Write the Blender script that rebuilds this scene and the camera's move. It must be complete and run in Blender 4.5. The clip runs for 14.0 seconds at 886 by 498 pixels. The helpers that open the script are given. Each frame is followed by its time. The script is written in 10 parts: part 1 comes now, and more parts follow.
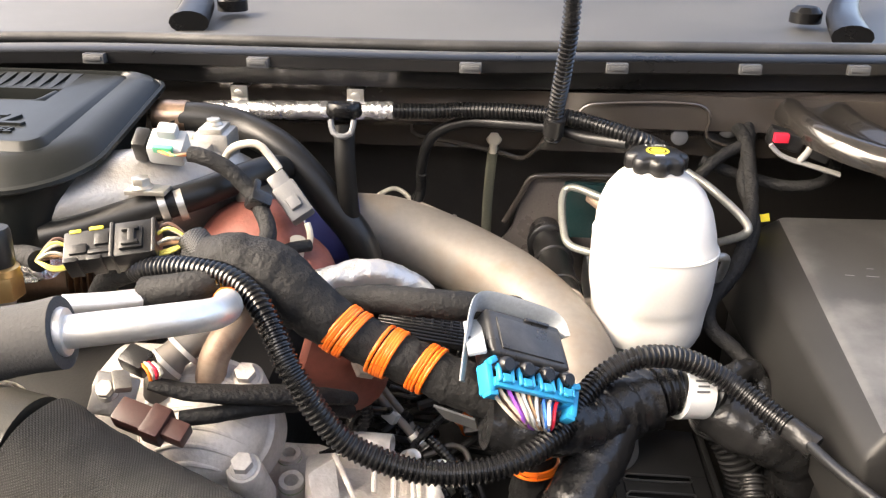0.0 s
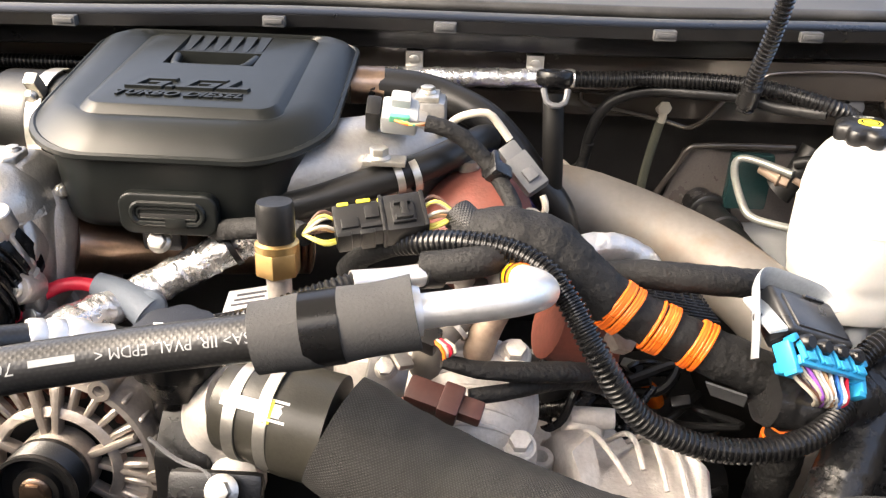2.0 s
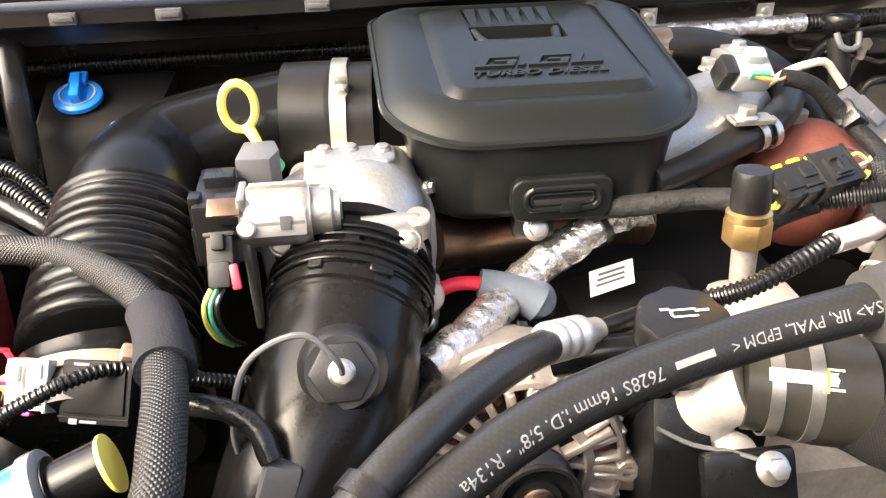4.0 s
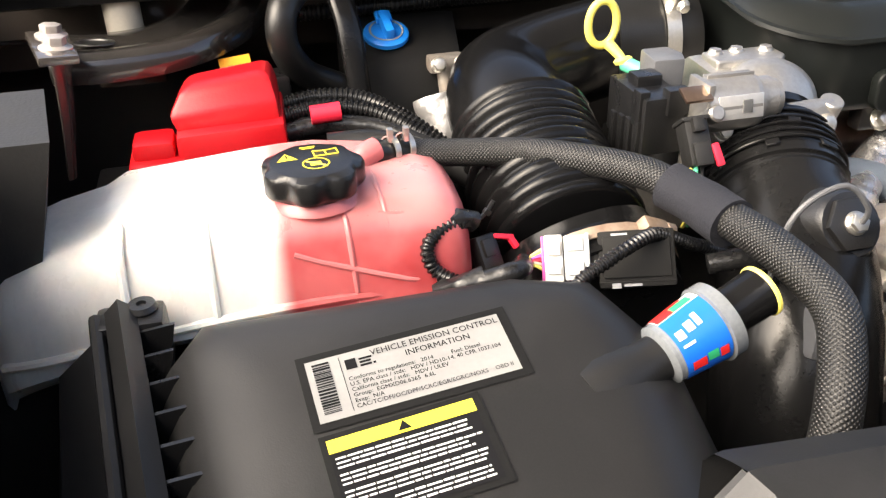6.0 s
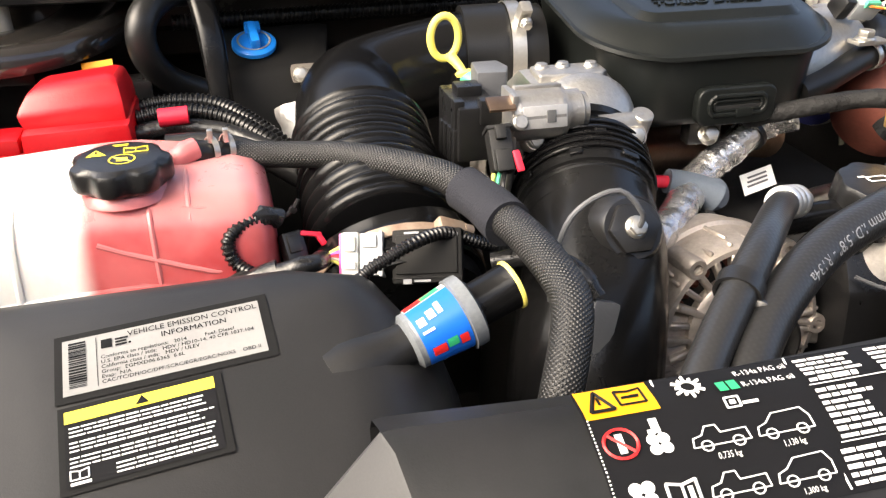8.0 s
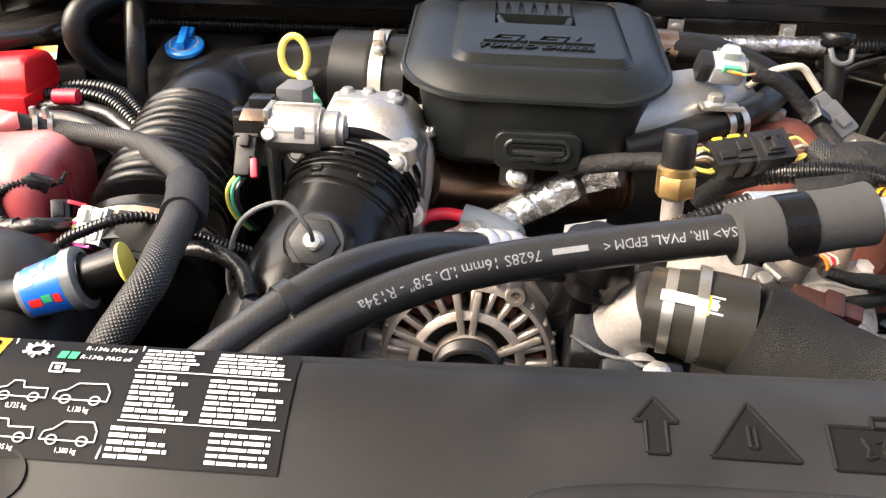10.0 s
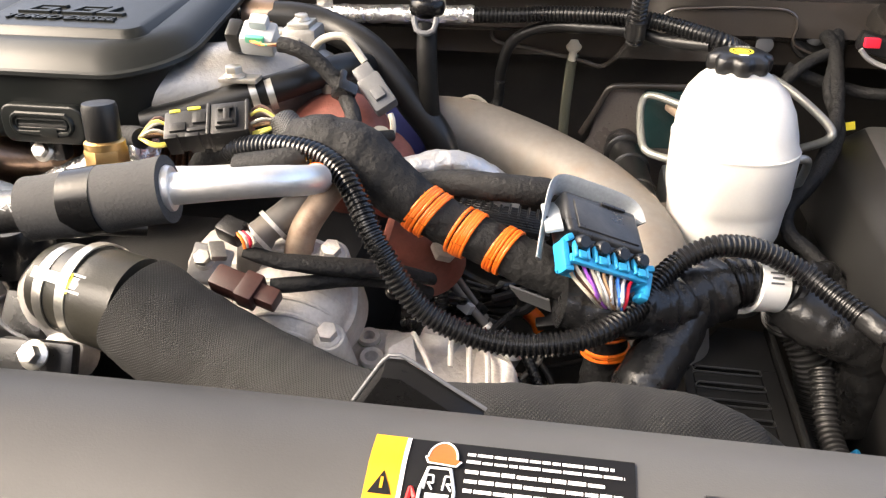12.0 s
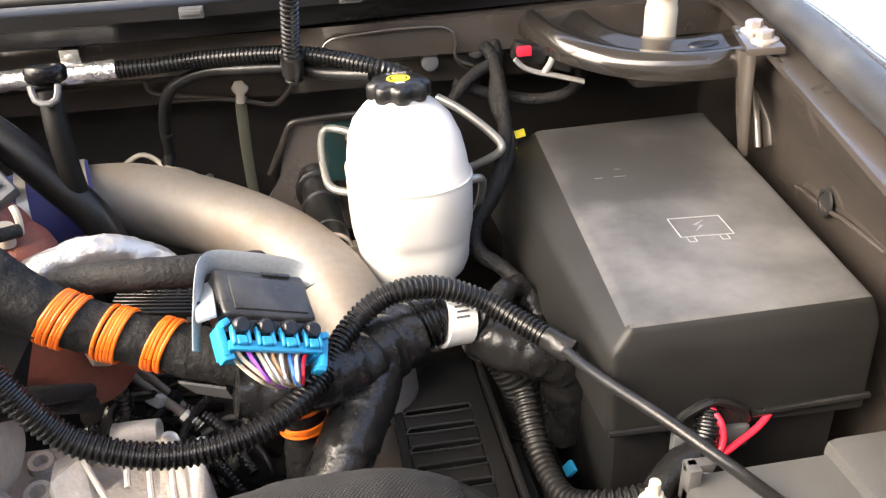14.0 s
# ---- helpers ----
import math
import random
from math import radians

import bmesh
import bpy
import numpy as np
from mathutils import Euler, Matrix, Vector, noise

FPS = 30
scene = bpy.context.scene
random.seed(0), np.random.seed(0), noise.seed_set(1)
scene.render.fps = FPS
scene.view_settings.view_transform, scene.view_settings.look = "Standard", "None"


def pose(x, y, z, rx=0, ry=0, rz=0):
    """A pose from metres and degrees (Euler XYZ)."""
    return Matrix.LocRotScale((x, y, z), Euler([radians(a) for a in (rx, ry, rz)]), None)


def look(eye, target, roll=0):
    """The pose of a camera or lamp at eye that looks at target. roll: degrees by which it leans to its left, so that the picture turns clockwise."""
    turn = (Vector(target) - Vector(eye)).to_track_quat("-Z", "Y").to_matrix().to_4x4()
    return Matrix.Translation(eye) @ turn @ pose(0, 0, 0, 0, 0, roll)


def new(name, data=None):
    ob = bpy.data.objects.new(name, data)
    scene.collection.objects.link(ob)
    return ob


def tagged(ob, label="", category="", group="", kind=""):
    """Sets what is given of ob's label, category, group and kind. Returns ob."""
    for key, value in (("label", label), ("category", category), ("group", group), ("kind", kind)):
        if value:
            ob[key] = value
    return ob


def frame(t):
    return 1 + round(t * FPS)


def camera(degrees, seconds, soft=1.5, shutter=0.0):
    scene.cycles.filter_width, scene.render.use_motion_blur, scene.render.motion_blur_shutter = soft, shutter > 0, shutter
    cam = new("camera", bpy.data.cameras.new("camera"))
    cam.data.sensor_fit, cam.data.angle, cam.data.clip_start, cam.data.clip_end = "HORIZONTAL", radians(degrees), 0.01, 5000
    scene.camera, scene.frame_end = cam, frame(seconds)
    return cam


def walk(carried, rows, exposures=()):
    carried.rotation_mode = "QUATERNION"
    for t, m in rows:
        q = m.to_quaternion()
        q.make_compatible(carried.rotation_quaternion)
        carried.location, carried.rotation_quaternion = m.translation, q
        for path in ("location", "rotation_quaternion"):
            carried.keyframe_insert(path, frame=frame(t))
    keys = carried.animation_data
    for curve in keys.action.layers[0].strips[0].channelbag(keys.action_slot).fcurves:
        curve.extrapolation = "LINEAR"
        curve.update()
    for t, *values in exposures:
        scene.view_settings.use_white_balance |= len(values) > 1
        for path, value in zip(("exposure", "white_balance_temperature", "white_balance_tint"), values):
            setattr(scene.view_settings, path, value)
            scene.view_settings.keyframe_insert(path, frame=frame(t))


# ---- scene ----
cam = camera(56.2, 14.0, soft=1.3)
PATH = [
    (0, (-0.001, 0.018, 1.615), (-0.119, 1.828, 0.772), 0.9),
    (0.5, (-0.005, 0.056, 1.604), (-0.262, 1.809, 0.676), 1.3),
    (1, (-0.041, 0.065, 1.594), (-0.263, 1.803, 0.63), 2.5),
    (1.5, (-0.135, 0.036, 1.605), (-0.259, 1.79, 0.652), 2.8),
    (2, (-0.211, 0.021, 1.611), (-0.27, 1.796, 0.692), 1.9),
    (2.5, (-0.279, 0.007, 1.622), (-0.281, 1.786, 0.709), 0.4),
    (3, (-0.352, 0.013, 1.608), (-0.281, 1.778, 0.67), 0.1),
    (3.5, (-0.463, 0.032, 1.6), (-0.303, 1.78, 0.641), -0.7),
    (4, (-0.59, 0.059, 1.607), (-0.37, 1.779, 0.611), -0.7),
    (4.2, (-0.631, 0.062, 1.608), (-0.415, 1.782, 0.61), -1.1),
    (6.3, (-0.97, 0.037, 1.565), (-0.533, 1.709, 0.56), -1.4),
    (6.5, (-0.97, 0.026, 1.563), (-0.514, 1.691, 0.554), -1.4),
    (7, (-0.952, 0.0, 1.566), (-0.456, 1.662, 0.571), -1.5),
    (7.5, (-0.91, -0.013, 1.567), (-0.398, 1.657, 0.594), -1.0),
    (7.7, (-0.886, -0.014, 1.568), (-0.394, 1.665, 0.601), -0.6),
    (9.8, (-0.536, -0.075, 1.587), (-0.552, 1.701, 0.667), 2.4),
    (10, (-0.482, -0.095, 1.588), (-0.568, 1.682, 0.674), 2.0),
    (10.5, (-0.367, -0.122, 1.594), (-0.546, 1.653, 0.69), 1.7),
    (11, (-0.233, -0.103, 1.602), (-0.465, 1.663, 0.691), 1.1),
    (11.5, (-0.101, -0.047, 1.587), (-0.37, 1.698, 0.646), 0.9),
    (12, (-0.004, -0.021, 1.582), (-0.279, 1.712, 0.624), 0.0),
    (12.5, (0.07, -0.009, 1.584), (-0.15, 1.734, 0.629), -1.2),
    (13, (0.106, 0.0, 1.586), (0.017, 1.757, 0.634), -1.4),
    (13.5, (0.116, 0.022, 1.577), (0.194, 1.779, 0.625), -1.6),
    (14, (0.071, 0.044, 1.594), (0.337, 1.782, 0.642), -2.3),
]
EXPOSURES = ((0, 2.95, 7100, 8), (1, 2.88, 7100, 8), (2, 2.81, 7080, 8), (4, 2.85, 7050, 8), (6.5, 2.1, 6750, 6), (7.5, 2.12, 6750, 6), (10, 2.38, 6950, 8), (11, 2.7, 7000, 8), (12, 2.68, 7000, 8), (14, 2.95, 7000, 8))
walk(cam, [(t, look(eye, target, roll)) for t, eye, target, roll in PATH], EXPOSURES)

# ---- light: bright overcast sky, with a broad veiled sun overhead ----
world = bpy.data.worlds.new("sky")
scene.world = world
world.use_nodes = True
wn = world.node_tree.nodes
sky = wn.new("ShaderNodeTexSky")
sky.sky_type = "NISHITA"
sky.sun_disc = False
sky.sun_elevation = radians(45)
sky.sun_rotation = radians(-108)
sky.air_density, sky.dust_density, sky.ozone_density = 0.6, 6.0, 0.3
wn["Background"].inputs["Strength"].default_value = 0.15
world.node_tree.links.new(sky.outputs[0], wn["Background"].inputs["Color"])
sun_data = bpy.data.lights.new("sun", "SUN")
sun_data.energy, sun_data.angle, sun_data.color = 1.0, radians(80), (1.0, 0.915, 0.81)
sun = new("sun", sun_data)
sun.matrix_world = look((-3.3, -0.5, 4.6), (-0.25, 0.5, 1.3))

# ---- materials ----
def mat(name, base, rough=0.5, metal=0.0, grain=400.0, vary=0.25, stain=9.0, stain_to=None, stain_amt=0.35,
        bump=0.15, bump_scale=None, coat=0.0, sss=0.0, trans=0.0, ior=1.5, rough_vary=0.12, stretch=None, relief=0.001, spec=0.5):
    """A procedural surface: fine grain, broad stains, uneven gloss and fine relief, in metres. stretch: scales of the stains along x, y, z."""
    m = bpy.data.materials.new(name)
    m.use_nodes = True
    t = m.node_tree
    n, l = t.nodes, t.links
    b = n["Principled BSDF"]
    co = n.new("ShaderNodeTexCoord")
    fine, broad = n.new("ShaderNodeTexNoise"), n.new("ShaderNodeTexNoise")
    fine.inputs["Scale"].default_value, fine.inputs["Detail"].default_value = grain, 4
    broad.inputs["Scale"].default_value, broad.inputs["Detail"].default_value = stain, 6
    broad.inputs["Roughness"].default_value = 0.65
    for x in (fine, broad):
        l.new(co.outputs["Object"], x.inputs["Vector"])
    if stretch:
        mp = n.new("ShaderNodeMapping")
        mp.inputs["Scale"].default_value = stretch
        l.new(co.outputs["Object"], mp.inputs["Vector"])
        l.new(mp.outputs[0], broad.inputs["Vector"])
    mix1, mix2 = n.new("ShaderNodeMix"), n.new("ShaderNodeMix")
    for x in (mix1, mix2):
        x.data_type = "RGBA"
    mix1.inputs["A"].default_value = (*[c * (1 - vary) for c in base], 1)
    mix1.inputs["B"].default_value = (*[min(1, c * (1 + vary)) for c in base], 1)
    l.new(fine.outputs["Fac"], mix1.inputs["Factor"])
    ramp = n.new("ShaderNodeMapRange")
    ramp.inputs["From Min"].default_value, ramp.inputs["From Max"].default_value = 0.45, 0.72
    ramp.inputs["To Max"].default_value = stain_amt
    l.new(broad.outputs["Fac"], ramp.inputs["Value"])
    l.new(ramp.outputs[0], mix2.inputs["Factor"])
    l.new(mix1.outputs["Result"], mix2.inputs["A"])
    to = stain_to if stain_to else [c * 0.6 for c in base]
    mix2.inputs["B"].default_value = (*to, 1)
    colour = mix2.outputs["Result"]
    l.new(colour, b.inputs["Base Color"])
    rr = n.new("ShaderNodeMapRange")
    rr.inputs["To Min"].default_value, rr.inputs["To Max"].default_value = max(0.03, rough - rough_vary), min(1, rough + rough_vary)
    l.new(broad.outputs["Fac"], rr.inputs["Value"])
    l.new(rr.outputs[0], b.inputs["Roughness"])
    b.inputs["Metallic"].default_value = metal
    b.inputs["Specular IOR Level"].default_value = spec
    b.inputs["Coat Weight"].default_value = coat
    b.inputs["Subsurface Weight"].default_value = sss
    b.inputs["Subsurface Radius"].default_value = (0.02, 0.015, 0.012)
    b.inputs["Subsurface Scale"].default_value = 0.5
    b.inputs["Transmission Weight"].default_value = trans
    b.inputs["IOR"].default_value = ior
    if bump:
        bp = n.new("ShaderNodeBump")
        bp.inputs["Strength"].default_value, bp.inputs["Distance"].default_value = bump, relief
        src = fine
        if bump_scale:
            src = n.new("ShaderNodeTexNoise")
            src.inputs["Scale"].default_value, src.inputs["Detail"].default_value = bump_scale, 5
            l.new(co.outputs["Object"], src.inputs["Vector"])
        l.new(src.outputs["Fac"], bp.inputs["Height"])
        l.new(bp.outputs[0], b.inputs["Normal"])
    return m


def dust_sheen_towards(m, dust, x0, x1):
    """Patchy dust colour, growing from x0 to x1; the growth also imitates brighter reflections."""
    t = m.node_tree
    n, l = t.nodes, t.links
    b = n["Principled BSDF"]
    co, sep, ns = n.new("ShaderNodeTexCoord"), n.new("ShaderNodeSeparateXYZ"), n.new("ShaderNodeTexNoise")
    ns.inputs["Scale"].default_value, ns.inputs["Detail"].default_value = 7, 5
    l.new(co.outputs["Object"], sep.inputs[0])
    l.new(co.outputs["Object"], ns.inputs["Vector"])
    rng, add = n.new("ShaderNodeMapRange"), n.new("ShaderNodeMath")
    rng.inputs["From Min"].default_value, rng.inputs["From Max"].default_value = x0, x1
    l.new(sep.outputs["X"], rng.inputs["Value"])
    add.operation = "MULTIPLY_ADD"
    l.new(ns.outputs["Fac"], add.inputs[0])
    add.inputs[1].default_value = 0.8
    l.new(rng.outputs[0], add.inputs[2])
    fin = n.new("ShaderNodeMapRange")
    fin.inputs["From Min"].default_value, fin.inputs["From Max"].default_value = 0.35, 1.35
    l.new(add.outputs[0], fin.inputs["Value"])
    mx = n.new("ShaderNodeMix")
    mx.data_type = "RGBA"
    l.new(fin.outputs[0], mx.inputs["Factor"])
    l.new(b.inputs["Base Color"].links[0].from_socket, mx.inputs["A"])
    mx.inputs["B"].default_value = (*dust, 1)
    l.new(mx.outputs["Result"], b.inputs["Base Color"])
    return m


def weave(name, base, light, pitch, rough=0.9, strength=0.7):
    """A woven or braided sleeve: two crossed waves give threads of that pitch."""
    m = mat(name, base, rough, vary=0.3, bump=0.0)
    t = m.node_tree
    n, l = t.nodes, t.links
    b = n["Principled BSDF"]
    co = n.new("ShaderNodeTexCoord")
    waves = []
    for turn in (0.72, -0.72):
        mp = n.new("ShaderNodeMapping")
        mp.inputs["Rotation"].default_value = (0, 0, turn)
        w = n.new("ShaderNodeTexWave")
        w.inputs["Scale"].default_value = 0.314 / pitch
        w.inputs["Distortion"].default_value = 0.6
        l.new(co.outputs["UV"], mp.inputs["Vector"])
        l.new(mp.outputs[0], w.inputs["Vector"])
        waves.append(w)
    mul = n.new("ShaderNodeMath")
    mul.operation = "MULTIPLY"
    l.new(waves[0].outputs["Fac"], mul.inputs[0])
    l.new(waves[1].outputs["Fac"], mul.inputs[1])
    old = b.inputs["Base Color"].links[0].from_socket
    mx = n.new("ShaderNodeMix")
    mx.data_type = "RGBA"
    l.new(mul.outputs[0], mx.inputs["Factor"])
    l.new(old, mx.inputs["A"])
    mx.inputs["B"].default_value = (*light, 1)
    l.new(mx.outputs["Result"], b.inputs["Base Color"])
    bp = n.new("ShaderNodeBump")
    bp.inputs["Strength"].default_value, bp.inputs["Distance"].default_value = strength, pitch * 0.5
    l.new(mul.outputs[0], bp.inputs["Height"])
    l.new(bp.outputs[0], b.inputs["Normal"])
    return m


BLACK = mat("black_moulded_plastic", (0.0085, 0.0085, 0.009), 0.3, bump=0.2, grain=900, stain_to=(0.022, 0.0215, 0.021), stain_amt=0.5)
COVER = mat("grained_black_plastic", (0.0075, 0.0088, 0.0084), 0.34, bump=0.06, grain=1100, stain=7, stain_to=(0.014, 0.016, 0.0152), spec=0.29)
GREYBLK = mat("dusty_black_plastic", (0.011, 0.011, 0.0113), 0.45, bump=0.08, grain=1000, stain=5, stain_to=(0.028, 0.0275, 0.027), stain_amt=0.6, rough_vary=0.14, spec=0.34)
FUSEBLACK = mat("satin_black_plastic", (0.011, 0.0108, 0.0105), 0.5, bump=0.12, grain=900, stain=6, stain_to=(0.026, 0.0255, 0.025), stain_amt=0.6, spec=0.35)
GLOSS = mat("gloss_black_plastic", (0.005, 0.005, 0.0053), 0.22, bump=0.08, stain_to=(0.014, 0.014, 0.014), spec=0.23)
RUBBER = mat("black_rubber", (0.0088, 0.0087, 0.0086), 0.38, bump=0.15, grain=700, stain_to=(0.022, 0.0215, 0.021), spec=0.4)
HOSE = mat("dusty_rubber_hose", (0.011, 0.011, 0.0115), 0.34, bump=0.25, grain=600, stain=14, stain_to=(0.034, 0.034, 0.034), stain_amt=0.6, spec=0.42)
FOAM = mat("grey_foam_sleeve", (0.035, 0.035, 0.035), 0.8, bump=0.5, grain=600, stain_to=(0.065, 0.065, 0.065))
LOOM = mat("convoluted_loom_plastic", (0.006, 0.006, 0.0065), 0.27, bump=0.05, stain_to=(0.02, 0.02, 0.02))
TAPE = mat("black_cloth_tape", (0.0115, 0.0115, 0.0118), 0.68, bump=0.9, grain=900, stain=30, stain_to=(0.024, 0.0235, 0.023), bump_scale=220, relief=0.0022, spec=0.25)
VINYL = mat("black_vinyl_tape", (0.011, 0.011, 0.0115), 0.27, bump=0.7, bump_scale=90, relief=0.002, stain_to=(0.03, 0.0295, 0.029), spec=0.42)
CLOTH = weave("woven_black_sleeve", (0.0075, 0.0074, 0.0072), (0.026, 0.0253, 0.024), 0.0017, rough=0.9, strength=0.55)
HINGE = mat("near_black_bronze_paint", (0.034, 0.0315, 0.029), 0.2, 0.5, grain=1500, vary=0.3, stain=6, stain_to=(0.075, 0.064, 0.055), bump=0.04, coat=0.7)
MAGENTA = mat("magenta_plastic", (0.55, 0.05, 0.3), 0.4, bump=0.0)
HOSECLOTH = weave("cloth_marked_hose", (0.017, 0.017, 0.0175), (0.022, 0.022, 0.0223), 0.0032, rough=0.36, strength=0.08)
ECMCASE = mat("dusty_module_case", (0.028, 0.028, 0.029), 0.3, bump=0.1, grain=800, stain=35, stain_to=(0.075, 0.075, 0.075), stain_amt=0.8, spec=0.45)
# Light on the radiator cover's left-facing end is put into this paler colour.
LITGREY = mat("lit_grey_plastic", (0.052, 0.052, 0.0525), 0.55, bump=0.06, grain=1000, vary=0.1, stain=6, stain_to=(0.066, 0.066, 0.0655), stain_amt=0.6, spec=0.3)
BRAID = weave("braided_black_sleeve", (0.004, 0.004, 0.004), (0.05, 0.0485, 0.047), 0.0020, rough=0.45)
NAVY = mat("navy_foam_wrap", (0.0085, 0.0095, 0.015), 0.9, bump=0.6, grain=700)
CAST = mat("cast_aluminium", (0.44, 0.427, 0.405), 0.47, 0.9, grain=300, vary=0.14, stain=16, stain_to=(0.33, 0.3, 0.26), bump=0.5, stain_amt=0.65)
CASTDULL = mat("dull_cast_aluminium", (0.54, 0.49, 0.45), 0.48, 0.75, grain=260, vary=0.18, stain=18, stain_to=(0.24, 0.2, 0.165), bump=0.55, stain_amt=0.75)
ALU = mat("bright_aluminium", (0.82, 0.81, 0.79), 0.4, 0.8, grain=200, vary=0.1, stain=30, stain_to=(0.62, 0.6, 0.56), bump=0.25, bump_scale=400)
ZINC = mat("zinc_plated_steel", (0.62, 0.6, 0.55), 0.35, 0.9, vary=0.12, stain=40, stain_to=(0.4, 0.36, 0.3), bump=0.2)
RAWCAST = mat("oxidised_cast_aluminium", (0.62, 0.59, 0.56), 0.55, 0.25, grain=320, vary=0.2, stain=24, stain_to=(0.34, 0.295, 0.255), bump=0.6, stain_amt=0.65)
THCAST = mat("grey_throttle_casting", (0.45, 0.425, 0.395), 0.5, 0.4, grain=320, vary=0.16, stain=24, stain_to=(0.3, 0.26, 0.225), bump=0.5, stain_amt=0.6)
STEEL = mat("bare_steel_pipe", (0.20, 0.185, 0.168), 0.62, 0.45, grain=150, vary=0.16, stain=16, stain_to=(0.19, 0.135, 0.09), bump=0.2, stain_amt=0.65, bump_scale=60)
COPPER = mat("heat_tinted_steel", (0.42, 0.3, 0.22), 0.33, 1.0, stain=25, stain_to=(0.2, 0.13, 0.1), stain_amt=0.7)
RUST = mat("red_brown_turbo_shield", (0.19, 0.055, 0.038), 0.6, grain=250, stain=22, stain_to=(0.09, 0.03, 0.022), bump=0.4, stain_amt=0.6)
FOIL = mat("crumpled_foil", (0.84, 0.83, 0.82), 0.26, 0.9, vary=0.05, stain=30, stain_to=(0.6, 0.59, 0.57), bump=1.0, bump_scale=120, relief=0.0035)
FOILMATT = mat("dull_silver_wrap", (0.52, 0.515, 0.51), 0.42, 0.75, vary=0.06, stain=40, stain_to=(0.5, 0.49, 0.47), bump=0.8, bump_scale=160, relief=0.002)
TANSTEEL = mat("tan_oxidised_steel", (0.33, 0.25, 0.19), 0.6, 0.35, grain=200, vary=0.15, stain=60, stain_to=(0.16, 0.09, 0.06), bump=0.2, stain_amt=0.7)
PALEGREEN = mat("pale_green_marking_paint", (0.30, 0.37, 0.24), 0.6, vary=0.2, bump=0.1)
PAINT = mat("dark_bronze_body_paint", (0.09, 0.077, 0.067), 0.24, 0.35, grain=1500, vary=0.3, stain=7, stain_to=(0.065, 0.057, 0.05), bump=0.04, coat=0.8, stain_amt=0.6)
BODY = mat("black_firewall_mat", (0.021, 0.0195, 0.0185), 0.5, bump=0.4, bump_scale=60, stain_to=(0.045, 0.041, 0.037), stain_amt=0.6)
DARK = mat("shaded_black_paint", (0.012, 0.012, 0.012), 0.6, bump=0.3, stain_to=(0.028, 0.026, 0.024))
WHITE = mat("white_translucent_plastic", (0.59, 0.585, 0.565), 0.38, sss=0.25, vary=0.05, stain=12, stain_to=(0.54, 0.53, 0.49), bump=0.05)
def tank_plastic():
    m = mat("translucent_tank_plastic", (0.80, 0.785, 0.745), 0.3, sss=0.6, vary=0.04, stain=9, stain_to=(0.52, 0.53, 0.54), bump=0.25, bump_scale=35, stain_amt=0.55, stretch=(3.2, 3.2, 0.9))
    t = m.node_tree
    n, l = t.nodes, t.links
    b = n["Principled BSDF"]
    co, sep, ns = n.new("ShaderNodeTexCoord"), n.new("ShaderNodeSeparateXYZ"), n.new("ShaderNodeTexNoise")
    ns.inputs["Scale"].default_value, ns.inputs["Detail"].default_value = 26, 3
    l.new(co.outputs["Object"], sep.inputs[0])
    l.new(co.outputs["Object"], ns.inputs["Vector"])
    rng = n.new("ShaderNodeMapRange")
    rng.interpolation_type = "SMOOTHSTEP"
    rng.inputs["From Min"].default_value, rng.inputs["From Max"].default_value = -0.963, -0.946
    l.new(sep.outputs["X"], rng.inputs["Value"])
    pink = n.new("ShaderNodeMix")
    pink.data_type = "RGBA"
    pink.inputs["A"].default_value, pink.inputs["B"].default_value = (0.36, 0.042, 0.050, 1), (0.50, 0.115, 0.12, 1)
    pr = n.new("ShaderNodeMapRange")
    pr.inputs["From Min"].default_value, pr.inputs["From Max"].default_value = 0.4, 0.68
    l.new(ns.outputs["Fac"], pr.inputs["Value"])
    l.new(pr.outputs[0], pink.inputs["Factor"])
    level, film = n.new("ShaderNodeMapRange"), n.new("ShaderNodeMix")
    level.inputs["From Min"].default_value, level.inputs["From Max"].default_value = 1.322, 1.347
    film.data_type = "RGBA"
    l.new(sep.outputs["Z"], level.inputs["Value"])
    l.new(level.outputs[0], film.inputs["Factor"])
    l.new(pink.outputs["Result"], film.inputs["A"])
    film.inputs["B"].default_value = (0.62, 0.27, 0.27, 1)
    both = n.new("ShaderNodeMix")
    both.data_type = "RGBA"
    l.new(rng.outputs[0], both.inputs["Factor"])
    l.new(b.inputs["Base Color"].links[0].from_socket, both.inputs["A"])
    l.new(film.outputs["Result"], both.inputs["B"])
    l.new(both.outputs["Result"], b.inputs["Base Color"])
    return m


TANK = tank_plastic()
PALEPINK = mat("pink_tinted_plastic", (0.52, 0.15, 0.155), 0.3, sss=0.15, vary=0.05, bump=0.1)
RED = mat("red_plastic", (0.5, 0.006, 0.012), 0.33, vary=0.08, bump=0.12, stain_to=(0.36, 0.006, 0.01))
REDWIRE = mat("red_wire", (0.7, 0.02, 0.05), 0.4, vary=0.05, bump=0.05)
ORANGE = mat("orange_cord", (0.95, 0.165, 0.012), 0.45, vary=0.08, bump=0.2, stain=60, stain_to=(0.95, 0.25, 0.03), stain_amt=0.6)
BLUE = mat("blue_plastic", (0.02, 0.32, 0.6), 0.4, vary=0.08, bump=0.1)
CAPBLUE = mat("bright_blue_cap", (0.01, 0.22, 0.75), 0.32, vary=0.06, bump=0.05)
VIOLET = mat("blue_silicone", (0.06, 0.07, 0.26), 0.5, vary=0.1, bump=0.1)
YELLOW = mat("yellow_plastic", (0.9, 0.78, 0.16), 0.4, vary=0.05, bump=0.08)
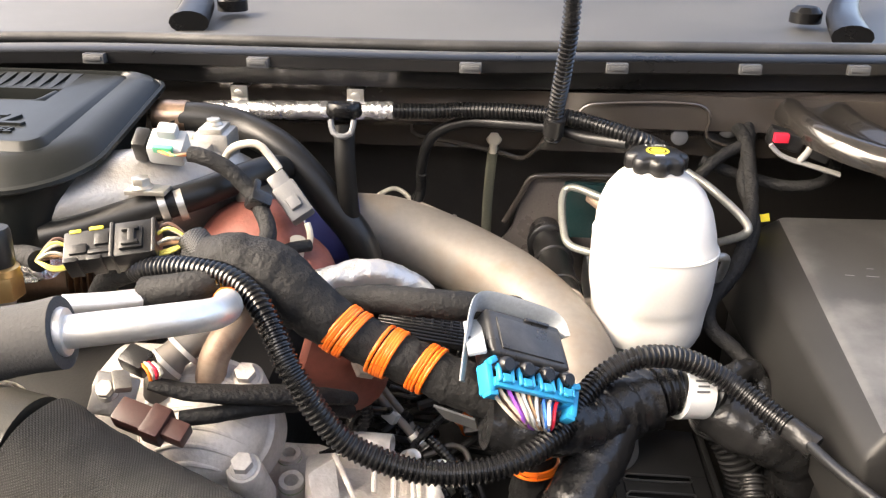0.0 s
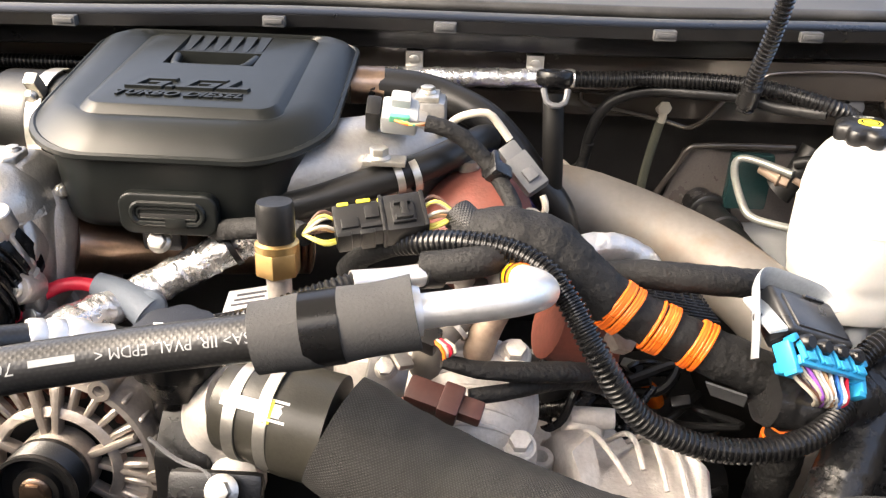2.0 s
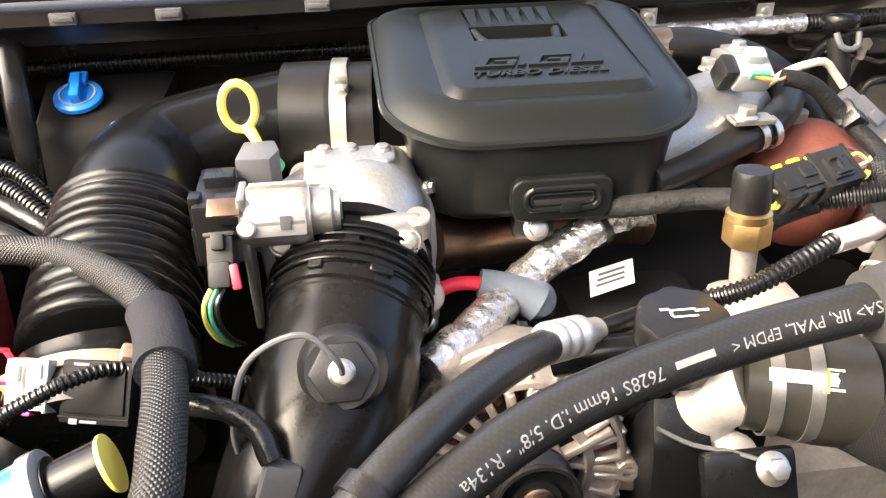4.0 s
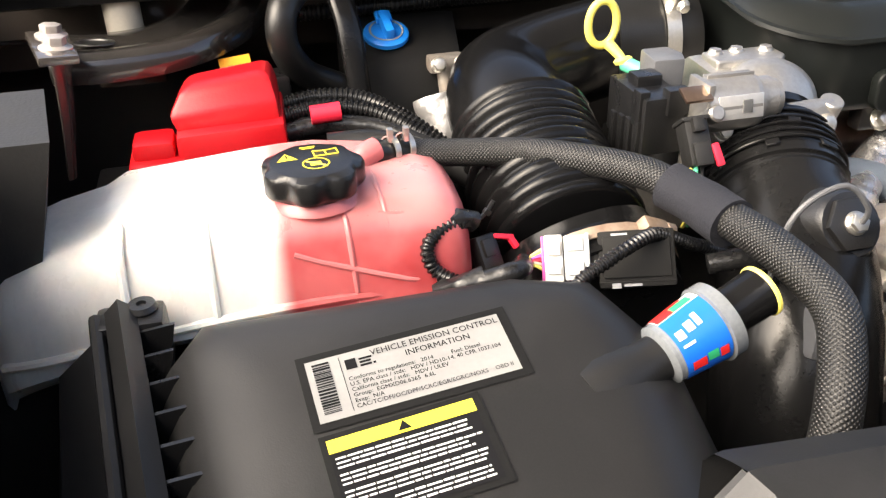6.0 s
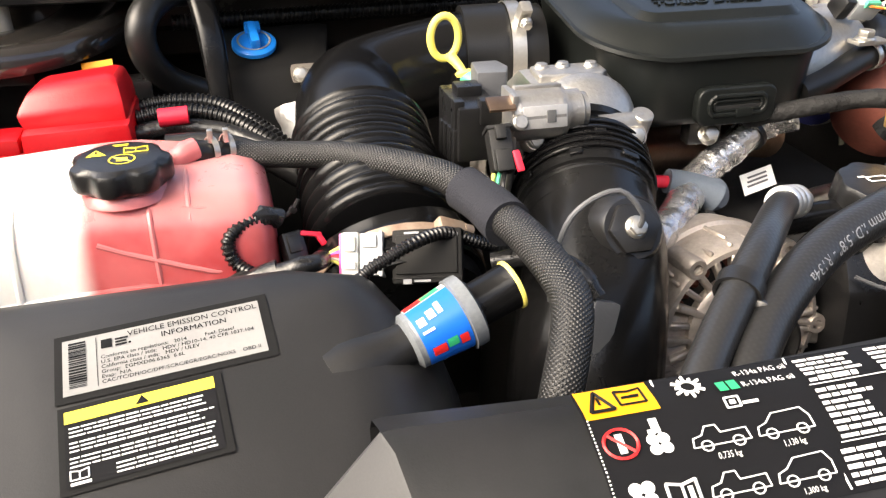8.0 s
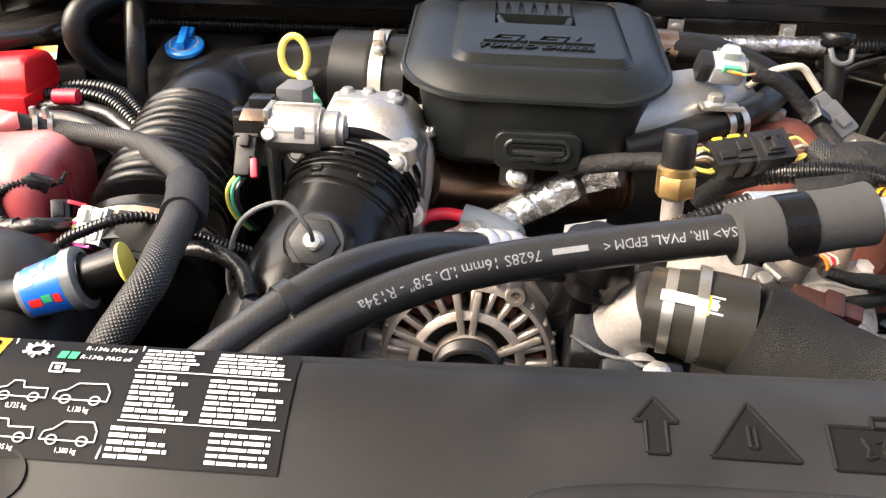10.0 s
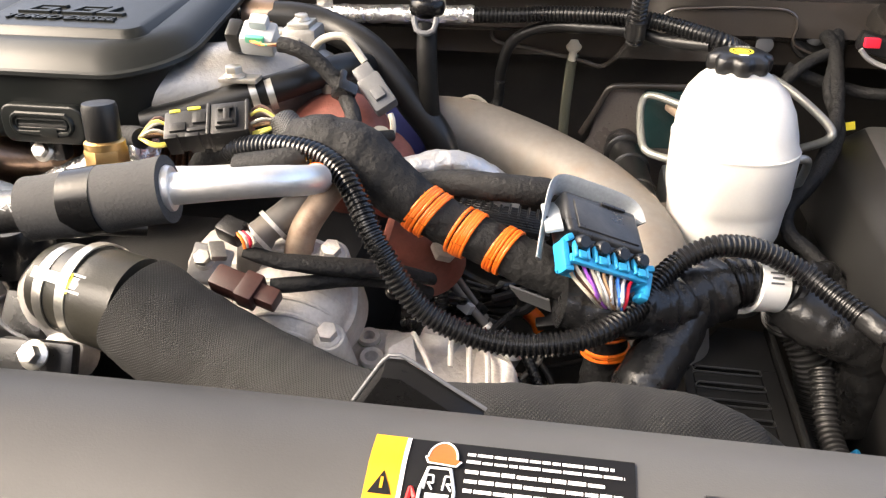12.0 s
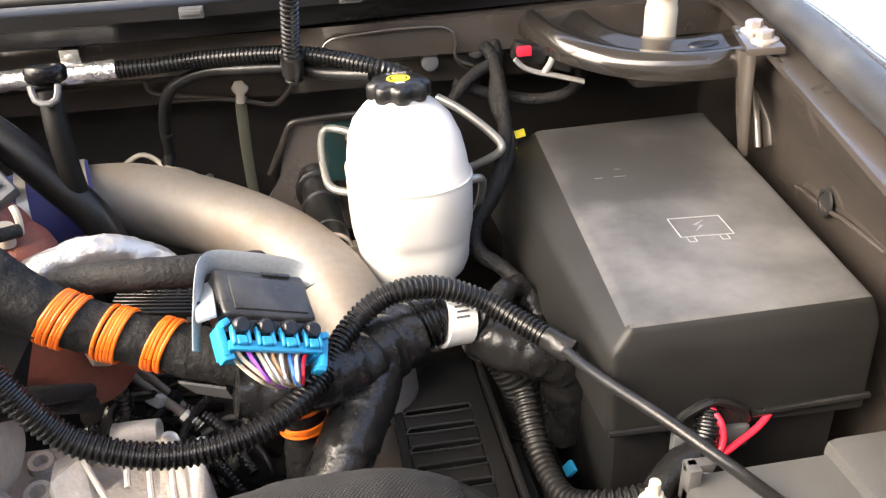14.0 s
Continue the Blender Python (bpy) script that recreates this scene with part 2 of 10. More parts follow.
YELLOWINK = mat("yellow_ink", (0.9, 0.75, 0.05), 0.5, vary=0.03, bump=0.0)
HATINK = mat("orange_brown_ink", (0.36, 0.095, 0.015), 0.5, vary=0.05, bump=0.0)
AMBER = mat("orange_yellow_ink", (0.82, 0.36, 0.006), 0.45, vary=0.03, bump=0.0)
WHITEINK = mat("white_ink", (0.82, 0.82, 0.8), 0.5, vary=0.03, bump=0.0)
GREYINK = mat("faded_white_print", (0.26, 0.267, 0.275), 0.5, vary=0.25, bump=0.0)
BLACKINK = mat("black_ink", (0.008, 0.008, 0.009), 0.6, vary=0.05, bump=0.0, spec=0.1)
REDINK = mat("red_ink", (0.7, 0.02, 0.02), 0.45, vary=0.03, bump=0.0)
GREENINK = mat("green_ink", (0.03, 0.4, 0.16), 0.45, vary=0.03, bump=0.0)
BLUEINK = mat("blue_ink", (0.01, 0.13, 0.62), 0.3, vary=0.03, bump=0.0)
SILVERLABEL = mat("silver_paper_label", (0.26, 0.26, 0.255), 0.5, 0.1, vary=0.05, bump=0.05, spec=0.2)
BRASS = mat("brass", (0.72, 0.47, 0.2), 0.38, 1.0, vary=0.1, stain=50, stain_to=(0.5, 0.3, 0.1), bump=0.15)
GREYP = mat("grey_plastic", (0.10, 0.103, 0.110), 0.42, vary=0.1, bump=0.2)
LIGHTGREY = mat("pale_grey_plastic", (0.42, 0.435, 0.44), 0.42, vary=0.06, bump=0.15)
BOOT = mat("blue_grey_rubber_boot", (0.12, 0.145, 0.18), 0.6, vary=0.1, bump=0.2)
CREAM = mat("cream_plastic", (0.5, 0.46, 0.38), 0.42, vary=0.08, stain=40, bump=0.1)
PURPLE = mat("purple_wire", (0.4, 0.12, 0.62), 0.4, bump=0.0)
WHITEWIRE = mat("white_wire", (0.72, 0.71, 0.68), 0.4, bump=0.0)
TANWIRE = mat("tan_wire", (0.5, 0.3, 0.16), 0.45, bump=0.0)
BLUEWIRE = mat("blue_wire", (0.05, 0.2, 0.65), 0.4, bump=0.0)
OLIVE = mat("olive_braided_strap", (0.16, 0.16, 0.115), 0.6, grain=900, bump=0.6, vary=0.3)
GREENPL = mat("dark_teal_glass", (0.012, 0.034, 0.036), 0.12, bump=0.15, stain=40, stain_to=(0.03, 0.05, 0.05), stain_amt=0.6)
MINT = mat("green_plastic", (0.1, 0.5, 0.3), 0.45, bump=0.05)
BROWNPL = mat("brown_plastic", (0.05, 0.018, 0.015), 0.45, bump=0.1)
RADPLASTIC = dust_sheen_towards(mat("dusty_sheen_radiator_plastic", (0.0082, 0.0084, 0.009), 0.5, bump=0.06, grain=1000, stain=5, stain_to=(0.017, 0.0172, 0.0178), stain_amt=0.8, rough_vary=0.16, spec=0.25), (0.075, 0.0745, 0.074), -0.40, 0.1)
CLIPGREY = mat("grey_clip_plastic", (0.09, 0.092, 0.095), 0.5, bump=0.1)
CLEARISH = mat("clear_gauge_plastic", (0.16, 0.172, 0.185), 0.15, bump=0.0)
WALLPAINT = mat("blocker_wall_plaster", (0.22, 0.205, 0.185), 0.8, grain=40, stain=0.8, bump=0.4)
OLIVERUBBER = mat("olive_grey_rubber", (0.034, 0.032, 0.026), 0.36, bump=0.15, stain_to=(0.055, 0.052, 0.042), spec=0.4)
EMBOSS = mat("embossed_black_plastic", (0.007, 0.007, 0.007), 0.6, bump=0.05, spec=0.15)
DUSTYCOWL = mat("dust_greyed_cowl_plastic", (0.062, 0.062, 0.0615), 0.5, bump=0.15, grain=900, stain=4, stain_to=(0.11, 0.108, 0.104), stain_amt=0.7)
SEAL = mat("dusty_bulb_seal", (0.035, 0.0345, 0.034), 0.4, bump=0.2, grain=500, stain=14, stain_to=(0.09, 0.088, 0.084), stain_amt=0.7)
TERRACOTTA = mat("brown_wire", (0.12, 0.06, 0.04), 0.45, bump=0.0)
ASPHALT = mat("pale_concrete", (0.55, 0.54, 0.52), 0.85, grain=60, vary=0.06, stain=1.5, bump=0.5, stain_to=(0.48, 0.47, 0.45))
SKYBLOCK = mat("overhead_blocker_grey", (0.34, 0.33, 0.32), 0.8, grain=60, stain=1.2, bump=0.3)
GLASS = mat("tinted_windscreen", (0.02, 0.022, 0.024), 0.06, bump=0.0, vary=0.02, coat=0.5)

# ---- building helpers ----
def thing(name, loc, label, category, group="", kind=""):
    """The empty base of a thing; its parts hang under it."""
    ob = new(name)
    ob.location, ob.empty_display_size = loc, 0.02
    return tagged(ob, label, category, group, kind)


def part(name, bm, material, parent, label="", smooth=38):
    """Links bm, in world coordinates, as one mesh under a thing or a part."""
    me = bpy.data.meshes.new(name)
    bmesh.ops.recalc_face_normals(bm, faces=bm.faces)
    bm.to_mesh(me)
    bm.free()
    if smooth:
        me.polygons.foreach_set("use_smooth", [True] * len(me.polygons))
        me.set_sharp_from_angle(angle=radians(smooth))
    me.materials.append(material)
    ob = new(name, me)
    if parent:
        ob.parent = parent
        if parent.type == "EMPTY":
            ob.matrix_parent_inverse = Matrix.Translation(-Vector(parent.location))
    return tagged(ob, label)


def solid(name, bm, material, label, category, group="", kind="", smooth=38):
    """A thing that is one mesh."""
    return tagged(part(name, bm, material, None, smooth=smooth), label, category, group, kind)


def B():
    return bmesh.new()


def join(bm, tmp, m=None):
    if m is not None:
        bmesh.ops.transform(tmp, matrix=m, verts=tmp.verts)
    me = bpy.data.meshes.new("tmp")
    tmp.to_mesh(me)
    tmp.free()
    bm.from_mesh(me)
    bpy.data.meshes.remove(me)
    return bm


def face_to(o, z, x=(1, 0, 0)):
    """A pose at o whose own z axis points along z, and x about along x."""
    z = Vector(z).normalized()
    x = Vector(x)
    if abs(z.dot(x.normalized())) > 0.98:
        x = Vector((0, 1, 0.1))
    y = z.cross(x).normalized()
    x = y.cross(z)
    m = Matrix((x, y, z)).transposed().to_4x4()
    m.translation = Vector(o)
    return m


def box(bm, size, m=None, bevel=0.002, seg=2):
    t = bmesh.new()
    bmesh.ops.create_cube(t, size=1, matrix=Matrix.Diagonal((*size, 1)))
    if bevel:
        bmesh.ops.bevel(t, geom=t.edges[:], offset=min(bevel, min(size) * 0.45), segments=seg, profile=0.6, affect="EDGES")
    return join(bm, t, m)


def boxb(bm, lo, hi, bevel=0.002, seg=2, m=None):
    """A box from corner to corner."""
    lo, hi = Vector(lo), Vector(hi)
    mm = Matrix.Translation((lo + hi) / 2)
    return box(bm, hi - lo, m @ mm if m else mm, bevel, seg)


def lathe(bm, prof, m=None, seg=24, lobes=0, depth=0.0, closed=True):
    """Turns the profile (radius, height) about z. lobes: so many grips, that deep, on radii that are given negative."""
    t = bmesh.new()
    rows = []
    for r, z in prof:
        row = []
        for i in range(seg):
            a = 2 * math.pi * i / seg
            q = abs(r)
            if lobes and r < 0:
                q = q - depth * (0.5 - 0.5 * math.cos(lobes * a)) ** 1.6
            row.append(t.verts.new((q * math.cos(a), q * math.sin(a), z)))
        rows.append(row)
    for a, b in zip(rows, rows[1:]):
        for i in range(seg):
            j = (i + 1) % seg
            t.faces.new((a[i], a[j], b[j], b[i]))
    if closed:
        t.faces.new(rows[0][::-1])
        t.faces.new(rows[-1])
    return join(bm, t, m)


def spline(pts, step):
    """Points at even steps along a smooth curve through pts."""
    p = [Vector(q) for q in pts]
    if len(p) == 2:
        dense = [p[0].lerp(p[1], i / 40) for i in range(41)]
    else:
        e = [2 * p[0] - p[1], *p, 2 * p[-1] - p[-2]]
        dense = []
        for i in range(1, len(e) - 2):
            a, b, c, d = e[i - 1:i + 3]
            for k in range(40):
                u = k / 40
                dense.append(0.5 * (2 * b + (c - a) * u + (2 * a - 5 * b + 4 * c - d) * u * u + (3 * b - a - 3 * c + d) * u ** 3))
        dense.append(p[-1])
    cum = [0.0]
    for a, b in zip(dense, dense[1:]):
        cum.append(cum[-1] + (b - a).length)
    n = max(2, round(cum[-1] / step))
    out, k = [], 0
    for i in range(n + 1):
        s = cum[-1] * i / n
        while k < len(cum) - 2 and cum[k + 1] < s:
            k += 1
        f = (s - cum[k]) / max(1e-9, cum[k + 1] - cum[k])
        out.append(dense[k].lerp(dense[k + 1], min(1, max(0, f))))
    return out


def frames(path, up=(0, 0, 1)):
    """Tangent, side and up along a path, turned as little as can be."""
    out, n = [], Vector(up)
    for i, q in enumerate(path):
        t = (path[min(i + 1, len(path) - 1)] - path[max(i - 1, 0)]).normalized()
        n = (n - t * n.dot(t))
        n = n.normalized() if n.length > 1e-5 else t.orthogonal().normalized()
        out.append((t, t.cross(n), n))
    return out


def tube(bm, pts, r, seg=14, step=0.006, ribs=0.0, rib_depth=0.0, wave=None, flat=1.0, cap=True):
    """A pipe along a smooth curve. r: radius, or a function of 0..1 along it. ribs: pitch of its convolutions.
    wave: a function of (0..1 along, angle, place) that adds to the radius."""
    if ribs:
        step = ribs / 4
    path = spline(pts, step)
    fr = frames(path)
    rows, n = [], len(path) - 1
    for i, (q, (t, s, u)) in enumerate(zip(path, fr)):
        f = i / n
        rad = r(f) if callable(r) else r
        if ribs and i % 4 in (2, 3):
            rad -= rib_depth
        row = []
        for k in range(seg):
            a = 2 * math.pi * k / seg
            w = rad + (wave(f, a, q + (s * math.cos(a) + u * math.sin(a)) * rad) if wave else 0)
            row.append(bm.verts.new(q + s * (w * math.cos(a)) + u * (w * flat * math.sin(a))))
        rows.append(row)
    lay = bm.loops.layers.uv.verify()
    round_ = 2 * math.pi * (r(0.5) if callable(r) else r) / seg
    for i, (a, b) in enumerate(zip(rows, rows[1:])):
        for k in range(seg):
            j = (k + 1) % seg
            face = bm.faces.new((a[k], a[j], b[j], b[k]))
            for loop, (du, dv) in zip(face.loops, ((0, 0), (0, 1), (1, 1), (1, 0))):
                loop[lay].uv = ((i + du) * step, (k + dv) * round_)
    if cap:
        bm.faces.new(rows[0][::-1])
        bm.faces.new(rows[-1])
    return bm


def sweep(bm, path, prof, closed=False):
    """Drags an upright profile of (forward, up) steps along a path in plan; forward is to the path's right-hand side."""
    rows = []
    for i, q in enumerate(path):
        t = (path[min(i + 1, len(path) - 1)] - path[max(i - 1, 0)]).normalized()
        s = t.cross(Vector((0, 0, 1))).normalized()
        rows.append([bm.verts.new(q + s * a + Vector((0, 0, b))) for a, b in prof])
    m = len(prof)
    for a, b in zip(rows, rows[1:]):
        for k in range(m if closed else m - 1):
            j = (k + 1) % m
            bm.faces.new((a[k], a[j], b[j], b[k]))
    if closed:
        bm.faces.new(rows[0][::-1])
        bm.faces.new(rows[-1])
    return bm


def ringed(w, h, rad, n=6, taper=0.0):
    """A rounded rectangle, counter-clockwise, w by h; taper narrows its far side. rad: one radius, or front and back."""
    rf, rb = rad if isinstance(rad, tuple) else (rad, rad)
    out = []
    for cx, cy, r, a0 in ((1, 1, rb, 0), (-1, 1, rb, 90), (-1, -1, rf, 180), (1, -1, rf, 270)):
        for k in range(n + 1):
            a = radians(a0 + 90 * k / n)
            x, y = cx * (w / 2 - r) + r * math.cos(a), cy * (h / 2 - r) + r * math.sin(a)
            out.append((x * (1 - taper * (y / h + 0.5)), y))
    return out


def loft(bm, rings_, cap=True, m=None):
    """Joins rings of equal length, each a list of points."""
    t = bmesh.new()
    rows = [[t.verts.new(p) for p in ring] for ring in rings_]
    n = len(rows[0])
    for a, b in zip(rows, rows[1:]):
        for k in range(n):
            j = (k + 1) % n
            t.faces.new((a[k], a[j], b[j], b[k]))
    if cap:
        t.faces.new(rows[0][::-1])
        t.faces.new(rows[-1])
    return join(bm, t, m)


def prism(bm, outline, z0, z1, m=None, bevel=0.0, seg=2):
    t = bmesh.new()
    f = t.faces.new([t.verts.new((x, y, z0)) for x, y in outline])
    ext = bmesh.ops.extrude_face_region(t, geom=[f])
    bmesh.ops.translate(t, vec=(0, 0, z1 - z0), verts=[v for v in ext["geom"] if isinstance(v, bmesh.types.BMVert)])
    bmesh.ops.recalc_face_normals(t, faces=t.faces)
    if bevel:
        bmesh.ops.bevel(t, geom=t.edges[:], offset=bevel, segments=seg, profile=0.6, affect="EDGES")
    return join(bm, t, m)


def hexhead(bm, m, across=0.013, height=0.007, washer=0.0):
    """A flanged hexagon bolt head, its foot at m."""
    t = bmesh.new()
    r = across / math.sqrt(3)
    prism(t, [(r * math.cos(radians(60 * k)), r * math.sin(radians(60 * k))) for k in range(6)], 0.001, height, bevel=0.0008)
    lathe(t, [(washer or r * 1.25, 0), (washer or r * 1.25, 0.0012), (r * 0.98, 0.003)], seg=20)
    return join(bm, t, m)


def bolt(name, at, axis, across=0.013, height=0.008, material=None, parent=None, washer=0.0, shank=0.0):
    bm = B()
    m = face_to(at, axis)
    hexhead(bm, m, across, height, washer)
    if shank:
        lathe(bm, [(across * 0.42, -shank), (across * 0.42, 0.001)], m, seg=12)
    return part(name, bm, material or ZINC, parent)


def lettering(bm, text, size, place, align="LEFT", thick=0.0, bold=0.0):
    """Flat letters; place maps (along, up, out) in metres to the world."""
    cu = bpy.data.curves.new("lettering", "FONT")
    cu.body, cu.size, cu.align_x, cu.resolution_u, cu.offset = text, size, align, 2, bold
    ob = bpy.data.objects.new("lettering", cu)
    scene.collection.objects.link(ob)
    me = bpy.data.meshes.new_from_object(ob)
    bpy.data.objects.remove(ob)
    bpy.data.curves.remove(cu)
    t = bmesh.new()
    t.from_mesh(me)
    bpy.data.meshes.remove(me)
    if thick:
        ext = bmesh.ops.extrude_face_region(t, geom=t.faces[:])
        for v in ext["geom"]:
            if isinstance(v, bmesh.types.BMVert):
                v.co.z += thick
    for v in t.verts:
        v.co = place(v.co.x, v.co.y, v.co.z)
    return join(bm, t)


def patch(bm, place, x0, y0, x1, y1, out=0.0, nx=1, ny=1, skew=0.0):
    """A thin sheet laid on a surface by place(x, y, out)."""
    v = [[bm.verts.new(place(x0 + (x1 - x0) * i / nx + skew * j / ny, y0 + (y1 - y0) * j / ny, out)) for i in range(nx + 1)] for j in range(ny + 1)]
    for j in range(ny):
        for i in range(nx):
            bm.faces.new((v[j][i], v[j][i + 1], v[j + 1][i + 1], v[j + 1][i]))
    return bm


def flatplace(o, ux, uy):
    """place() for a flat surface with its corner at o and its axes along ux and uy."""
    o, ux, uy = Vector(o), Vector(ux).normalized(), Vector(uy)
    uy = (uy - ux * uy.dot(ux)).normalized()
    n = ux.cross(uy)
    return lambda x, y, out=0.0: o + ux * x + uy * y + n * out


def clamp_band(bm, at, axis, r, width, thick=0.0012):
    """A hose clamp's band with its screw housing."""
    m = face_to(at, axis)
    w = width / 2
    lathe(bm, [(r, -w), (r + thick, -w), (r + thick, w), (r, w)], m, seg=32, closed=False)
    return bm

# ---- structure: ground, body shell round the engine bay ----
bm = B()
patch(bm, lambda x, y, o: Vector((x, y, o)), -60, -60, 60, 60, 0, 30, 30)
solid("ground", bm, ASPHALT, "pale concrete yard under the truck", "ground", kind="structure")

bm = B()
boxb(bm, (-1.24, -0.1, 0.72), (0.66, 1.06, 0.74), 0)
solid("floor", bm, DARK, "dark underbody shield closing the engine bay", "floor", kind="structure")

# firewall: a recessed lower sheet and a painted upper ledge
bm = B()
FW = [Vector((x, 0, 0)) for x in (-1.22, -0.7, -0.2, 0.3, 0.62)]
sweep(bm, FW, [(-0.99, 0.0), (-0.985, 1.10), (-0.962, 1.20), (-0.955, 1.33), (-0.93, 1.362), (-1.02, 1.37), (-1.06, 1.2), (-1.06, 0.0)], closed=True)
solid("wall_north", bm, BODY, "black sound-deadened firewall of the engine bay", "firewall", kind="structure")
bm = B()
sweep(bm, FW, [(-0.915, 1.325), (-0.905, 1.352), (-0.893, 1.36), (-0.888, 1.398), (-0.90, 1.402), (-0.935, 1.402), (-0.935, 1.325)], closed=True)
solid("trim", bm, PAINT, "dark bronze painted ledge along the firewall", "firewall ledge", kind="structure")

COWL = [(-1.16, 0.80, 0), (-0.81, 0.80, 0), (-0.6, 0.812, 0), (-0.41, 0.842, 0), (-0.24, 0.846, 0), (-0.03, 0.85, 0),
        (0.116, 0.868, 0), (0.3, 0.885, 0), (0.5, 0.905, 0), (0.62, 0.92, 0)]
CP = spline(COWL, 0.03)
bm = B()
sweep(bm, CP, [(-0.004, 1.4405), (-0.02, 1.445), (-0.045, 1.4465), (-0.06, 1.442), (-0.22, 1.447), (-0.42, 1.452), (-0.6, 1.47),
               (-0.6, 1.42), (-0.05, 1.41)], closed=True)
cowl = solid("cowl_panel", bm, DUSTYCOWL, "dusty black plastic cowl panel below the windscreen", "cowl panel", kind="structure")
bm = B()
tube(bm, [(p.x, p.y - 0.004, 1.452) for p in CP], 0.0075, seg=12, step=0.02, flat=0.8)
solid("weatherstrip", bm, SEAL, "black rubber hood weatherstrip along the cowl edge", "weatherstrip", kind="structure")
bm = B()
sweep(bm, CP, [(0.0, 1.441), (0.006, 1.437), (0.006, 1.426), (-0.004, 1.421), (-0.012, 1.405), (-0.03, 1.400), (-0.05, 1.405), (-0.05, 1.44)], closed=True)
solid("cowl_channel", bm, BLACK, "black plastic water channel under the cowl seal", "cowl channel", kind="structure")
clip = None
for k, (x, y) in enumerate(((-0.814, 0.797), (-0.728, 0.798), (-0.603, 0.806), (-0.41, 0.836), (-0.243, 0.839), (-0.03, 0.843), (0.116, 0.861), (0.25, 0.874), (0.36, 0.885))):
    bm = B()
    boxb(bm, (-0.011, -0.0075, -0.005), (0.011, 0.003, 0.005), 0.0015)
    boxb(bm, (-0.009, -0.0095, -0.0015), (0.009, -0.006, 0.003), 0.001)
    ob = solid("seal_clip", bm, CLIPGREY, "grey plastic clip holding the cowl seal", "clip", "clips along the cowl seal")
    ob.matrix_world = pose(x, y, 1.4315)

# windscreen
bm = B()
patch(bm, lambda x, y, o: Vector((x, 1.33 + y * 0.82, 1.455 + y * 0.57)), -1.1, 0, 0.6, 0.9, 0, 6, 4)
solid("windscreen", bm, GLASS, "dark tinted windscreen behind the cowl", "windscreen", kind="structure")
# fenders: inner wall, gutter, bulb seal and outer skin on both sides
def fender(name, side):
    """Each line of the section is given at two stations and runs straight through both."""
    fx = lambda x: x if side > 0 else -0.70 - x
    lines = [((0.515, 0.74, 0.0), (0.472, 0.5, 0.0)), ((0.508, 0.74, 1.30), (0.465, 0.5, 1.285)), ((0.497, 0.734, 1.338), (0.455, 0.506, 1.328)), ((0.491, 0.734, 1.352), (0.449, 0.506, 1.342)),
             ((0.487, 0.72, 1.380), (0.436, 0.48, 1.368)), ((0.464, 0.705, 1.387), (0.408, 0.455, 1.372)), ((0.464, 0.705, 1.392), (0.408, 0.455, 1.377)), ((0.484, 0.71, 1.392), (0.424, 0.46, 1.381)),
             ((0.505, 0.71, 1.396), (0.445, 0.46, 1.386)), ((0.506, 0.71, 1.414), (0.447, 0.46, 1.406)), ((0.512, 0.71, 1.420), (0.453, 0.46, 1.413)), ((0.522, 0.71, 1.4185), (0.464, 0.46, 1.411)),
             ((0.531, 0.71, 1.410), (0.474, 0.46, 1.402)), ((0.545, 0.71, 1.37), (0.49, 0.46, 1.362)), ((0.57, 0.71, 1.25), (0.52, 0.46, 1.24)), ((0.57, 0.71, 0.0), (0.52, 0.46, 0.0))]
    bm = B()
    rows = []
    for y in (-0.12, 0.1, 0.3, 0.5, 0.7, 0.85, 1.0, 1.3, 1.6):
        row = []
        for a, b in lines:
            f = (y - b[1]) / (a[1] - b[1])
            f = f if f < 1.5 else 1.5 + (f - 1.5) * 0.25
            row.append(bm.verts.new((fx(b[0] + (a[0] - b[0]) * f), y, b[2] + (a[2] - b[2]) * f)))
        rows.append(row)
    for a, b in zip(rows, rows[1:]):
        for k in range(len(lines) - 1):
            bm.faces.new((a[k], a[k + 1], b[k + 1], b[k]))
    for r in (rows[0], rows[-1]):
        bm.faces.new(r)
    solid(name, bm, PAINT, "dark bronze painted front fender with rain gutter", "fender", kind="structure", smooth=50)
    bm = B()
    tube(bm, [(fx(0.395), 0.2, 1.388), (fx(0.438), 0.46, 1.400), (fx(0.497), 0.71, 1.410), (fx(0.525), 0.86, 1.416), (fx(0.53), 1.0, 1.42)], 0.0155, seg=16, step=0.01, flat=1.0, wave=lambda f, a, q: 0.0006 * noise.noise(q * 40))
    solid("weatherstrip", bm, SEAL, "dusty grey rubber bulb seal along the fender gutter", "weatherstrip", kind="structure")


# unseen wall added in front of the truck to block low sky
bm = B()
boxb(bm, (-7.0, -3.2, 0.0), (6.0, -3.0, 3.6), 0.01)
solid("wall_unseen", bm, WALLPAINT, "unseen plastered wall added to block low front sky", "wall", kind="structure")
fender("wall_east", 1)
fender("wall_west", -1)

# unseen slab added overhead to block sky light and darken top reflections
bm = B()
boxb(bm, (-1.5, -0.5, 3.05), (0.9, 1.7, 3.2), 0.02)
solid("ceiling", bm, SKYBLOCK, "unseen slab added overhead to darken the zenith", "ceiling", kind="structure")
bm = B()
boxb(bm, (-1.2, -0.14, 0.0), (0.62, -0.1, 1.2), 0.005)
solid("wall_south", bm, DARK, "dark radiator support closing the bay", "radiator support", kind="structure")
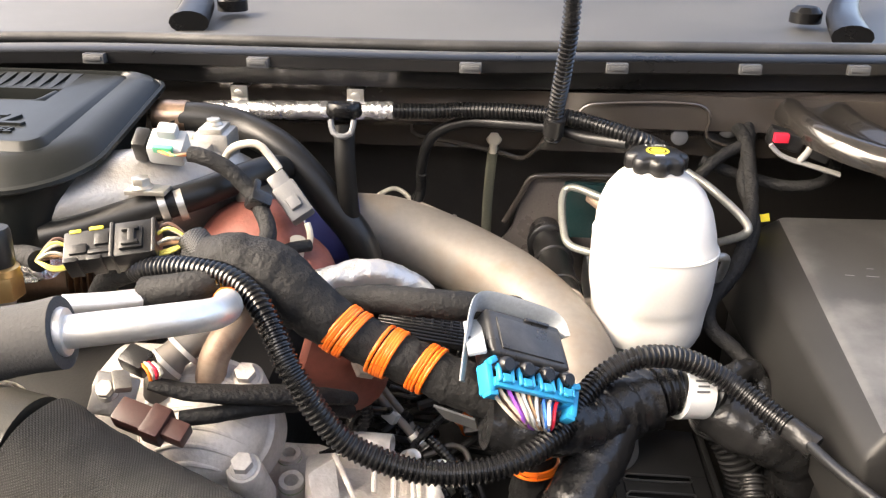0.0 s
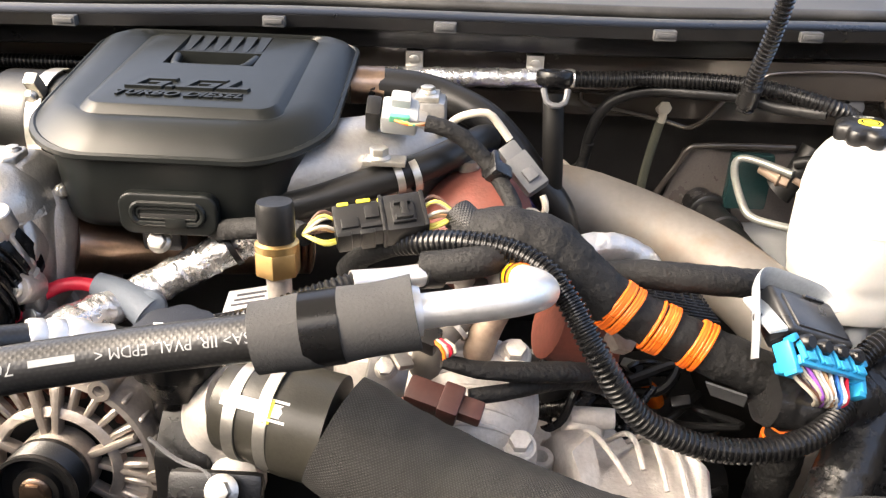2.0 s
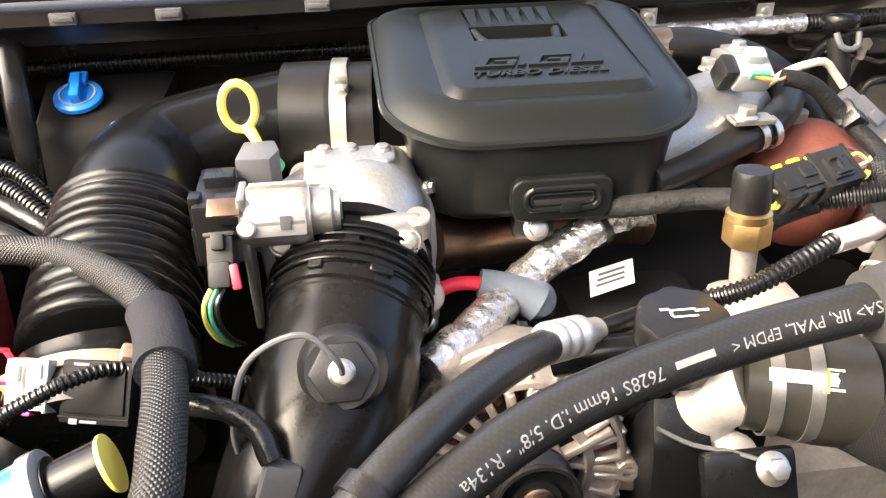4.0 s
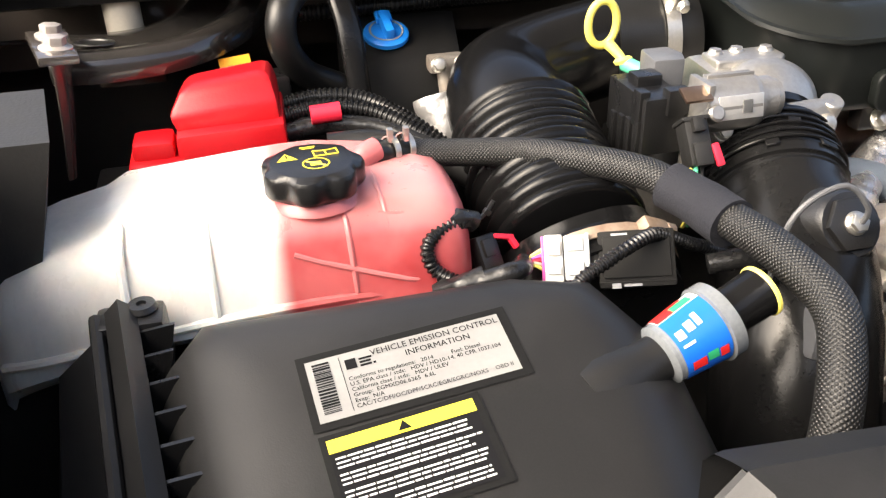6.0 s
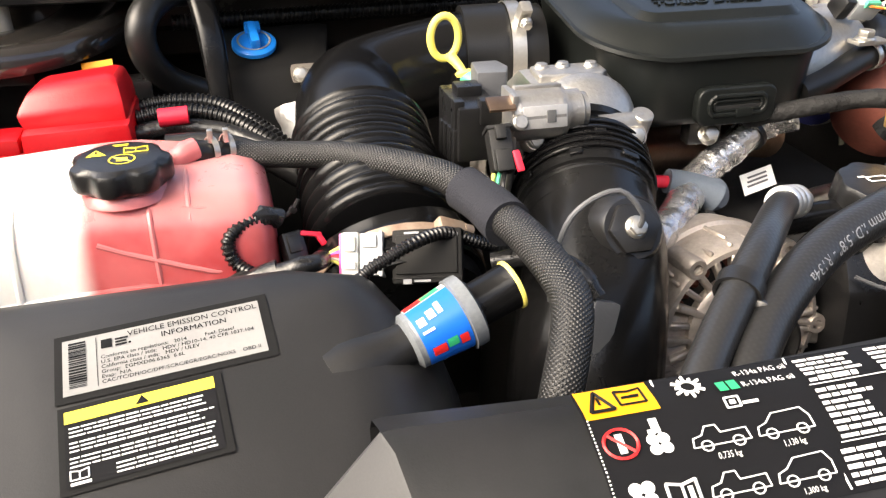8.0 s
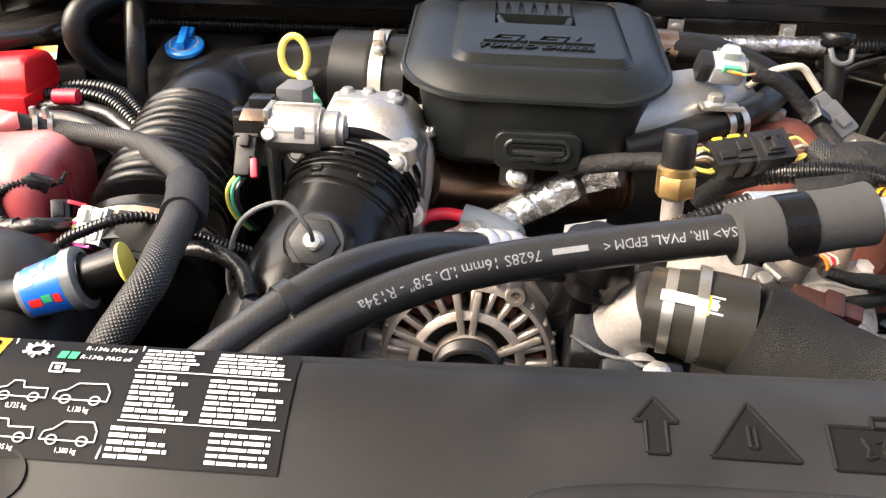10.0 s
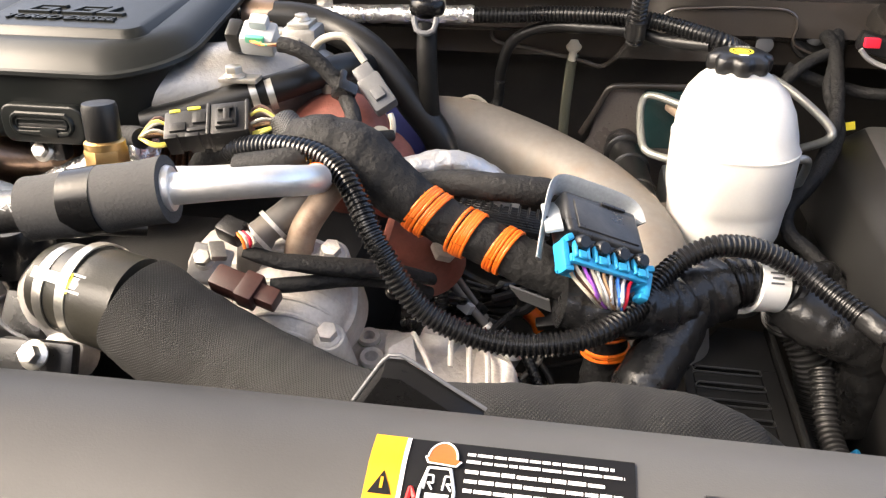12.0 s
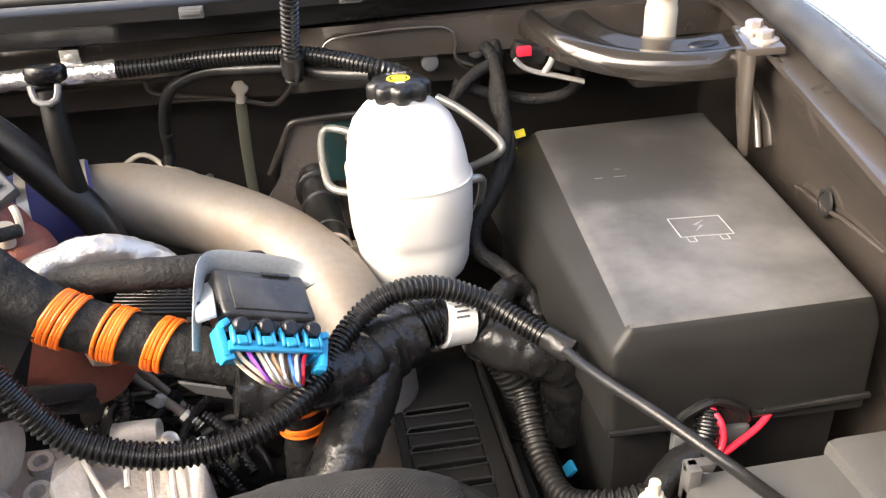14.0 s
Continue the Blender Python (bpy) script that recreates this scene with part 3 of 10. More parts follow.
# pressed beads, seam and hole on the inner fender
for pts, r in (([(0.5095, 0.7708, 1.3476), (0.5078, 0.7612, 1.3398), (0.5034, 0.7369, 1.3383), (0.4937, 0.6826, 1.3375), (0.4807, 0.6102, 1.3311), (0.4713, 0.5573, 1.324), (0.4639, 0.5159, 1.3196)], 0.0045), ([(0.4911, 0.6679, 1.2759), (0.4807, 0.6099, 1.2824), (0.4736, 0.5706, 1.2897), (0.4619, 0.5053, 1.2967)], 0.002), ([(0.5169, 0.8121, 1.3408), (0.514, 0.796, 1.3174), (0.509, 0.7681, 1.2725)], 0.004)):
    bm = B()
    tube(bm, pts, r, seg=12, step=0.006)
    solid("trim", bm, PAINT, "bead pressed into the bronze painted inner fender", "fender bead", kind="structure")
bm = B()
lathe(bm, [(0.0125, 0.0), (0.012, 0.002), (0.009, 0.0022), (0.0085, 0.0008), (0.001, 0.0008)], face_to((0.48, 0.6063, 1.2892), (-1, 0.18, 0)), seg=24)
solid("trim", bm, DARK, "dark rubber grommet in the inner fender", "grommet", kind="structure")

# ---- the engine cover ----
LIP = 0.17
def cover_ring(side, front, back, z, rise=LIP, rf=0.062, rb=0.02, bow=0.012):
    """A ring of the cover, set in from its outline; it bows forward in front and rises towards the back."""
    x0, x1, y0, y1 = -0.562 + side, -0.3185 - side, 0.576 + front, 0.796 - back
    xc, yc, hw, hd = (x0 + x1) / 2, (y0 + y1) / 2, (x1 - x0) / 2, y1 - y0
    out = []
    for x, y in ringed(x1 - x0, y1 - y0, (min(rf, hw * 0.9), rb), 9):
        f = 0.5 - y / hd
        yy = yc + y + bow * (x / hw) ** 2 * f
        out.append((xc + x, yy, z + rise * (yy - 0.58)))
    return out


cover = thing("engine_cover", (-0.437, 0.69, 1.31), "black plastic engine cover with raised displacement lettering", "engine cover")
bm = B()
loft(bm, [cover_ring(0.031, 0.018, 0.03, 1.319, 0.0, 0.034), cover_ring(0.0265, 0.010, 0.02, 1.3225, 0.0, 0.038), cover_ring(0.024, 0.0065, 0.012, 1.330, 0.02, 0.041), cover_ring(0.0205, 0.0055, 0.01, 1.36, 0.1, 0.046), cover_ring(0.0125, 0.005, 0.008, 1.384, LIP, 0.055)])
base = part("base", bm, COVER, cover, smooth=60)
PX0, PX1, PY0, SL = -0.517, -0.356, 0.613, 0.075
def top_ring(inset, front, z, rise=SL, rf=0.02, yb=0.792, rb=0.006):
    x0, x1, y0 = PX0 + inset, PX1 - inset, PY0 + front
    return [((x0 + x1) / 2 + x, (y0 + yb) / 2 + y, z + rise * ((y0 + yb) / 2 + y - 0.58)) for x, y in ringed(x1 - x0, yb - y0, (rf, rb), 9)]
bm = B()
loft(bm, [cover_ring(0.007, 0.006, 0.006, 1.380), cover_ring(0.001, 0.001, 0.001, 1.3805), cover_ring(0.0, 0.0, 0.0, 1.382), cover_ring(0.0005, 0.0005, 0.0005, 1.3850), cover_ring(0.0030, 0.0030, 0.002, 1.3862),
          cover_ring(0.0042, 0.0042, 0.002, 1.3852), cover_ring(0.0058, 0.0058, 0.003, 1.3868), cover_ring(0.010, 0.010, 0.0034, 1.3915, 0.165), cover_ring(0.018, 0.018, 0.0036, 1.3968, 0.15, 0.055), cover_ring(0.027, 0.026, 0.0038, 1.4003, 0.13, 0.045, bow=0.008), cover_ring(0.0385, 0.034, 0.004, 1.4020, 0.11, 0.030, 0.012, 0.003),
          top_ring(0.0, 0.0, 1.4018, 0.105, 0.018), top_ring(0.001, 0.0008, 1.4022, 0.10, 0.018), top_ring(0.006, 0.0050, 1.4078, 0.08, 0.015), top_ring(0.0080, 0.0070, 1.4092, SL, 0.013), top_ring(0.012, 0.011, 1.4096, SL, 0.010, 0.791)])
RX0, RX1, RY0, RY1 = -0.479, -0.401, 0.712, 0.744
for co, no in (((RX0, 0, 0), (1, 0, 0)), ((RX1, 0, 0), (1, 0, 0)), ((0, RY0, 0), (0, 1, 0)), ((0, RY1, 0), (0, 1, 0))):
    fs = [f for f in bm.faces if f.normal.z > 0.9 and f.calc_area() > 0.00005 and PX0 + 0.01 < f.calc_center_median().x < PX1 - 0.01 and f.calc_center_median().z > 1.411]
    geom = fs + list({e for f in fs for e in f.edges}) + list({v for f in fs for v in f.verts})
    bmesh.ops.bisect_plane(bm, geom=geom, plane_co=co, plane_no=no, dist=1e-5)
bm.normal_update()
def lid_faces(y0, y1):
    return [f for f in bm.faces if f.normal.z > 0.9 and RX0 < f.calc_center_median().x < RX1 and y0 < f.calc_center_median().y < y1 and f.calc_area() > 0.0003]
bmesh.ops.inset_region(bm, faces=lid_faces(RY0, RY1), thickness=0.0035, depth=-0.015)
bm.normal_update()
bmesh.ops.inset_region(bm, faces=lid_faces(RY1, 0.8), thickness=0.0015, depth=-0.003)
lid = part("lid", bm, COVER, cover, smooth=24)
up = flatplace((-0.491, 0.58, 1.4096), (1, 0.0, 0), (0.0, 1, SL))
# rounded front wall of the finger recess, and tapering teeth along the back edge
bm = B()
tube(bm, [up(RX0 + 0.491 + 0.004, 0.160, -0.004), up(RX0 + 0.491 + 0.009, 0.137, -0.004), up(RX0 + 0.491 + 0.02, 0.1325, -0.004), up(RX1 + 0.491 - 0.02, 0.1325, -0.004), up(RX1 + 0.491 - 0.009, 0.137, -0.004), up(RX1 + 0.491 - 0.004, 0.160, -0.004)], 0.0042, seg=12, step=0.003)
part("recess_edge", bm, COVER, cover)
bm = B()
for k in range(6):
    w = 0.0105
    x = 0.0125 + (RX1 - RX0) * (k + 0.5) / 6
    t = bmesh.new()
    loft(t, [[up(x - w / 2 + dx, y, z) for dx, y, z in ((0.0022, 0.176, -0.006), (w - 0.0022, 0.176, -0.006), (w - 0.0026, 0.176, -0.0028), (0.0026, 0.176, -0.0028))],
             [up(x - w / 2 + dx, y, z) for dx, y, z in ((0.0, 0.2095, -0.006), (w, 0.2095, -0.006), (w, 0.2095, 0.0006), (0.0, 0.2095, 0.0006))]])
    join(bm, t)
part("notched_edge", bm, COVER, cover, "notched back edge of the cover")
# raised lettering, laid along the sloping top: square italic strokes
def strokes(bars_, xo, yo, w, h, thick, lean=0.42):
    bm = B()
    for x0, y0, x1, y1 in bars_:
        t = bmesh.new()
        q = [(x0, y0), (x1, y0), (x1, y1), (x0, y1)]
        lo = [up(xo + x * w + lean * y * h, yo + y * h, -0.001) for x, y in q]
        hi = [up(xo + x * w + lean * y * h + dx, yo + y * h + dy, thick) for (x, y), dx, dy in zip(q, (0.0004, -0.0004, -0.0004, 0.0004), (0.0004, 0.0004, -0.0004, -0.0004))]
        loft(t, [lo, hi])
        join(bm, t)
    return bm
SIX = [(0, 0, 0.26, 1), (0.24, 0.8, 1, 1), (0.24, 0, 1, 0.2), (0.76, 0.19, 1, 0.6), (0.42, 0.42, 0.78, 0.6)]
for xo, w, bars_ in ((0.002, 0.030, SIX), (0.0345, 0.006, [(0, 0, 1, 0.22)]), (0.043, 0.030, SIX), (0.0755, 0.025, [(0, 0, 0.3, 1), (0.28, 0, 1, 0.22)])):
    part("numeral", strokes(bars_, xo, 0.0715, w, 0.0205, 0.0024), COVER, lid, "raised numeral of the 6.6L mark")
bm = B()
lettering(bm, "TURBO DIESEL", 0.0135, lambda x, y, z: up(x * 1.17 - 0.003 + y * 0.4, y * 0.95 + 0.0555, z), thick=0.0018, bold=0.0002)
part("lettering", bm, COVER, lid, "raised TURBO DIESEL lettering")
# moulded grip on the front
bm = B()
gp_ = [(x, z) for x, z in ringed(0.075, 0.033, 0.010, 5)]
GF = Matrix(((1, 0, 0, -0.437), (0, 0.05, -1, 0.5795), (0, 1, 0.05, 1.341), (0, 0, 0, 1)))
prism(bm, gp_, -0.006, 0.004, GF, 0.0025, 3)
grip = part("grip_plate", bm, COVER, cover, "rounded grip plate on the front of the cover")
bm = B()
for w, h, r, zo in ((0.054, 0.0155, 0.0024, 0.004), (0.046, 0.008, 0.0012, 0.0045)):
    loop = [GF @ Vector((x, z + 0.001, zo)) for x, z in ringed(w, h, h * 0.46, 6)]
    tube(bm, loop + loop[:1], r, seg=8, step=0.003, cap=False)
part("grip_rim", bm, COVER, grip)
bm = B()
box(bm, (0.046, 0.0035, 0.001), GF @ pose(0, -0.0008, 0.0044), 0.0003)
part("grip_slot", bm, DARK, grip)
bm = B()
box(bm, (0.016, 0.008, 0.003), GF @ pose(0.006, -0.006, 0.005), 0.001)
part("grip_latch", bm, COVER, grip)

# ---- radiator cover in front of the engine ----
RP = [(0.262, 1.318), (0.264, 1.342), (0.258, 1.351), (0.247, 1.357), (0.232, 1.3605), (0.212, 1.360), (0.19, 1.351), (0.172, 1.340), (0.15, 1.327), (0.11, 1.30), (0.06, 1.265), (-0.02, 1.20)]
RLEN = [0.0]
for a, b in zip(RP[4:], RP[5:]):
    RLEN.append(RLEN[-1] + math.hypot(b[0] - a[0], b[1] - a[1]))
def rad_place(x, y, out=0.0):
    """A place on the radiator cover: x across, y back (minus: forward) along its surface from the crown."""
    d = max(0.0, -y)
    k = max(i for i in range(len(RLEN) - 1) if RLEN[i] <= d + 1e-9)
    a, b = RP[4 + k], RP[5 + k]
    f = (d - RLEN[k]) / (RLEN[k + 1] - RLEN[k])
    n = Vector((0, -(b[1] - a[1]), -(a[0] - b[0]))).normalized()
    if n.z < 0:
        n = -n
    base_y, base_z = a[0] + (b[0] - a[0]) * f, a[1] + (b[1] - a[1]) * f
    if y > 0:
        base_y, base_z = 0.232 + y, 1.3605 - 0.25 * y
        n = Vector((0, 0.2, 0.98))
    return Vector((x, base_y, base_z)) + n * out


radc = thing("radiator_cover", (-0.3, 0.15, 1.2), "dusty black plastic radiator cover with embossed symbols", "radiator cover")
bm = B()
rows = []
def rad_back(x):
    """How far the back edge lies forward of its rightmost place."""
    return -0.021 * min(1.0, max(0.0, (-0.2 - x) / 0.61))
def rad_row(x, spread, drop, back=0.0):
    out = []
    for i, (y, z) in enumerate(RP):
        k = min(1.0, max(0.0, (0.232 - y) / 0.17))
        w = min(1.0, max(0.0, (y - 0.215) / 0.03))
        out.append(bm.verts.new((x + spread * k, y + w * (rad_back(x) - 0.004) + back * w, z - drop * k - (0.012 * min(1, drop * 20) if y > 0.236 else 0))))
    return out
LEDGE = Vector((-0.049, -0.002, -0.058))
crease = []
for i, (y, z) in enumerate(RP):
    w = min(1.0, max(0.0, (y - 0.215) / 0.03))
    crease.append(Vector((-0.811 + 0.15 * max(0.0, 0.235 - y), y + w * (0.55 * rad_back(-0.806) - 0.004), z)))
rows.append([bm.verts.new(v) for v in crease])
rows.append([bm.verts.new(v + Vector((0.004, 0, 0.0008))) for v in crease])
for i in range(1, 12):
    rows.append(rad_row(-0.790 + (0.168 + 0.790) * i / 12, 0, 0))
rows.append(rad_row(0.166, 0.012, 0.0))
rows.append(rad_row(0.170, 0.05, 0.04))
rows.append(rad_row(0.173, 0.085, 0.11))
for a, b in zip(rows, rows[1:]):
    for k in range(len(RP) - 1):
        bm.faces.new((a[k], a[k + 1], b[k + 1], b[k]))
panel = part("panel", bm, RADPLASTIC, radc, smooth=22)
# its slanting end, in a paler copy of the plastic that imitates light
bm = B()
rows = []
for i, v in enumerate(crease):
    if i < 4:
        continue
    e = crease[4] + LEDGE * ((i - 4) * 0.42 + 0.01)
    rows.append([bm.verts.new(p) for p in (v, v.lerp(e, 0.06) + Vector((-0.0006, 0, -0.0002)), v.lerp(e, 0.5), v.lerp(e, 0.97), e + Vector((0.001, 0.004, -0.002)), e + Vector((0.03, 0.03, -0.03)))])
for a, b in zip(rows, rows[1:]):
    for k in range(5):
        bm.faces.new((a[k], b[k], b[k + 1], a[k + 1]))
bmesh.ops.remove_doubles(bm, verts=bm.verts, dist=0.00005)
part("slanting_end", bm, LITGREY, radc, "slanting end of the cover, painted paler as if lit", smooth=30)
# pressed bead across its front
bm = B()
tube(bm, [rad_place(-0.495, -0.135, -0.002), rad_place(-0.478, -0.10, -0.002), rad_place(-0.455, -0.074, -0.002), rad_place(-0.42, -0.066, -0.002), rad_place(-0.36, -0.064, -0.002), rad_place(-0.2, -0.064, -0.002), rad_place(0.05, -0.064, -0.002)], 0.0058, seg=14, step=0.008)
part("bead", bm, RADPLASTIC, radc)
for hx, hy in ((-0.681, -0.075), (-0.452, -0.092)):
    bm = B()
    q0, q1 = rad_place(hx, hy, 0.0), rad_place(hx, hy, 1.0)
    lathe(bm, [(0.0125, -0.002), (0.012, 0.0012), (0.0105, 0.001), (0.0098, 0.0006), (0.001, 0.0006)], face_to(q0, q1 - q0), seg=28)
    part("hole_rim", bm, EMBOSS, radc)


def outline(bm, pts, r=0.0012):
    q = [rad_place(x, y, 0.0002) for x, y in pts]
    for a, b in zip(q, q[1:] + q[:1]):
        tube(bm, [a, b], r, seg=8, step=0.02)


def arrow(x):
    return [(x - 0.0045, -0.046), (x + 0.0045, -0.046), (x + 0.0045, -0.031), (x + 0.0095, -0.031), (x, -0.019), (x - 0.0095, -0.031), (x - 0.0045, -0.031)]


for name, shapes in (("embossed_arrow", [arrow(-0.400)]), ("embossed_triangle", [[(-0.3775, -0.046), (-0.3395, -0.046), (-0.3585, -0.019)], [(-0.360, -0.041), (-0.357, -0.041), (-0.357, -0.031), (-0.360, -0.031)]]),
                     ("embossed_battery", [[(-0.325, -0.048), (-0.287, -0.048), (-0.287, -0.028), (-0.325, -0.028)], [(-0.305, -0.028), (-0.289, -0.028), (-0.289, -0.0225), (-0.305, -0.0225)],
                                           [(-0.306 + (0.007 if k % 2 else 0.003) * math.cos(k * math.pi / 4), -0.038 + (0.007 if k % 2 else 0.003) * math.sin(k * math.pi / 4)) for k in range(8)]]), ("embossed_arrow", [arrow(-0.260)])):
    bm = B()
    for s in shapes:
        outline(bm, s)
    emb = part(name, bm, EMBOSS, radc)
    bm = B()
    bm.faces.new([bm.verts.new(rad_place(x, y, 0.0007)) for x, y in shapes[0]])
    part("sunk_face", bm, EMBOSS, emb)

# ---- intake tube: bellows, elbow, collar and clamp ----
intake = thing("air_intake_tube", (-0.75, 0.52, 1.22), "black plastic air intake tube with ribbed bellows", "intake tube")
bm = B()
BEL = [(-0.7515, 0.520, 1.277), (-0.752, 0.56, 1.291), (-0.7515, 0.60, 1.302), (-0.750, 0.636, 1.315)]
tube(bm, BEL, lambda f: 0.0525 + 0.0060 * abs(math.sin(math.pi * 9.5 * f)) ** 0.6, seg=44, step=0.0014)
part("bellows", bm, GLOSS, intake)
bm = B()
tube(bm, [(-0.750, 0.632, 1.313), (-0.751, 0.660, 1.323), (-0.749, 0.690, 1.327), (-0.735, 0.721, 1.330), (-0.694, 0.738, 1.337), (-0.625, 0.742, 1.349)], lambda f: 0.0535 - 0.0045 * min(1, f * 3) - 0.004 * f, seg=36)
part("elbow", bm, GLOSS, intake)
bm = B()
tube(bm, [(-0.634, 0.742, 1.350), (-0.60, 0.738, 1.351), (-0.56, 0.734, 1.352)], lambda f: 0.0485 if f < 0.55 else 0.0465, seg=36, step=0.004)
part("rubber_collar", bm, RUBBER, intake)
bm = B()
clamp_band(bm, (-0.588, 0.737, 1.351), (1, -0.1, 0), 0.0494, 0.013)
box(bm, (0.011, 0.012, 0.022), pose(-0.588, 0.70, 1.398, 35), 0.002)
hexhead(bm, face_to((-0.588, 0.692, 1.392), (0, -0.8, -0.3)), 0.008, 0.006)
part("clamp", bm, ZINC, intake)
bm = B()
tube(bm, [(-0.7475, 0.482, 1.254), (-0.748, 0.4945, 1.2595), (-0.749, 0.502, 1.2635), (-0.750, 0.512, 1.270), (-0.7515, 0.522, 1.278)], lambda f: 0.0618 if f < 0.45 else 0.0618 - 0.0052 * (f - 0.45) / 0.55, seg=40, step=0.003)
part("lower_cuff", bm, GLOSS, intake)
bm = B()
CLA = Vector((0.0, 0.90, 0.42)).normalized()
clamp_band(bm, (-0.748, 0.495, 1.2598), CLA, 0.0624, 0.0085)
clm = face_to((-0.748, 0.495, 1.2598), CLA, (1, 0, 0)) @ pose(0, 0, 0, 0, 0, -62)
box(bm, (0.009, 0.022, 0.010), clm @ pose(0.066, 0.0, 0.0), 0.002)
lathe(bm, [(0.0045, 0.0), (0.0045, 0.007), (0.003, 0.008), (0.0005, 0.008)], clm @ pose(0.067, 0.010, 0.0, -90), seg=12)
part("lower_clamp", bm, TANSTEEL, intake, "dull brassy band clamp")
bm = B()
tube(bm, [(-0.748, 0.470, 1.249), (-0.7475, 0.486, 1.2555)], 0.058, seg=36)
part("outlet_spigot", bm, BLACK, intake)

# ---- black charge pipe with its ribbed coupling ----
charge = thing("charge_pipe", (-0.595, 0.45, 1.2), "black plastic charge pipe with ribbed rubber coupling", "charge pipe")
bm = B()
tube(bm, [(-0.586, 0.570, 1.314), (-0.592, 0.535, 1.300), (-0.600, 0.50, 1.285)], lambda f: (0.0535 if f < 0.12 else 0.0515 if f < 0.2 else 0.054 if f < 0.38 else 0.0522 if f < 0.45 else 0.0542 if f < 0.58 else 0.0525 if f < 0.63 else 0.0538 if f < 0.76 else 0.0515 if f < 0.8 else 0.0505), seg=48, step=0.0012)
coup = part("coupling", bm, GLOSS, charge, "ribbed locking collar", smooth=30)
CAX = Vector((0.014, 0.07, 0.029)).normalized()
for k in range(16):
    bm = B()
    w = 0.010 if k % 3 else 0.016
    box(bm, (0.0022, w, 0.007), face_to((-0.592, 0.535, 1.300), CAX, (0, -0.4, 1)) @ pose(0, 0, 0, 0, 0, -110 + 360 * k / 16) @ pose(0.0545, 0, 0.006 if k % 2 else -0.012), 0.0008, 1)
    part("tab", bm, GLOSS, coup)
CM2 = face_to((-0.592, 0.535, 1.300), CAX, (0, -0.4, 1))
for k in range(5):
    bm = B()
    a0, a1 = (-150 + 14 * k, -30 - 9 * k)
    tube(bm, [CM2 @ Vector((0.0553 * math.cos(radians(a)), 0.0553 * math.sin(radians(a)), 0.017 - 0.0065 * k)) for a in range(a0 - 180, a1 + 200, 6)], 0.0013, seg=8, step=0.004)
    part("rib", bm, GLOSS, coup)
bm = B()
tube(bm, [(-0.598, 0.505, 1.288), (-0.605, 0.475, 1.275), (-0.62, 0.44, 1.25), (-0.635, 0.41, 1.21), (-0.645, 0.38, 1.14), (-0.65, 0.36, 1.05)], lambda f: 0.050 + 0.004 * math.sin(f * 3), seg=36)
part("pipe", bm, GLOSS, charge)
AX = Vector((0.02, -0.82, 0.57)).normalized()
HX = Vector((-0.600, 0.424, 1.322))
bm = B()
hx = face_to(HX - AX * 0.022, AX)
lathe(bm, [(0.030, -0.02), (0.024, 0.008), (0.021, 0.012)], hx, seg=24)
prism(bm, [(0.019 * math.cos(radians(60 * k)), 0.019 * math.sin(radians(60 * k))) for k in range(6)], 0.010, 0.016, hx, 0.0015)
part("sensor_boss", bm, BLACK, charge)
sens = bolt("temperature_sensor", HX - AX * 0.006, AX, 0.011, 0.006, ZINC, charge)
bm = B()
tube(bm, [HX, HX + Vector((-0.002, -0.004, 0.012)), HX + Vector((-0.02, 0.0, 0.028)), HX + Vector((-0.05, 0.0, 0.012)), HX + Vector((-0.062, -0.004, -0.03)), HX + Vector((-0.058, -0.002, -0.07))], 0.0019, seg=8)
part("sensor_lead", bm, GREYP, charge)

# ---- alternator ----
alt = thing("alternator", (-0.487, 0.45, 1.14), "cast aluminium alternator with slotted end bell and black pulley", "alternator")
AX_ = (0.015, -0.985, 0.16)
AM = face_to((-0.4865, 0.4475, 1.2065), AX_)
bm = B()
lathe(bm, [(0.02, -0.104), (0.045, -0.103), (0.058, -0.098), (0.0675, -0.088), (0.0722, -0.074), (0.0728, -0.056), (0.0752, -0.054), (0.0758, -0.049), (0.0752, -0.044), (0.0722, -0.042), (0.0722, -0.024), (0.0716, -0.012), (0.0700, -0.005), (0.0675, -0.0008), (0.0640, 0.0), (0.0638, -0.006)], AM, seg=72, closed=False)
lathe(bm, [(0.0465, -0.008), (0.0465, -0.0004), (0.0455, 0.0006), (0.0402, 0.0022), (0.0390, 0.0012), (0.0390, -0.008)], AM, seg=48, closed=False)
lathe(bm, [(0.0275, -0.010), (0.0275, 0.004), (0.0265, 0.006), (0.019, 0.0065), (0.012, 0.0065)], AM, seg=40, closed=False)
housing = part("housing", bm, CASTDULL, alt)
for k in range(26):
    bm = B()
    box(bm, (0.0195, 0.0050, 0.009), AM @ pose(0, 0, 0, 0, 0, 360 * k / 26 + 4) @ pose(0.0553, 0, -0.0042, 0, -1.5, 0), 0.0014, 1)
    part("vane", bm, CASTDULL, alt)
for a in (84, 100, 210, 330, 155, 25, 270):
    bm = B()
    box(bm, (0.038, 0.0055, 0.010), AM @ pose(0, 0, 0, 0, 0, a) @ pose(0.0440, 0, -0.0015), 0.002, 2)
    part("spoke", bm, CASTDULL, alt)
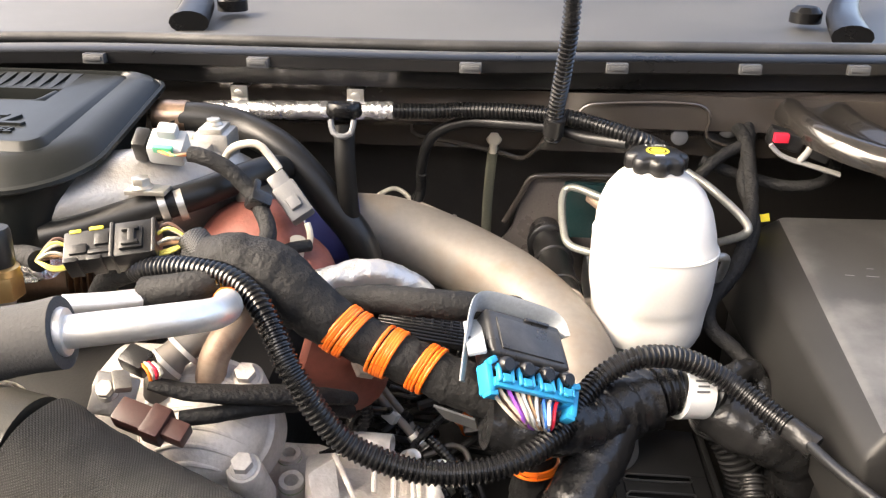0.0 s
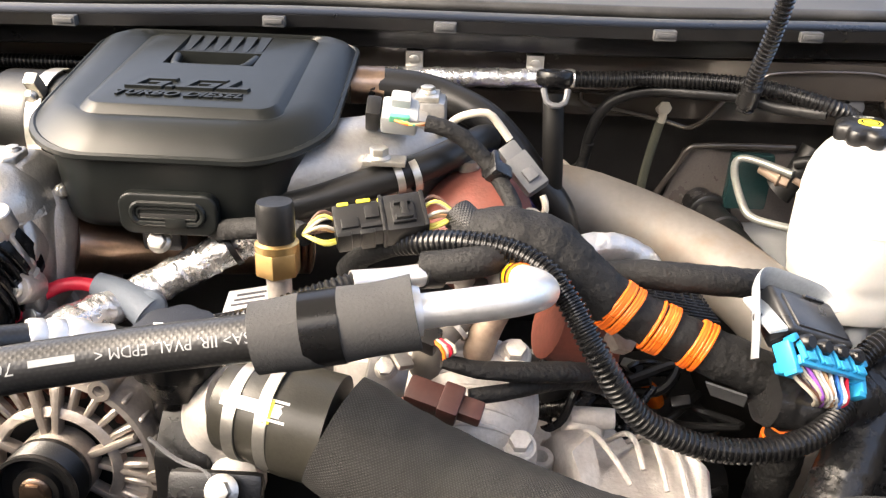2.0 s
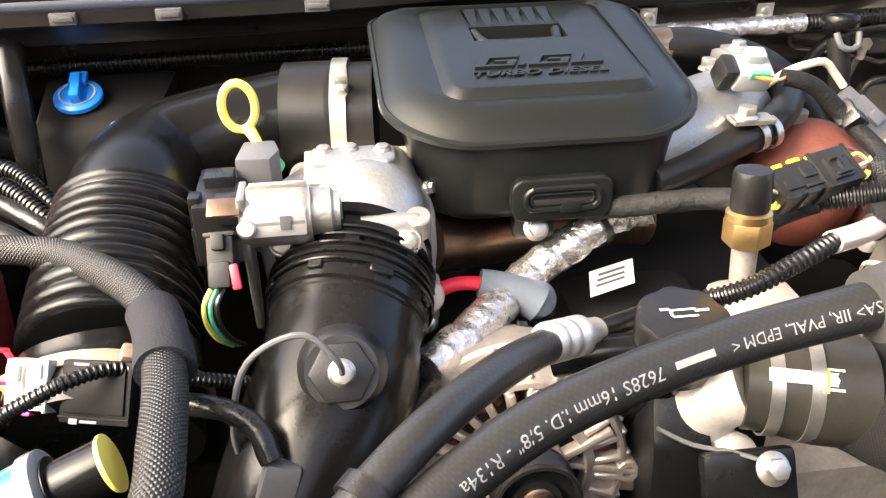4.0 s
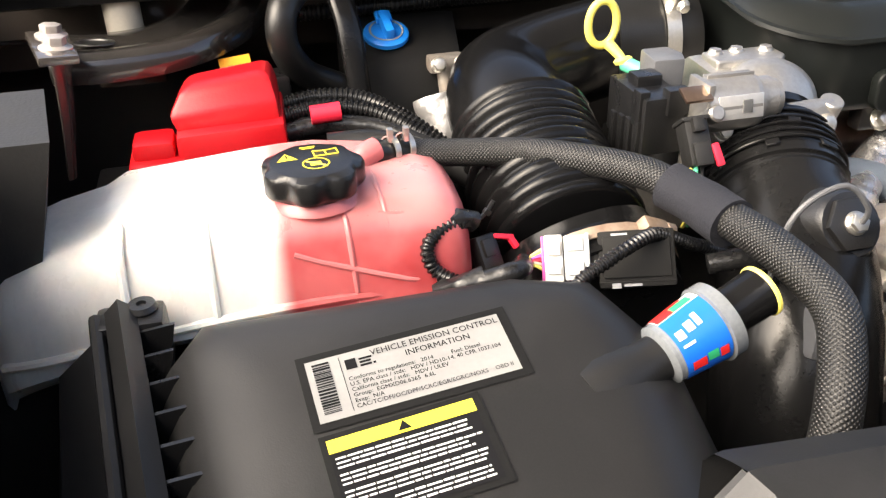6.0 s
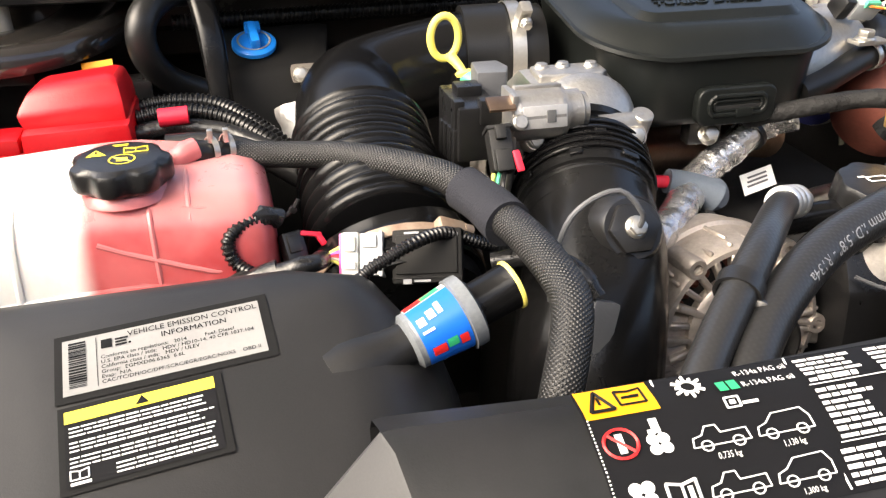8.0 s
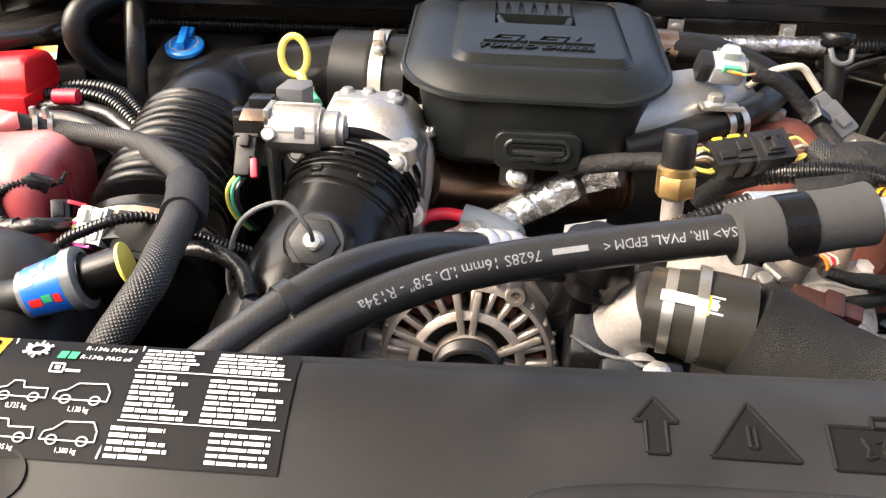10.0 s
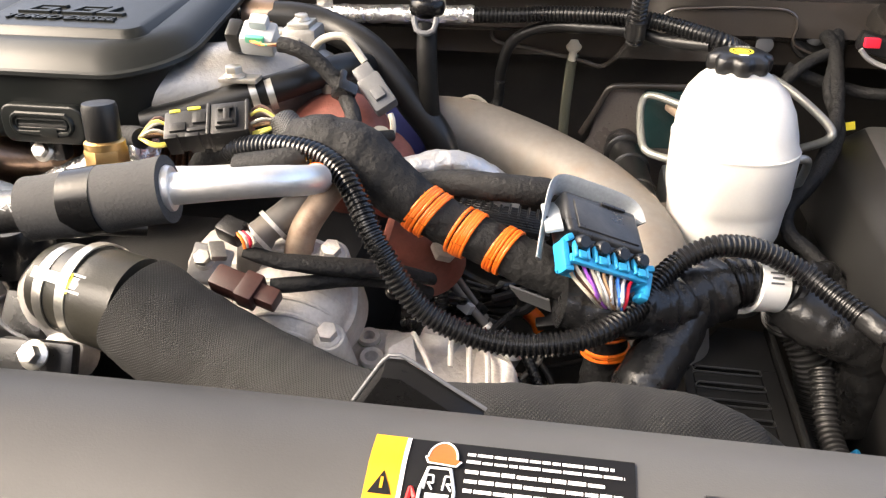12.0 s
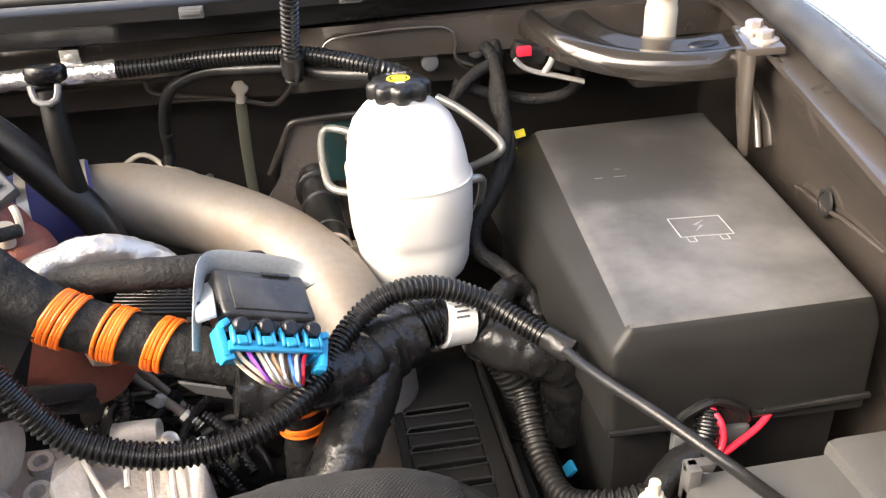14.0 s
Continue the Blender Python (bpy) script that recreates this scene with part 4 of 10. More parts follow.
# ribs and vents round its back half; vents are solid blocks coloured as shade
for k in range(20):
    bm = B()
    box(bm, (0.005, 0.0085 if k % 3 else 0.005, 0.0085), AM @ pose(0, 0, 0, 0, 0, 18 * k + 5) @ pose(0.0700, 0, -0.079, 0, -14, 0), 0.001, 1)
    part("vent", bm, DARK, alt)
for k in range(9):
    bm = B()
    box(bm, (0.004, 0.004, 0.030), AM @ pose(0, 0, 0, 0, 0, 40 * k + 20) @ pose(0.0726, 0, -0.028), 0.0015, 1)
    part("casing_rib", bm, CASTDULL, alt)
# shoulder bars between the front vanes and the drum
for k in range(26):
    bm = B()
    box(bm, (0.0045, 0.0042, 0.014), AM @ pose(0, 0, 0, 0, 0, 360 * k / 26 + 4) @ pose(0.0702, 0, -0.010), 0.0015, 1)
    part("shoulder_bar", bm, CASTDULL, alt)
# Dark disc stands in for the shade inside the bell.
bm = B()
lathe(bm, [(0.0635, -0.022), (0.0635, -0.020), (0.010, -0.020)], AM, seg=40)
part("dark_backing", bm, DARK, alt)
for k in range(30):
    bm = B()
    box(bm, (0.016, 0.0080, 0.005), AM @ pose(0, 0, 0, 0, 0, 12 * k + 3) @ pose(0.0550, 0, -0.0155, 10, 0, 28), 0.002, 1)
    part("winding", bm, RUST, alt, "red lacquered copper winding")
# mounting ears, ribs and case bolts
for a, l in ((197, 0.020), (-14, 0.014), (172, 0.012)):
    bm = B()
    box(bm, (l + 0.03, 0.020, 0.014), AM @ pose(0, 0, 0, 0, 0, a) @ pose(0.058 + l / 2, 0, -0.012), 0.005, 3)
    box(bm, (l + 0.05, 0.005, 0.010), AM @ pose(0, 0, 0, 0, 0, a) @ pose(0.052 + l / 2, 0.010, -0.004), 0.002, 2)
    part("mounting_ear", bm, CASTDULL, alt)
for a in (205, 128, 60, -6):
    bm = B()
    lathe(bm, [(0.0085, -0.03), (0.0085, 0.002), (0.0075, 0.004), (0.0042, 0.004), (0.0040, -0.002), (0.0005, -0.002)], AM @ pose(0.0695 * math.cos(radians(a)), 0.0695 * math.sin(radians(a)), -0.003), seg=18)
    part("bolt_boss", bm, CASTDULL, alt)
bm = B()
lathe(bm, [(0.020, 0.004), (0.026, 0.008), (0.0280, 0.009), (0.0280, 0.011)] + [(0.0280 if k % 2 else 0.0262, 0.011 + 0.0016 * k) for k in range(1, 12)] + [(0.0283, 0.030), (0.0283, 0.033), (0.0262, 0.0335), (0.0245, 0.026), (0.016, 0.0255), (0.0155, 0.030), (0.010, 0.030), (0.001, 0.0295)], AM, seg=48)
part("pulley", bm, BLACK, alt)
bm = B()
hexhead(bm, AM @ pose(0, 0, 0.0295), 0.015, 0.006)
part("pulley_nut", bm, COPPER, alt)

# ---- brake fluid reservoir ----
res = thing("brake_fluid_reservoir", (0.145, 0.72, 1.235), "white translucent brake fluid reservoir with black cap", "fluid reservoir")
bm = B()
def res_ring(w, d, z, dy=0.0, r=0.04):
    return [(0.1458 + x * 1.0, 0.720 + dy + y, z + 0.003) for x, y in ringed(w, d, r, 7)]
loft(bm, [res_ring(0.076, 0.085, 1.213, -0.004, 0.03), res_ring(0.090, 0.100, 1.216, -0.004, 0.036), res_ring(0.0985, 0.108, 1.226, -0.003), res_ring(0.1005, 0.110, 1.240, -0.002), res_ring(0.1025, 0.112, 1.247, 0.0), res_ring(0.1055, 0.116, 1.252, 0.0, 0.045), res_ring(0.108, 0.120, 1.262, 0.0, 0.045),
          res_ring(0.1085, 0.121, 1.284, 0.0, 0.045), res_ring(0.1085, 0.121, 1.3035, 0.0, 0.045), res_ring(0.1075, 0.120, 1.3075, 0.001, 0.045), res_ring(0.1050, 0.1175, 1.310, 0.002, 0.045), res_ring(0.1035, 0.115, 1.319, 0.006, 0.045), res_ring(0.098, 0.106, 1.334, 0.012, 0.045),
          res_ring(0.088, 0.092, 1.345, 0.019, 0.042), res_ring(0.070, 0.074, 1.353, 0.028, 0.034), res_ring(0.054, 0.054, 1.358, 0.035, 0.026), res_ring(0.046, 0.046, 1.362, 0.036, 0.022)])
part("tank", bm, WHITE, res)
bm = B()
loft(bm, [res_ring(0.107, 0.119, 1.3035, 0, 0.044), res_ring(0.1095, 0.122, 1.3042, 0, 0.046), res_ring(0.1095, 0.122, 1.3060, 0, 0.046), res_ring(0.107, 0.119, 1.3068, 0, 0.044)])
part("weld_seam", bm, WHITE, res)
bm = B()
boxb(bm, (0.118, 0.69, 1.14), (0.175, 0.78, 1.222), 0.008)
boxb(bm, (0.112, 0.682, 1.206), (0.180, 0.70, 1.214), 0.002)
tube(bm, [(0.147, 0.69, 1.216), (0.147, 0.688, 1.17)], 0.016)
boxb(bm, (0.11, 0.70, 1.14), (0.185, 0.95, 1.19), 0.01)
part("neck", bm, LIGHTGREY, res)
bm = B()
prism(bm, [(0.024 * math.cos(a), 0.020 * math.sin(a)) for a in [2 * math.pi * k / 20 for k in range(20)]], -0.003, 0.003, pose(0.150, 0.625, 1.196, 12), 0.001)
tabm = part("mounting_tab", bm, CLIPGREY, res, "grey rounded mounting tab")
bm = B()
lathe(bm, [(0.0035, 0.0034), (0.0005, 0.0034)], pose(0.150, 0.625, 1.196, 12), seg=12)
part("tab_hole", bm, BLACKINK, tabm)
bm = B()
CM = pose(0.146, 0.757, 1.362)
lathe(bm, [(0.022, -0.006), (0.024, 0.0), (-0.028, 0.001), (-0.029, 0.003), (-0.029, 0.012), (-0.0275, 0.0145), (0.022, 0.0165), (0.020, 0.0175), (0.001, 0.0175)], CM, seg=84, lobes=8, depth=0.0045)
cap = part("cap", bm, BLACK, res)
bm = B()
cp = flatplace((0.146, 0.757, 1.3798), (1, 0, 0), (0, 1, 0))
lathe(bm, [(0.0105, 1.3797), (0.0105, 1.3801)], pose(0.146, 0.755, 0), seg=24)
part("warning_mark", bm, YELLOWINK, cap, "yellow warning disc")
bm = B()
lathe(bm, [(0.0066, 1.3803), (0.0082, 1.3803)], pose(0.146, 0.755, 0), seg=24, closed=False)
part("warning_ring", bm, BLACKINK, cap)
bm = B()
lettering(bm, "DOT 3", 0.0065, lambda x, y, z: cp(-x, -y + 0.0165, z), align="CENTER")
part("cap_print", bm, WHITEINK, cap)
bm = B()
patch(bm, cp, -0.004, -0.0165, 0.004, -0.0130)
part("book_print", bm, WHITEINK, cap)

# ---- fuse box ----
fuse = thing("fuse_box", (0.36, 0.66, 1.12), "black plastic underhood fuse box with printed symbol", "fuse box")
bm = B()
def fb_ring(z, top):
    return [(x, y, z) for x, y in top]
loft(bm, [fb_ring(1.200, [(0.246, 0.464), (0.436, 0.458), (0.492, 0.842), (0.244, 0.832)]), fb_ring(1.272, [(0.242, 0.460), (0.434, 0.459), (0.488, 0.846), (0.256, 0.820)]),
          fb_ring(1.291, [(0.255, 0.464), (0.428, 0.465), (0.480, 0.838), (0.294, 0.830)])])
bmesh.ops.recalc_face_normals(bm, faces=bm.faces)
bmesh.ops.bevel(bm, geom=[e for e in bm.edges if e.verts[0].co.z > 1.25 or e.verts[1].co.z > 1.25], offset=0.006, segments=4, profile=0.55, affect="EDGES", clamp_overlap=True)
bm.normal_update()
# Dust-filmed top also gets a paler base that imitates light on upward faces.
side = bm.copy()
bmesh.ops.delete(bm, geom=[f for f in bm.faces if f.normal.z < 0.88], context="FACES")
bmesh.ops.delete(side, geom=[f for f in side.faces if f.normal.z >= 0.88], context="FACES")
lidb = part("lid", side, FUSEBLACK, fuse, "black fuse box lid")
part("lid_top", bm, mat("dusty_lit_top_plastic", (0.04, 0.0395, 0.039), 0.42, bump=0.1, grain=900, stain=5, stain_to=(0.2, 0.196, 0.19), stain_amt=0.8, rough_vary=0.14), lidb, "dust-filmed top of the lid, paled as if lit")
bm = B()
boxb(bm, (0.254, 0.474, 1.06), (0.428, 0.82, 1.202), 0.006)
part("base", bm, BLACK, fuse)
bm = B()
tube(bm, [(0.2455, 0.4625, 1.205), (0.292, 0.4610, 1.205)], 0.0026, seg=8, step=0.02)
tube(bm, [(0.348, 0.4590, 1.208), (0.436, 0.4570, 1.212)], 0.0026, seg=8, step=0.02)
tube(bm, [(0.294, 0.4605, 1.204), (0.298, 0.460, 1.214), (0.319, 0.4595, 1.224), (0.340, 0.459, 1.214), (0.345, 0.459, 1.204)], 0.0036, seg=8, step=0.004)
part("lower_rim", bm, BLACK, fuse)
bm = B()
fp = flatplace((0.3375, 0.572, 1.2914), (1, -0.075, 0), (0.14, 0.99, 0))
for a, b in (((0.0, 0.0), (0.0, 0.032)), ((0.0, 0.032), (0.042, 0.032)), ((0.042, 0.032), (0.042, 0.0)), ((0.042, 0.0), (0.0, 0.0)), ((0.004, 0.0), (0.004, -0.008)), ((0.004, -0.008), (0.010, -0.008)), ((0.010, -0.008), (0.010, 0.0)), ((0.030, 0.0), (0.030, -0.008)), ((0.030, -0.008), (0.036, -0.008)), ((0.036, -0.008), (0.036, 0.0))):
    tube(bm, [fp(*a), fp(*b)], 0.00045, seg=5, step=0.02)
bolt_sym = [(0.014, 0.007), (0.024, 0.0165), (0.0185, 0.0175), (0.028, 0.026), (0.0155, 0.0185), (0.0205, 0.0165)]
bm.faces.new([bm.verts.new(fp(x, y, 0.0005)) for x, y in bolt_sym])
part("printed_symbol", bm, GREYINK, lidb, "printed outline symbol with lightning bolt")

# pale print by the back of the lid
bm = B()
for x0, y0, w in ((-0.037, 0.119, 0.008), (-0.019, 0.120, 0.011), (-0.014, 0.136, 0.006)):
    patch(bm, fp, x0, y0, x0 + w, y0 + 0.0013, 0.0004)
part("print_bar", bm, GREYINK, lidb)

# ---- hoses and pipes over the engine ----
def on_tube(path, r, s0, angle0):
    """place() on a hose: x runs along it from s0, y round it."""
    fr = frames(path)
    cum = [0.0]
    for a, b in zip(path, path[1:]):
        cum.append(cum[-1] + (b - a).length)

    def place(x, y, out=0.0):
        s = min(max(s0 + x, 0.0), cum[-1] - 1e-6)
        k = max(i for i in range(len(cum) - 1) if cum[i] <= s)
        f = (s - cum[k]) / (cum[k + 1] - cum[k])
        q = path[k].lerp(path[k + 1], f)
        t, sd, u = fr[k]
        a = angle0 + y / r
        return q + (sd * math.cos(a) + u * math.sin(a)) * (r + 0.0003 + out)
    return place


ac = thing("refrigerant_hose", (-0.40, 0.36, 1.30), "thick black refrigerant hose with white print and foam sleeve", "hose")
HA = [(-0.66, 0.24, 1.26), (-0.62, 0.270, 1.300), (-0.580, 0.308, 1.320), (-0.524, 0.345, 1.334), (-0.47, 0.366, 1.3425), (-0.396, 0.386, 1.3490), (-0.313, 0.392, 1.362), (-0.245, 0.400, 1.374)]
bm = B()
tube(bm, HA, 0.0132, seg=24, step=0.006)
ahose = part("hose", bm, HOSECLOTH, ac)
bm = B()
tube(bm, [(-0.322, 0.3885, 1.3615), (-0.28, 0.3945, 1.368), (-0.237, 0.401, 1.3755)], 0.0205, seg=28, wave=lambda f, a, q: 0.0006 * math.sin(9 * f + 2 * a))
part("foam_sleeve", bm, FOAM, ac, "grey foam sleeve round the hose end")
bm = B()
tube(bm, [(-0.296, 0.3925, 1.3655), (-0.276, 0.395, 1.3687)], 0.0211, seg=28)
part("tape_band", bm, GLOSS, ac, "glossy black tape round the foam")
bm = B()
tube(bm, [(-0.240, 0.4005, 1.375), (-0.205, 0.408, 1.3775), (-0.18, 0.420, 1.376), (-0.166, 0.442, 1.368), (-0.167, 0.468, 1.358), (-0.175, 0.492, 1.348), (-0.183, 0.52, 1.335), (-0.19, 0.56, 1.30)], 0.0098, seg=20, step=0.004)
lathe(bm, [(0.0135, -0.003), (0.0145, 0.0), (0.0135, 0.003)], face_to((-0.2375, 0.401, 1.3755), (0.97, 0.2, 0.06)), seg=24)
part("aluminium_end", bm, ALU, ac, "bright aluminium hose end")
for k, mt in enumerate((ORANGE, BLACK, AMBER, BLACK)):
    bm = B()
    p0 = Vector((-0.1745, 0.4905, 1.3488)) + Vector((-0.008, 0.024, -0.011)).normalized() * 0.0042 * k
    tube(bm, [p0, p0 + Vector((-0.008, 0.024, -0.011)).normalized() * 0.004], 0.0103, seg=20)
    part("colour_band", bm, mt, ac)
hpath = spline(HA, 0.004)
def hose_text(s, txt, size, ang=0.85):
    bm = B()
    pl = on_tube(hpath, 0.0132, s, ang)
    lettering(bm, txt, size, lambda x, y, z: pl(-x, -y, 0.0))
    part("print", bm, GREYINK, ahose)
total = sum((b - a).length for a, b in zip(hpath, hpath[1:]))
for s, txt in ((total - 0.078, "SA> IIR, PVAL, EPDM <"), (total - 0.205, "7628S 16mm I.D. 5/8\" - R134a")):
    hose_text(s, txt, 0.0088 if "EPDM" in txt else 0.0098)
bm = B()
pl = on_tube(hpath, 0.0132, total - 0.198, 0.42)
patch(bm, pl, 0.0, 0.0014, 0.024, 0.0052, 0, 8, 1)
part("print_bar", bm, GREYINK, ahose)

lh = thing("liquid_line_hose", (-0.55, 0.36, 1.28), "thinner black refrigerant hose with crimped aluminium ferrule", "hose")
bm = B()
tube(bm, [(-0.70, 0.235, 1.25), (-0.655, 0.262, 1.30), (-0.615, 0.300, 1.324), (-0.566, 0.345, 1.342), (-0.52, 0.395, 1.335), (-0.478, 0.442, 1.316)], 0.0105, seg=20)
part("hose", bm, HOSECLOTH, lh)
bm = B()
d = Vector((0.034, 0.024, -0.013)).normalized()
m = face_to((-0.482, 0.440, 1.3175), d)
lathe(bm, [(0.0118, 0), (0.0128, 0.002), (0.0128, 0.009), (0.0115, 0.011), (0.0128, 0.013), (0.0128, 0.021), (0.0115, 0.023), (0.0128, 0.025), (0.0128, 0.034), (0.0095, 0.040), (0.009, 0.052)], m, seg=24)
part("ferrule", bm, ALU, lh)
bm = B()
tube(bm, [Vector((-0.443, 0.4665, 1.302)), Vector((-0.40, 0.50, 1.288)), Vector((-0.34, 0.54, 1.27))], 0.007, seg=14)
part("pipe", bm, BLACK, lh)
bm = B()
clamp_band(bm, (-0.5925, 0.3215, 1.3330), (0.68, 0.66, 0.3), 0.0112, 0.010, 0.0022)
box(bm, (0.014, 0.010, 0.009), pose(-0.585, 0.311, 1.327, 0, 20, 40), 0.003)
part("hose_bracket", bm, BLACK, lh)

hh = thing("heater_hose", (-0.2, 0.73, 1.29), "thick smooth black rubber heater hose", "hose")
bm = B()
tube(bm, [(-0.31, 0.765, 1.392), (-0.275, 0.768, 1.391), (-0.245, 0.768, 1.385), (-0.205, 0.752, 1.372), (-0.178, 0.744, 1.350), (-0.155, 0.738, 1.322), (-0.128, 0.733, 1.288), (-0.115, 0.735, 1.24)], 0.0155, seg=22)
part("hose", bm, RUBBER, hh)
bm = B()
tube(bm, [(-0.325, 0.765, 1.392), (-0.295, 0.768, 1.391)], 0.0172, seg=22, wave=lambda f, a, q: 0.0012 * noise.noise(q * 120))
part("heat_sleeve", bm, COPPER, hh, "frayed metallic heat sleeve")

bp = thing("bypass_hose", (-0.26, 0.64, 1.34), "black rubber hose clamped beside the intake", "hose")
bm = B()
tube(bm, [(-0.36, 0.602, 1.338), (-0.33, 0.610, 1.344), (-0.295, 0.622, 1.353), (-0.253, 0.640, 1.362), (-0.222, 0.672, 1.367), (-0.203, 0.71, 1.364), (-0.195, 0.75, 1.35)], 0.0125, seg=20)
part("hose", bm, RUBBER, bp)
for dx in (-0.270, -0.257):
    bm = B()
    clamp_band(bm, (dx, 0.632 + (dx + 0.264) * 0.4, 1.3585), (0.9, 0.4, 0.2), 0.0129, 0.006)
    part("clamp", bm, ZINC, bp)
bm = B()
boxb(bm, (-0.295, 0.615, 1.372), (-0.262, 0.632, 1.376), 0.001)
hexhead(bm, face_to((-0.283, 0.623, 1.376), (0, 0, 1)), 0.013, 0.009)
part("bracket", bm, ZINC, bp)

# ---- cast intake horn beside the cover ----
ih = thing("intake_horn", (-0.29, 0.67, 1.32), "bare cast aluminium intake elbow", "intake elbow")
bm = B()
tube(bm, [(-0.385, 0.642, 1.345), (-0.345, 0.652, 1.350), (-0.305, 0.668, 1.352), (-0.268, 0.695, 1.350), (-0.245, 0.73, 1.33), (-0.24, 0.745, 1.28)], lambda f: 0.045 - 0.007 * f, seg=36, step=0.004, flat=0.93)
boxb(bm, (-0.284, 0.676, 1.36), (-0.248, 0.712, 1.391), 0.008)
boxb(bm, (-0.268, 0.700, 1.34), (-0.235, 0.735, 1.398), 0.006)
part("casting", bm, CAST, ih)
bm = B()
boxb(bm, (-0.262, 0.702, 1.397), (-0.241, 0.728, 1.402), 0.0015)
part("top_plate", bm, ZINC, ih)
bolt("bolt", (-0.2515, 0.715, 1.402), (0, 0, 1), 0.011, 0.006, ZINC, ih)
bolt("bolt", (-0.276, 0.716, 1.384), (0, 0, 1), 0.011, 0.010, ZINC, ih)
for x, y in ((-0.225, 0.69), (-0.213, 0.67)):
    bm = B()
    tube(bm, [(x, y, 1.36), (x, y, 1.27)], 0.009, seg=14)
    part("boss", bm, CAST, ih)

ms = thing("pressure_sensor", (-0.268, 0.655, 1.39), "white plastic pressure sensor plug with coloured wires", "sensor")
bm = B()
m = face_to((-0.270, 0.655, 1.400), (0.1, -0.5, 0.85))
box(bm, (0.030, 0.024, 0.02), m, 0.004)
box(bm, (0.016, 0.012, 0.012), m @ pose(0, 0.006, 0.012), 0.003)
part("plug", bm, LIGHTGREY, ms)
bm = B()
box(bm, (0.012, 0.020, 0.022), m @ pose(-0.021, 0.0, 0), 0.003)
part("socket", bm, BLACK, ms)
bm = B()
box(bm, (0.016, 0.004, 0.007), m @ pose(0.0, -0.011, 0.010), 0.001)
part("seal", bm, MINT, ms)
for k, mt in enumerate((ORANGE, YELLOW, MINT, TANWIRE)):
    bm = B()
    tube(bm, [m @ Vector((-0.004 + 0.003 * k, -0.012, 0.009)), m @ Vector((0.008 + 0.001 * k, -0.018, 0.012)), (-0.240, 0.644, 1.3985 + 0.0008 * k)], 0.0011, seg=6)
    part("wire", bm, mt, ms)

th = thing("sensor_harness", (-0.2, 0.63, 1.34), "cloth-taped sensor harness with grey connector", "wire harness")
bm = B()
tube(bm, [(-0.248, 0.643, 1.399), (-0.232, 0.641, 1.396), (-0.213, 0.640, 1.385), (-0.196, 0.634, 1.368), (-0.184, 0.620, 1.356), (-0.177, 0.602, 1.347), (-0.180, 0.575, 1.338), (-0.185, 0.55, 1.34)], 0.0068, seg=14, wave=lambda f, a, q: 0.0008 * noise.noise(q * 150))
part("taped_lead", bm, TAPE, th)
bm = B()
box(bm, (0.018, 0.013, 0.016), pose(-0.190, 0.628, 1.366, 30, 30, 20), 0.003)
box(bm, (0.006, 0.018, 0.018), pose(-0.196, 0.633, 1.371, 30, 30, 20), 0.002)
part("clip", bm, BLACK, th)
gm = face_to((-0.1665, 0.647, 1.359), (0.0, -0.75, 0.66), (0.6, -0.35, -0.7))
bm = B()
box(bm, (0.034, 0.021, 0.014), gm, 0.003)
box(bm, (0.018, 0.017, 0.013), gm @ pose(-0.020, 0, 0.0), 0.003)
box(bm, (0.011, 0.010, 0.006), gm @ pose(0.004, 0.0, 0.008), 0.001)
part("grey_connector", bm, GREYP, th, "grey plastic connector")
bm = B()
tube(bm, [(-0.240, 0.690, 1.372), (-0.226, 0.676, 1.392), (-0.212, 0.668, 1.4005), (-0.199, 0.668, 1.401), (-0.190, 0.667, 1.392), (-0.181, 0.664, 1.381)], 0.0034, seg=10)
part("white_sleeve", bm, CREAM, th, "cream heat-resistant sleeve")
bm = B()
tube(bm, [(-0.181, 0.664, 1.381), (-0.177, 0.659, 1.374)], 0.0018, seg=8)
part("black_lead", bm, BLACK, th)
bm = B()
tube(bm, [(-0.153, 0.634, 1.346), (-0.150, 0.630, 1.338), (-0.152, 0.632, 1.325)], 0.0028, seg=8)
part("white_lead", bm, CREAM, th)
bm = B()
tube(bm, [(-0.15, 0.626, 1.330), (-0.165, 0.612, 1.332), (-0.183, 0.602, 1.326)], 0.005, seg=10)
part("branch", bm, TAPE, th)

# ---- turbo side: shield, boot, bare steel pipe ----
tb = thing("turbo_shield", (-0.2, 0.63, 1.26), "red-brown heat-tinted turbocharger housing", "turbocharger")
bm = B()
lathe(bm, [(0.046, -0.05), (0.050, -0.02), (0.048, 0.008), (0.040, 0.022), (0.026, 0.031), (0.004, 0.034)], face_to((-0.205, 0.650, 1.312), (-0.15, -0.55, 0.75)), seg=32)
tube(bm, [(-0.205, 0.65, 1.30), (-0.175, 0.67, 1.296), (-0.155, 0.64, 1.295), (-0.145, 0.60, 1.285)], 0.024, seg=20)
part("housing", bm, RUST, tb)
bm = B()
tube(bm, [(-0.145, 0.575, 1.265), (-0.125, 0.58, 1.255), (-0.11, 0.60, 1.22)], 0.03, seg=20)
part("lower_housing", bm, RUST, tb)
bm = B()
prism(bm, [(0.012 * math.cos(radians(60 * k)), 0.012 * math.sin(radians(60 * k))) for k in range(6)], 0, 0.014, face_to((-0.095, 0.556, 1.262), (0.3, -0.5, 0.6)), 0.002)
part("port_fitting", bm, CASTDULL, tb)
bm = B()
tube(bm, [(-0.163, 0.63, 1.318), (-0.160, 0.628, 1.334)], 0.0065, seg=12)
part("port_plug", bm, CREAM, tb)

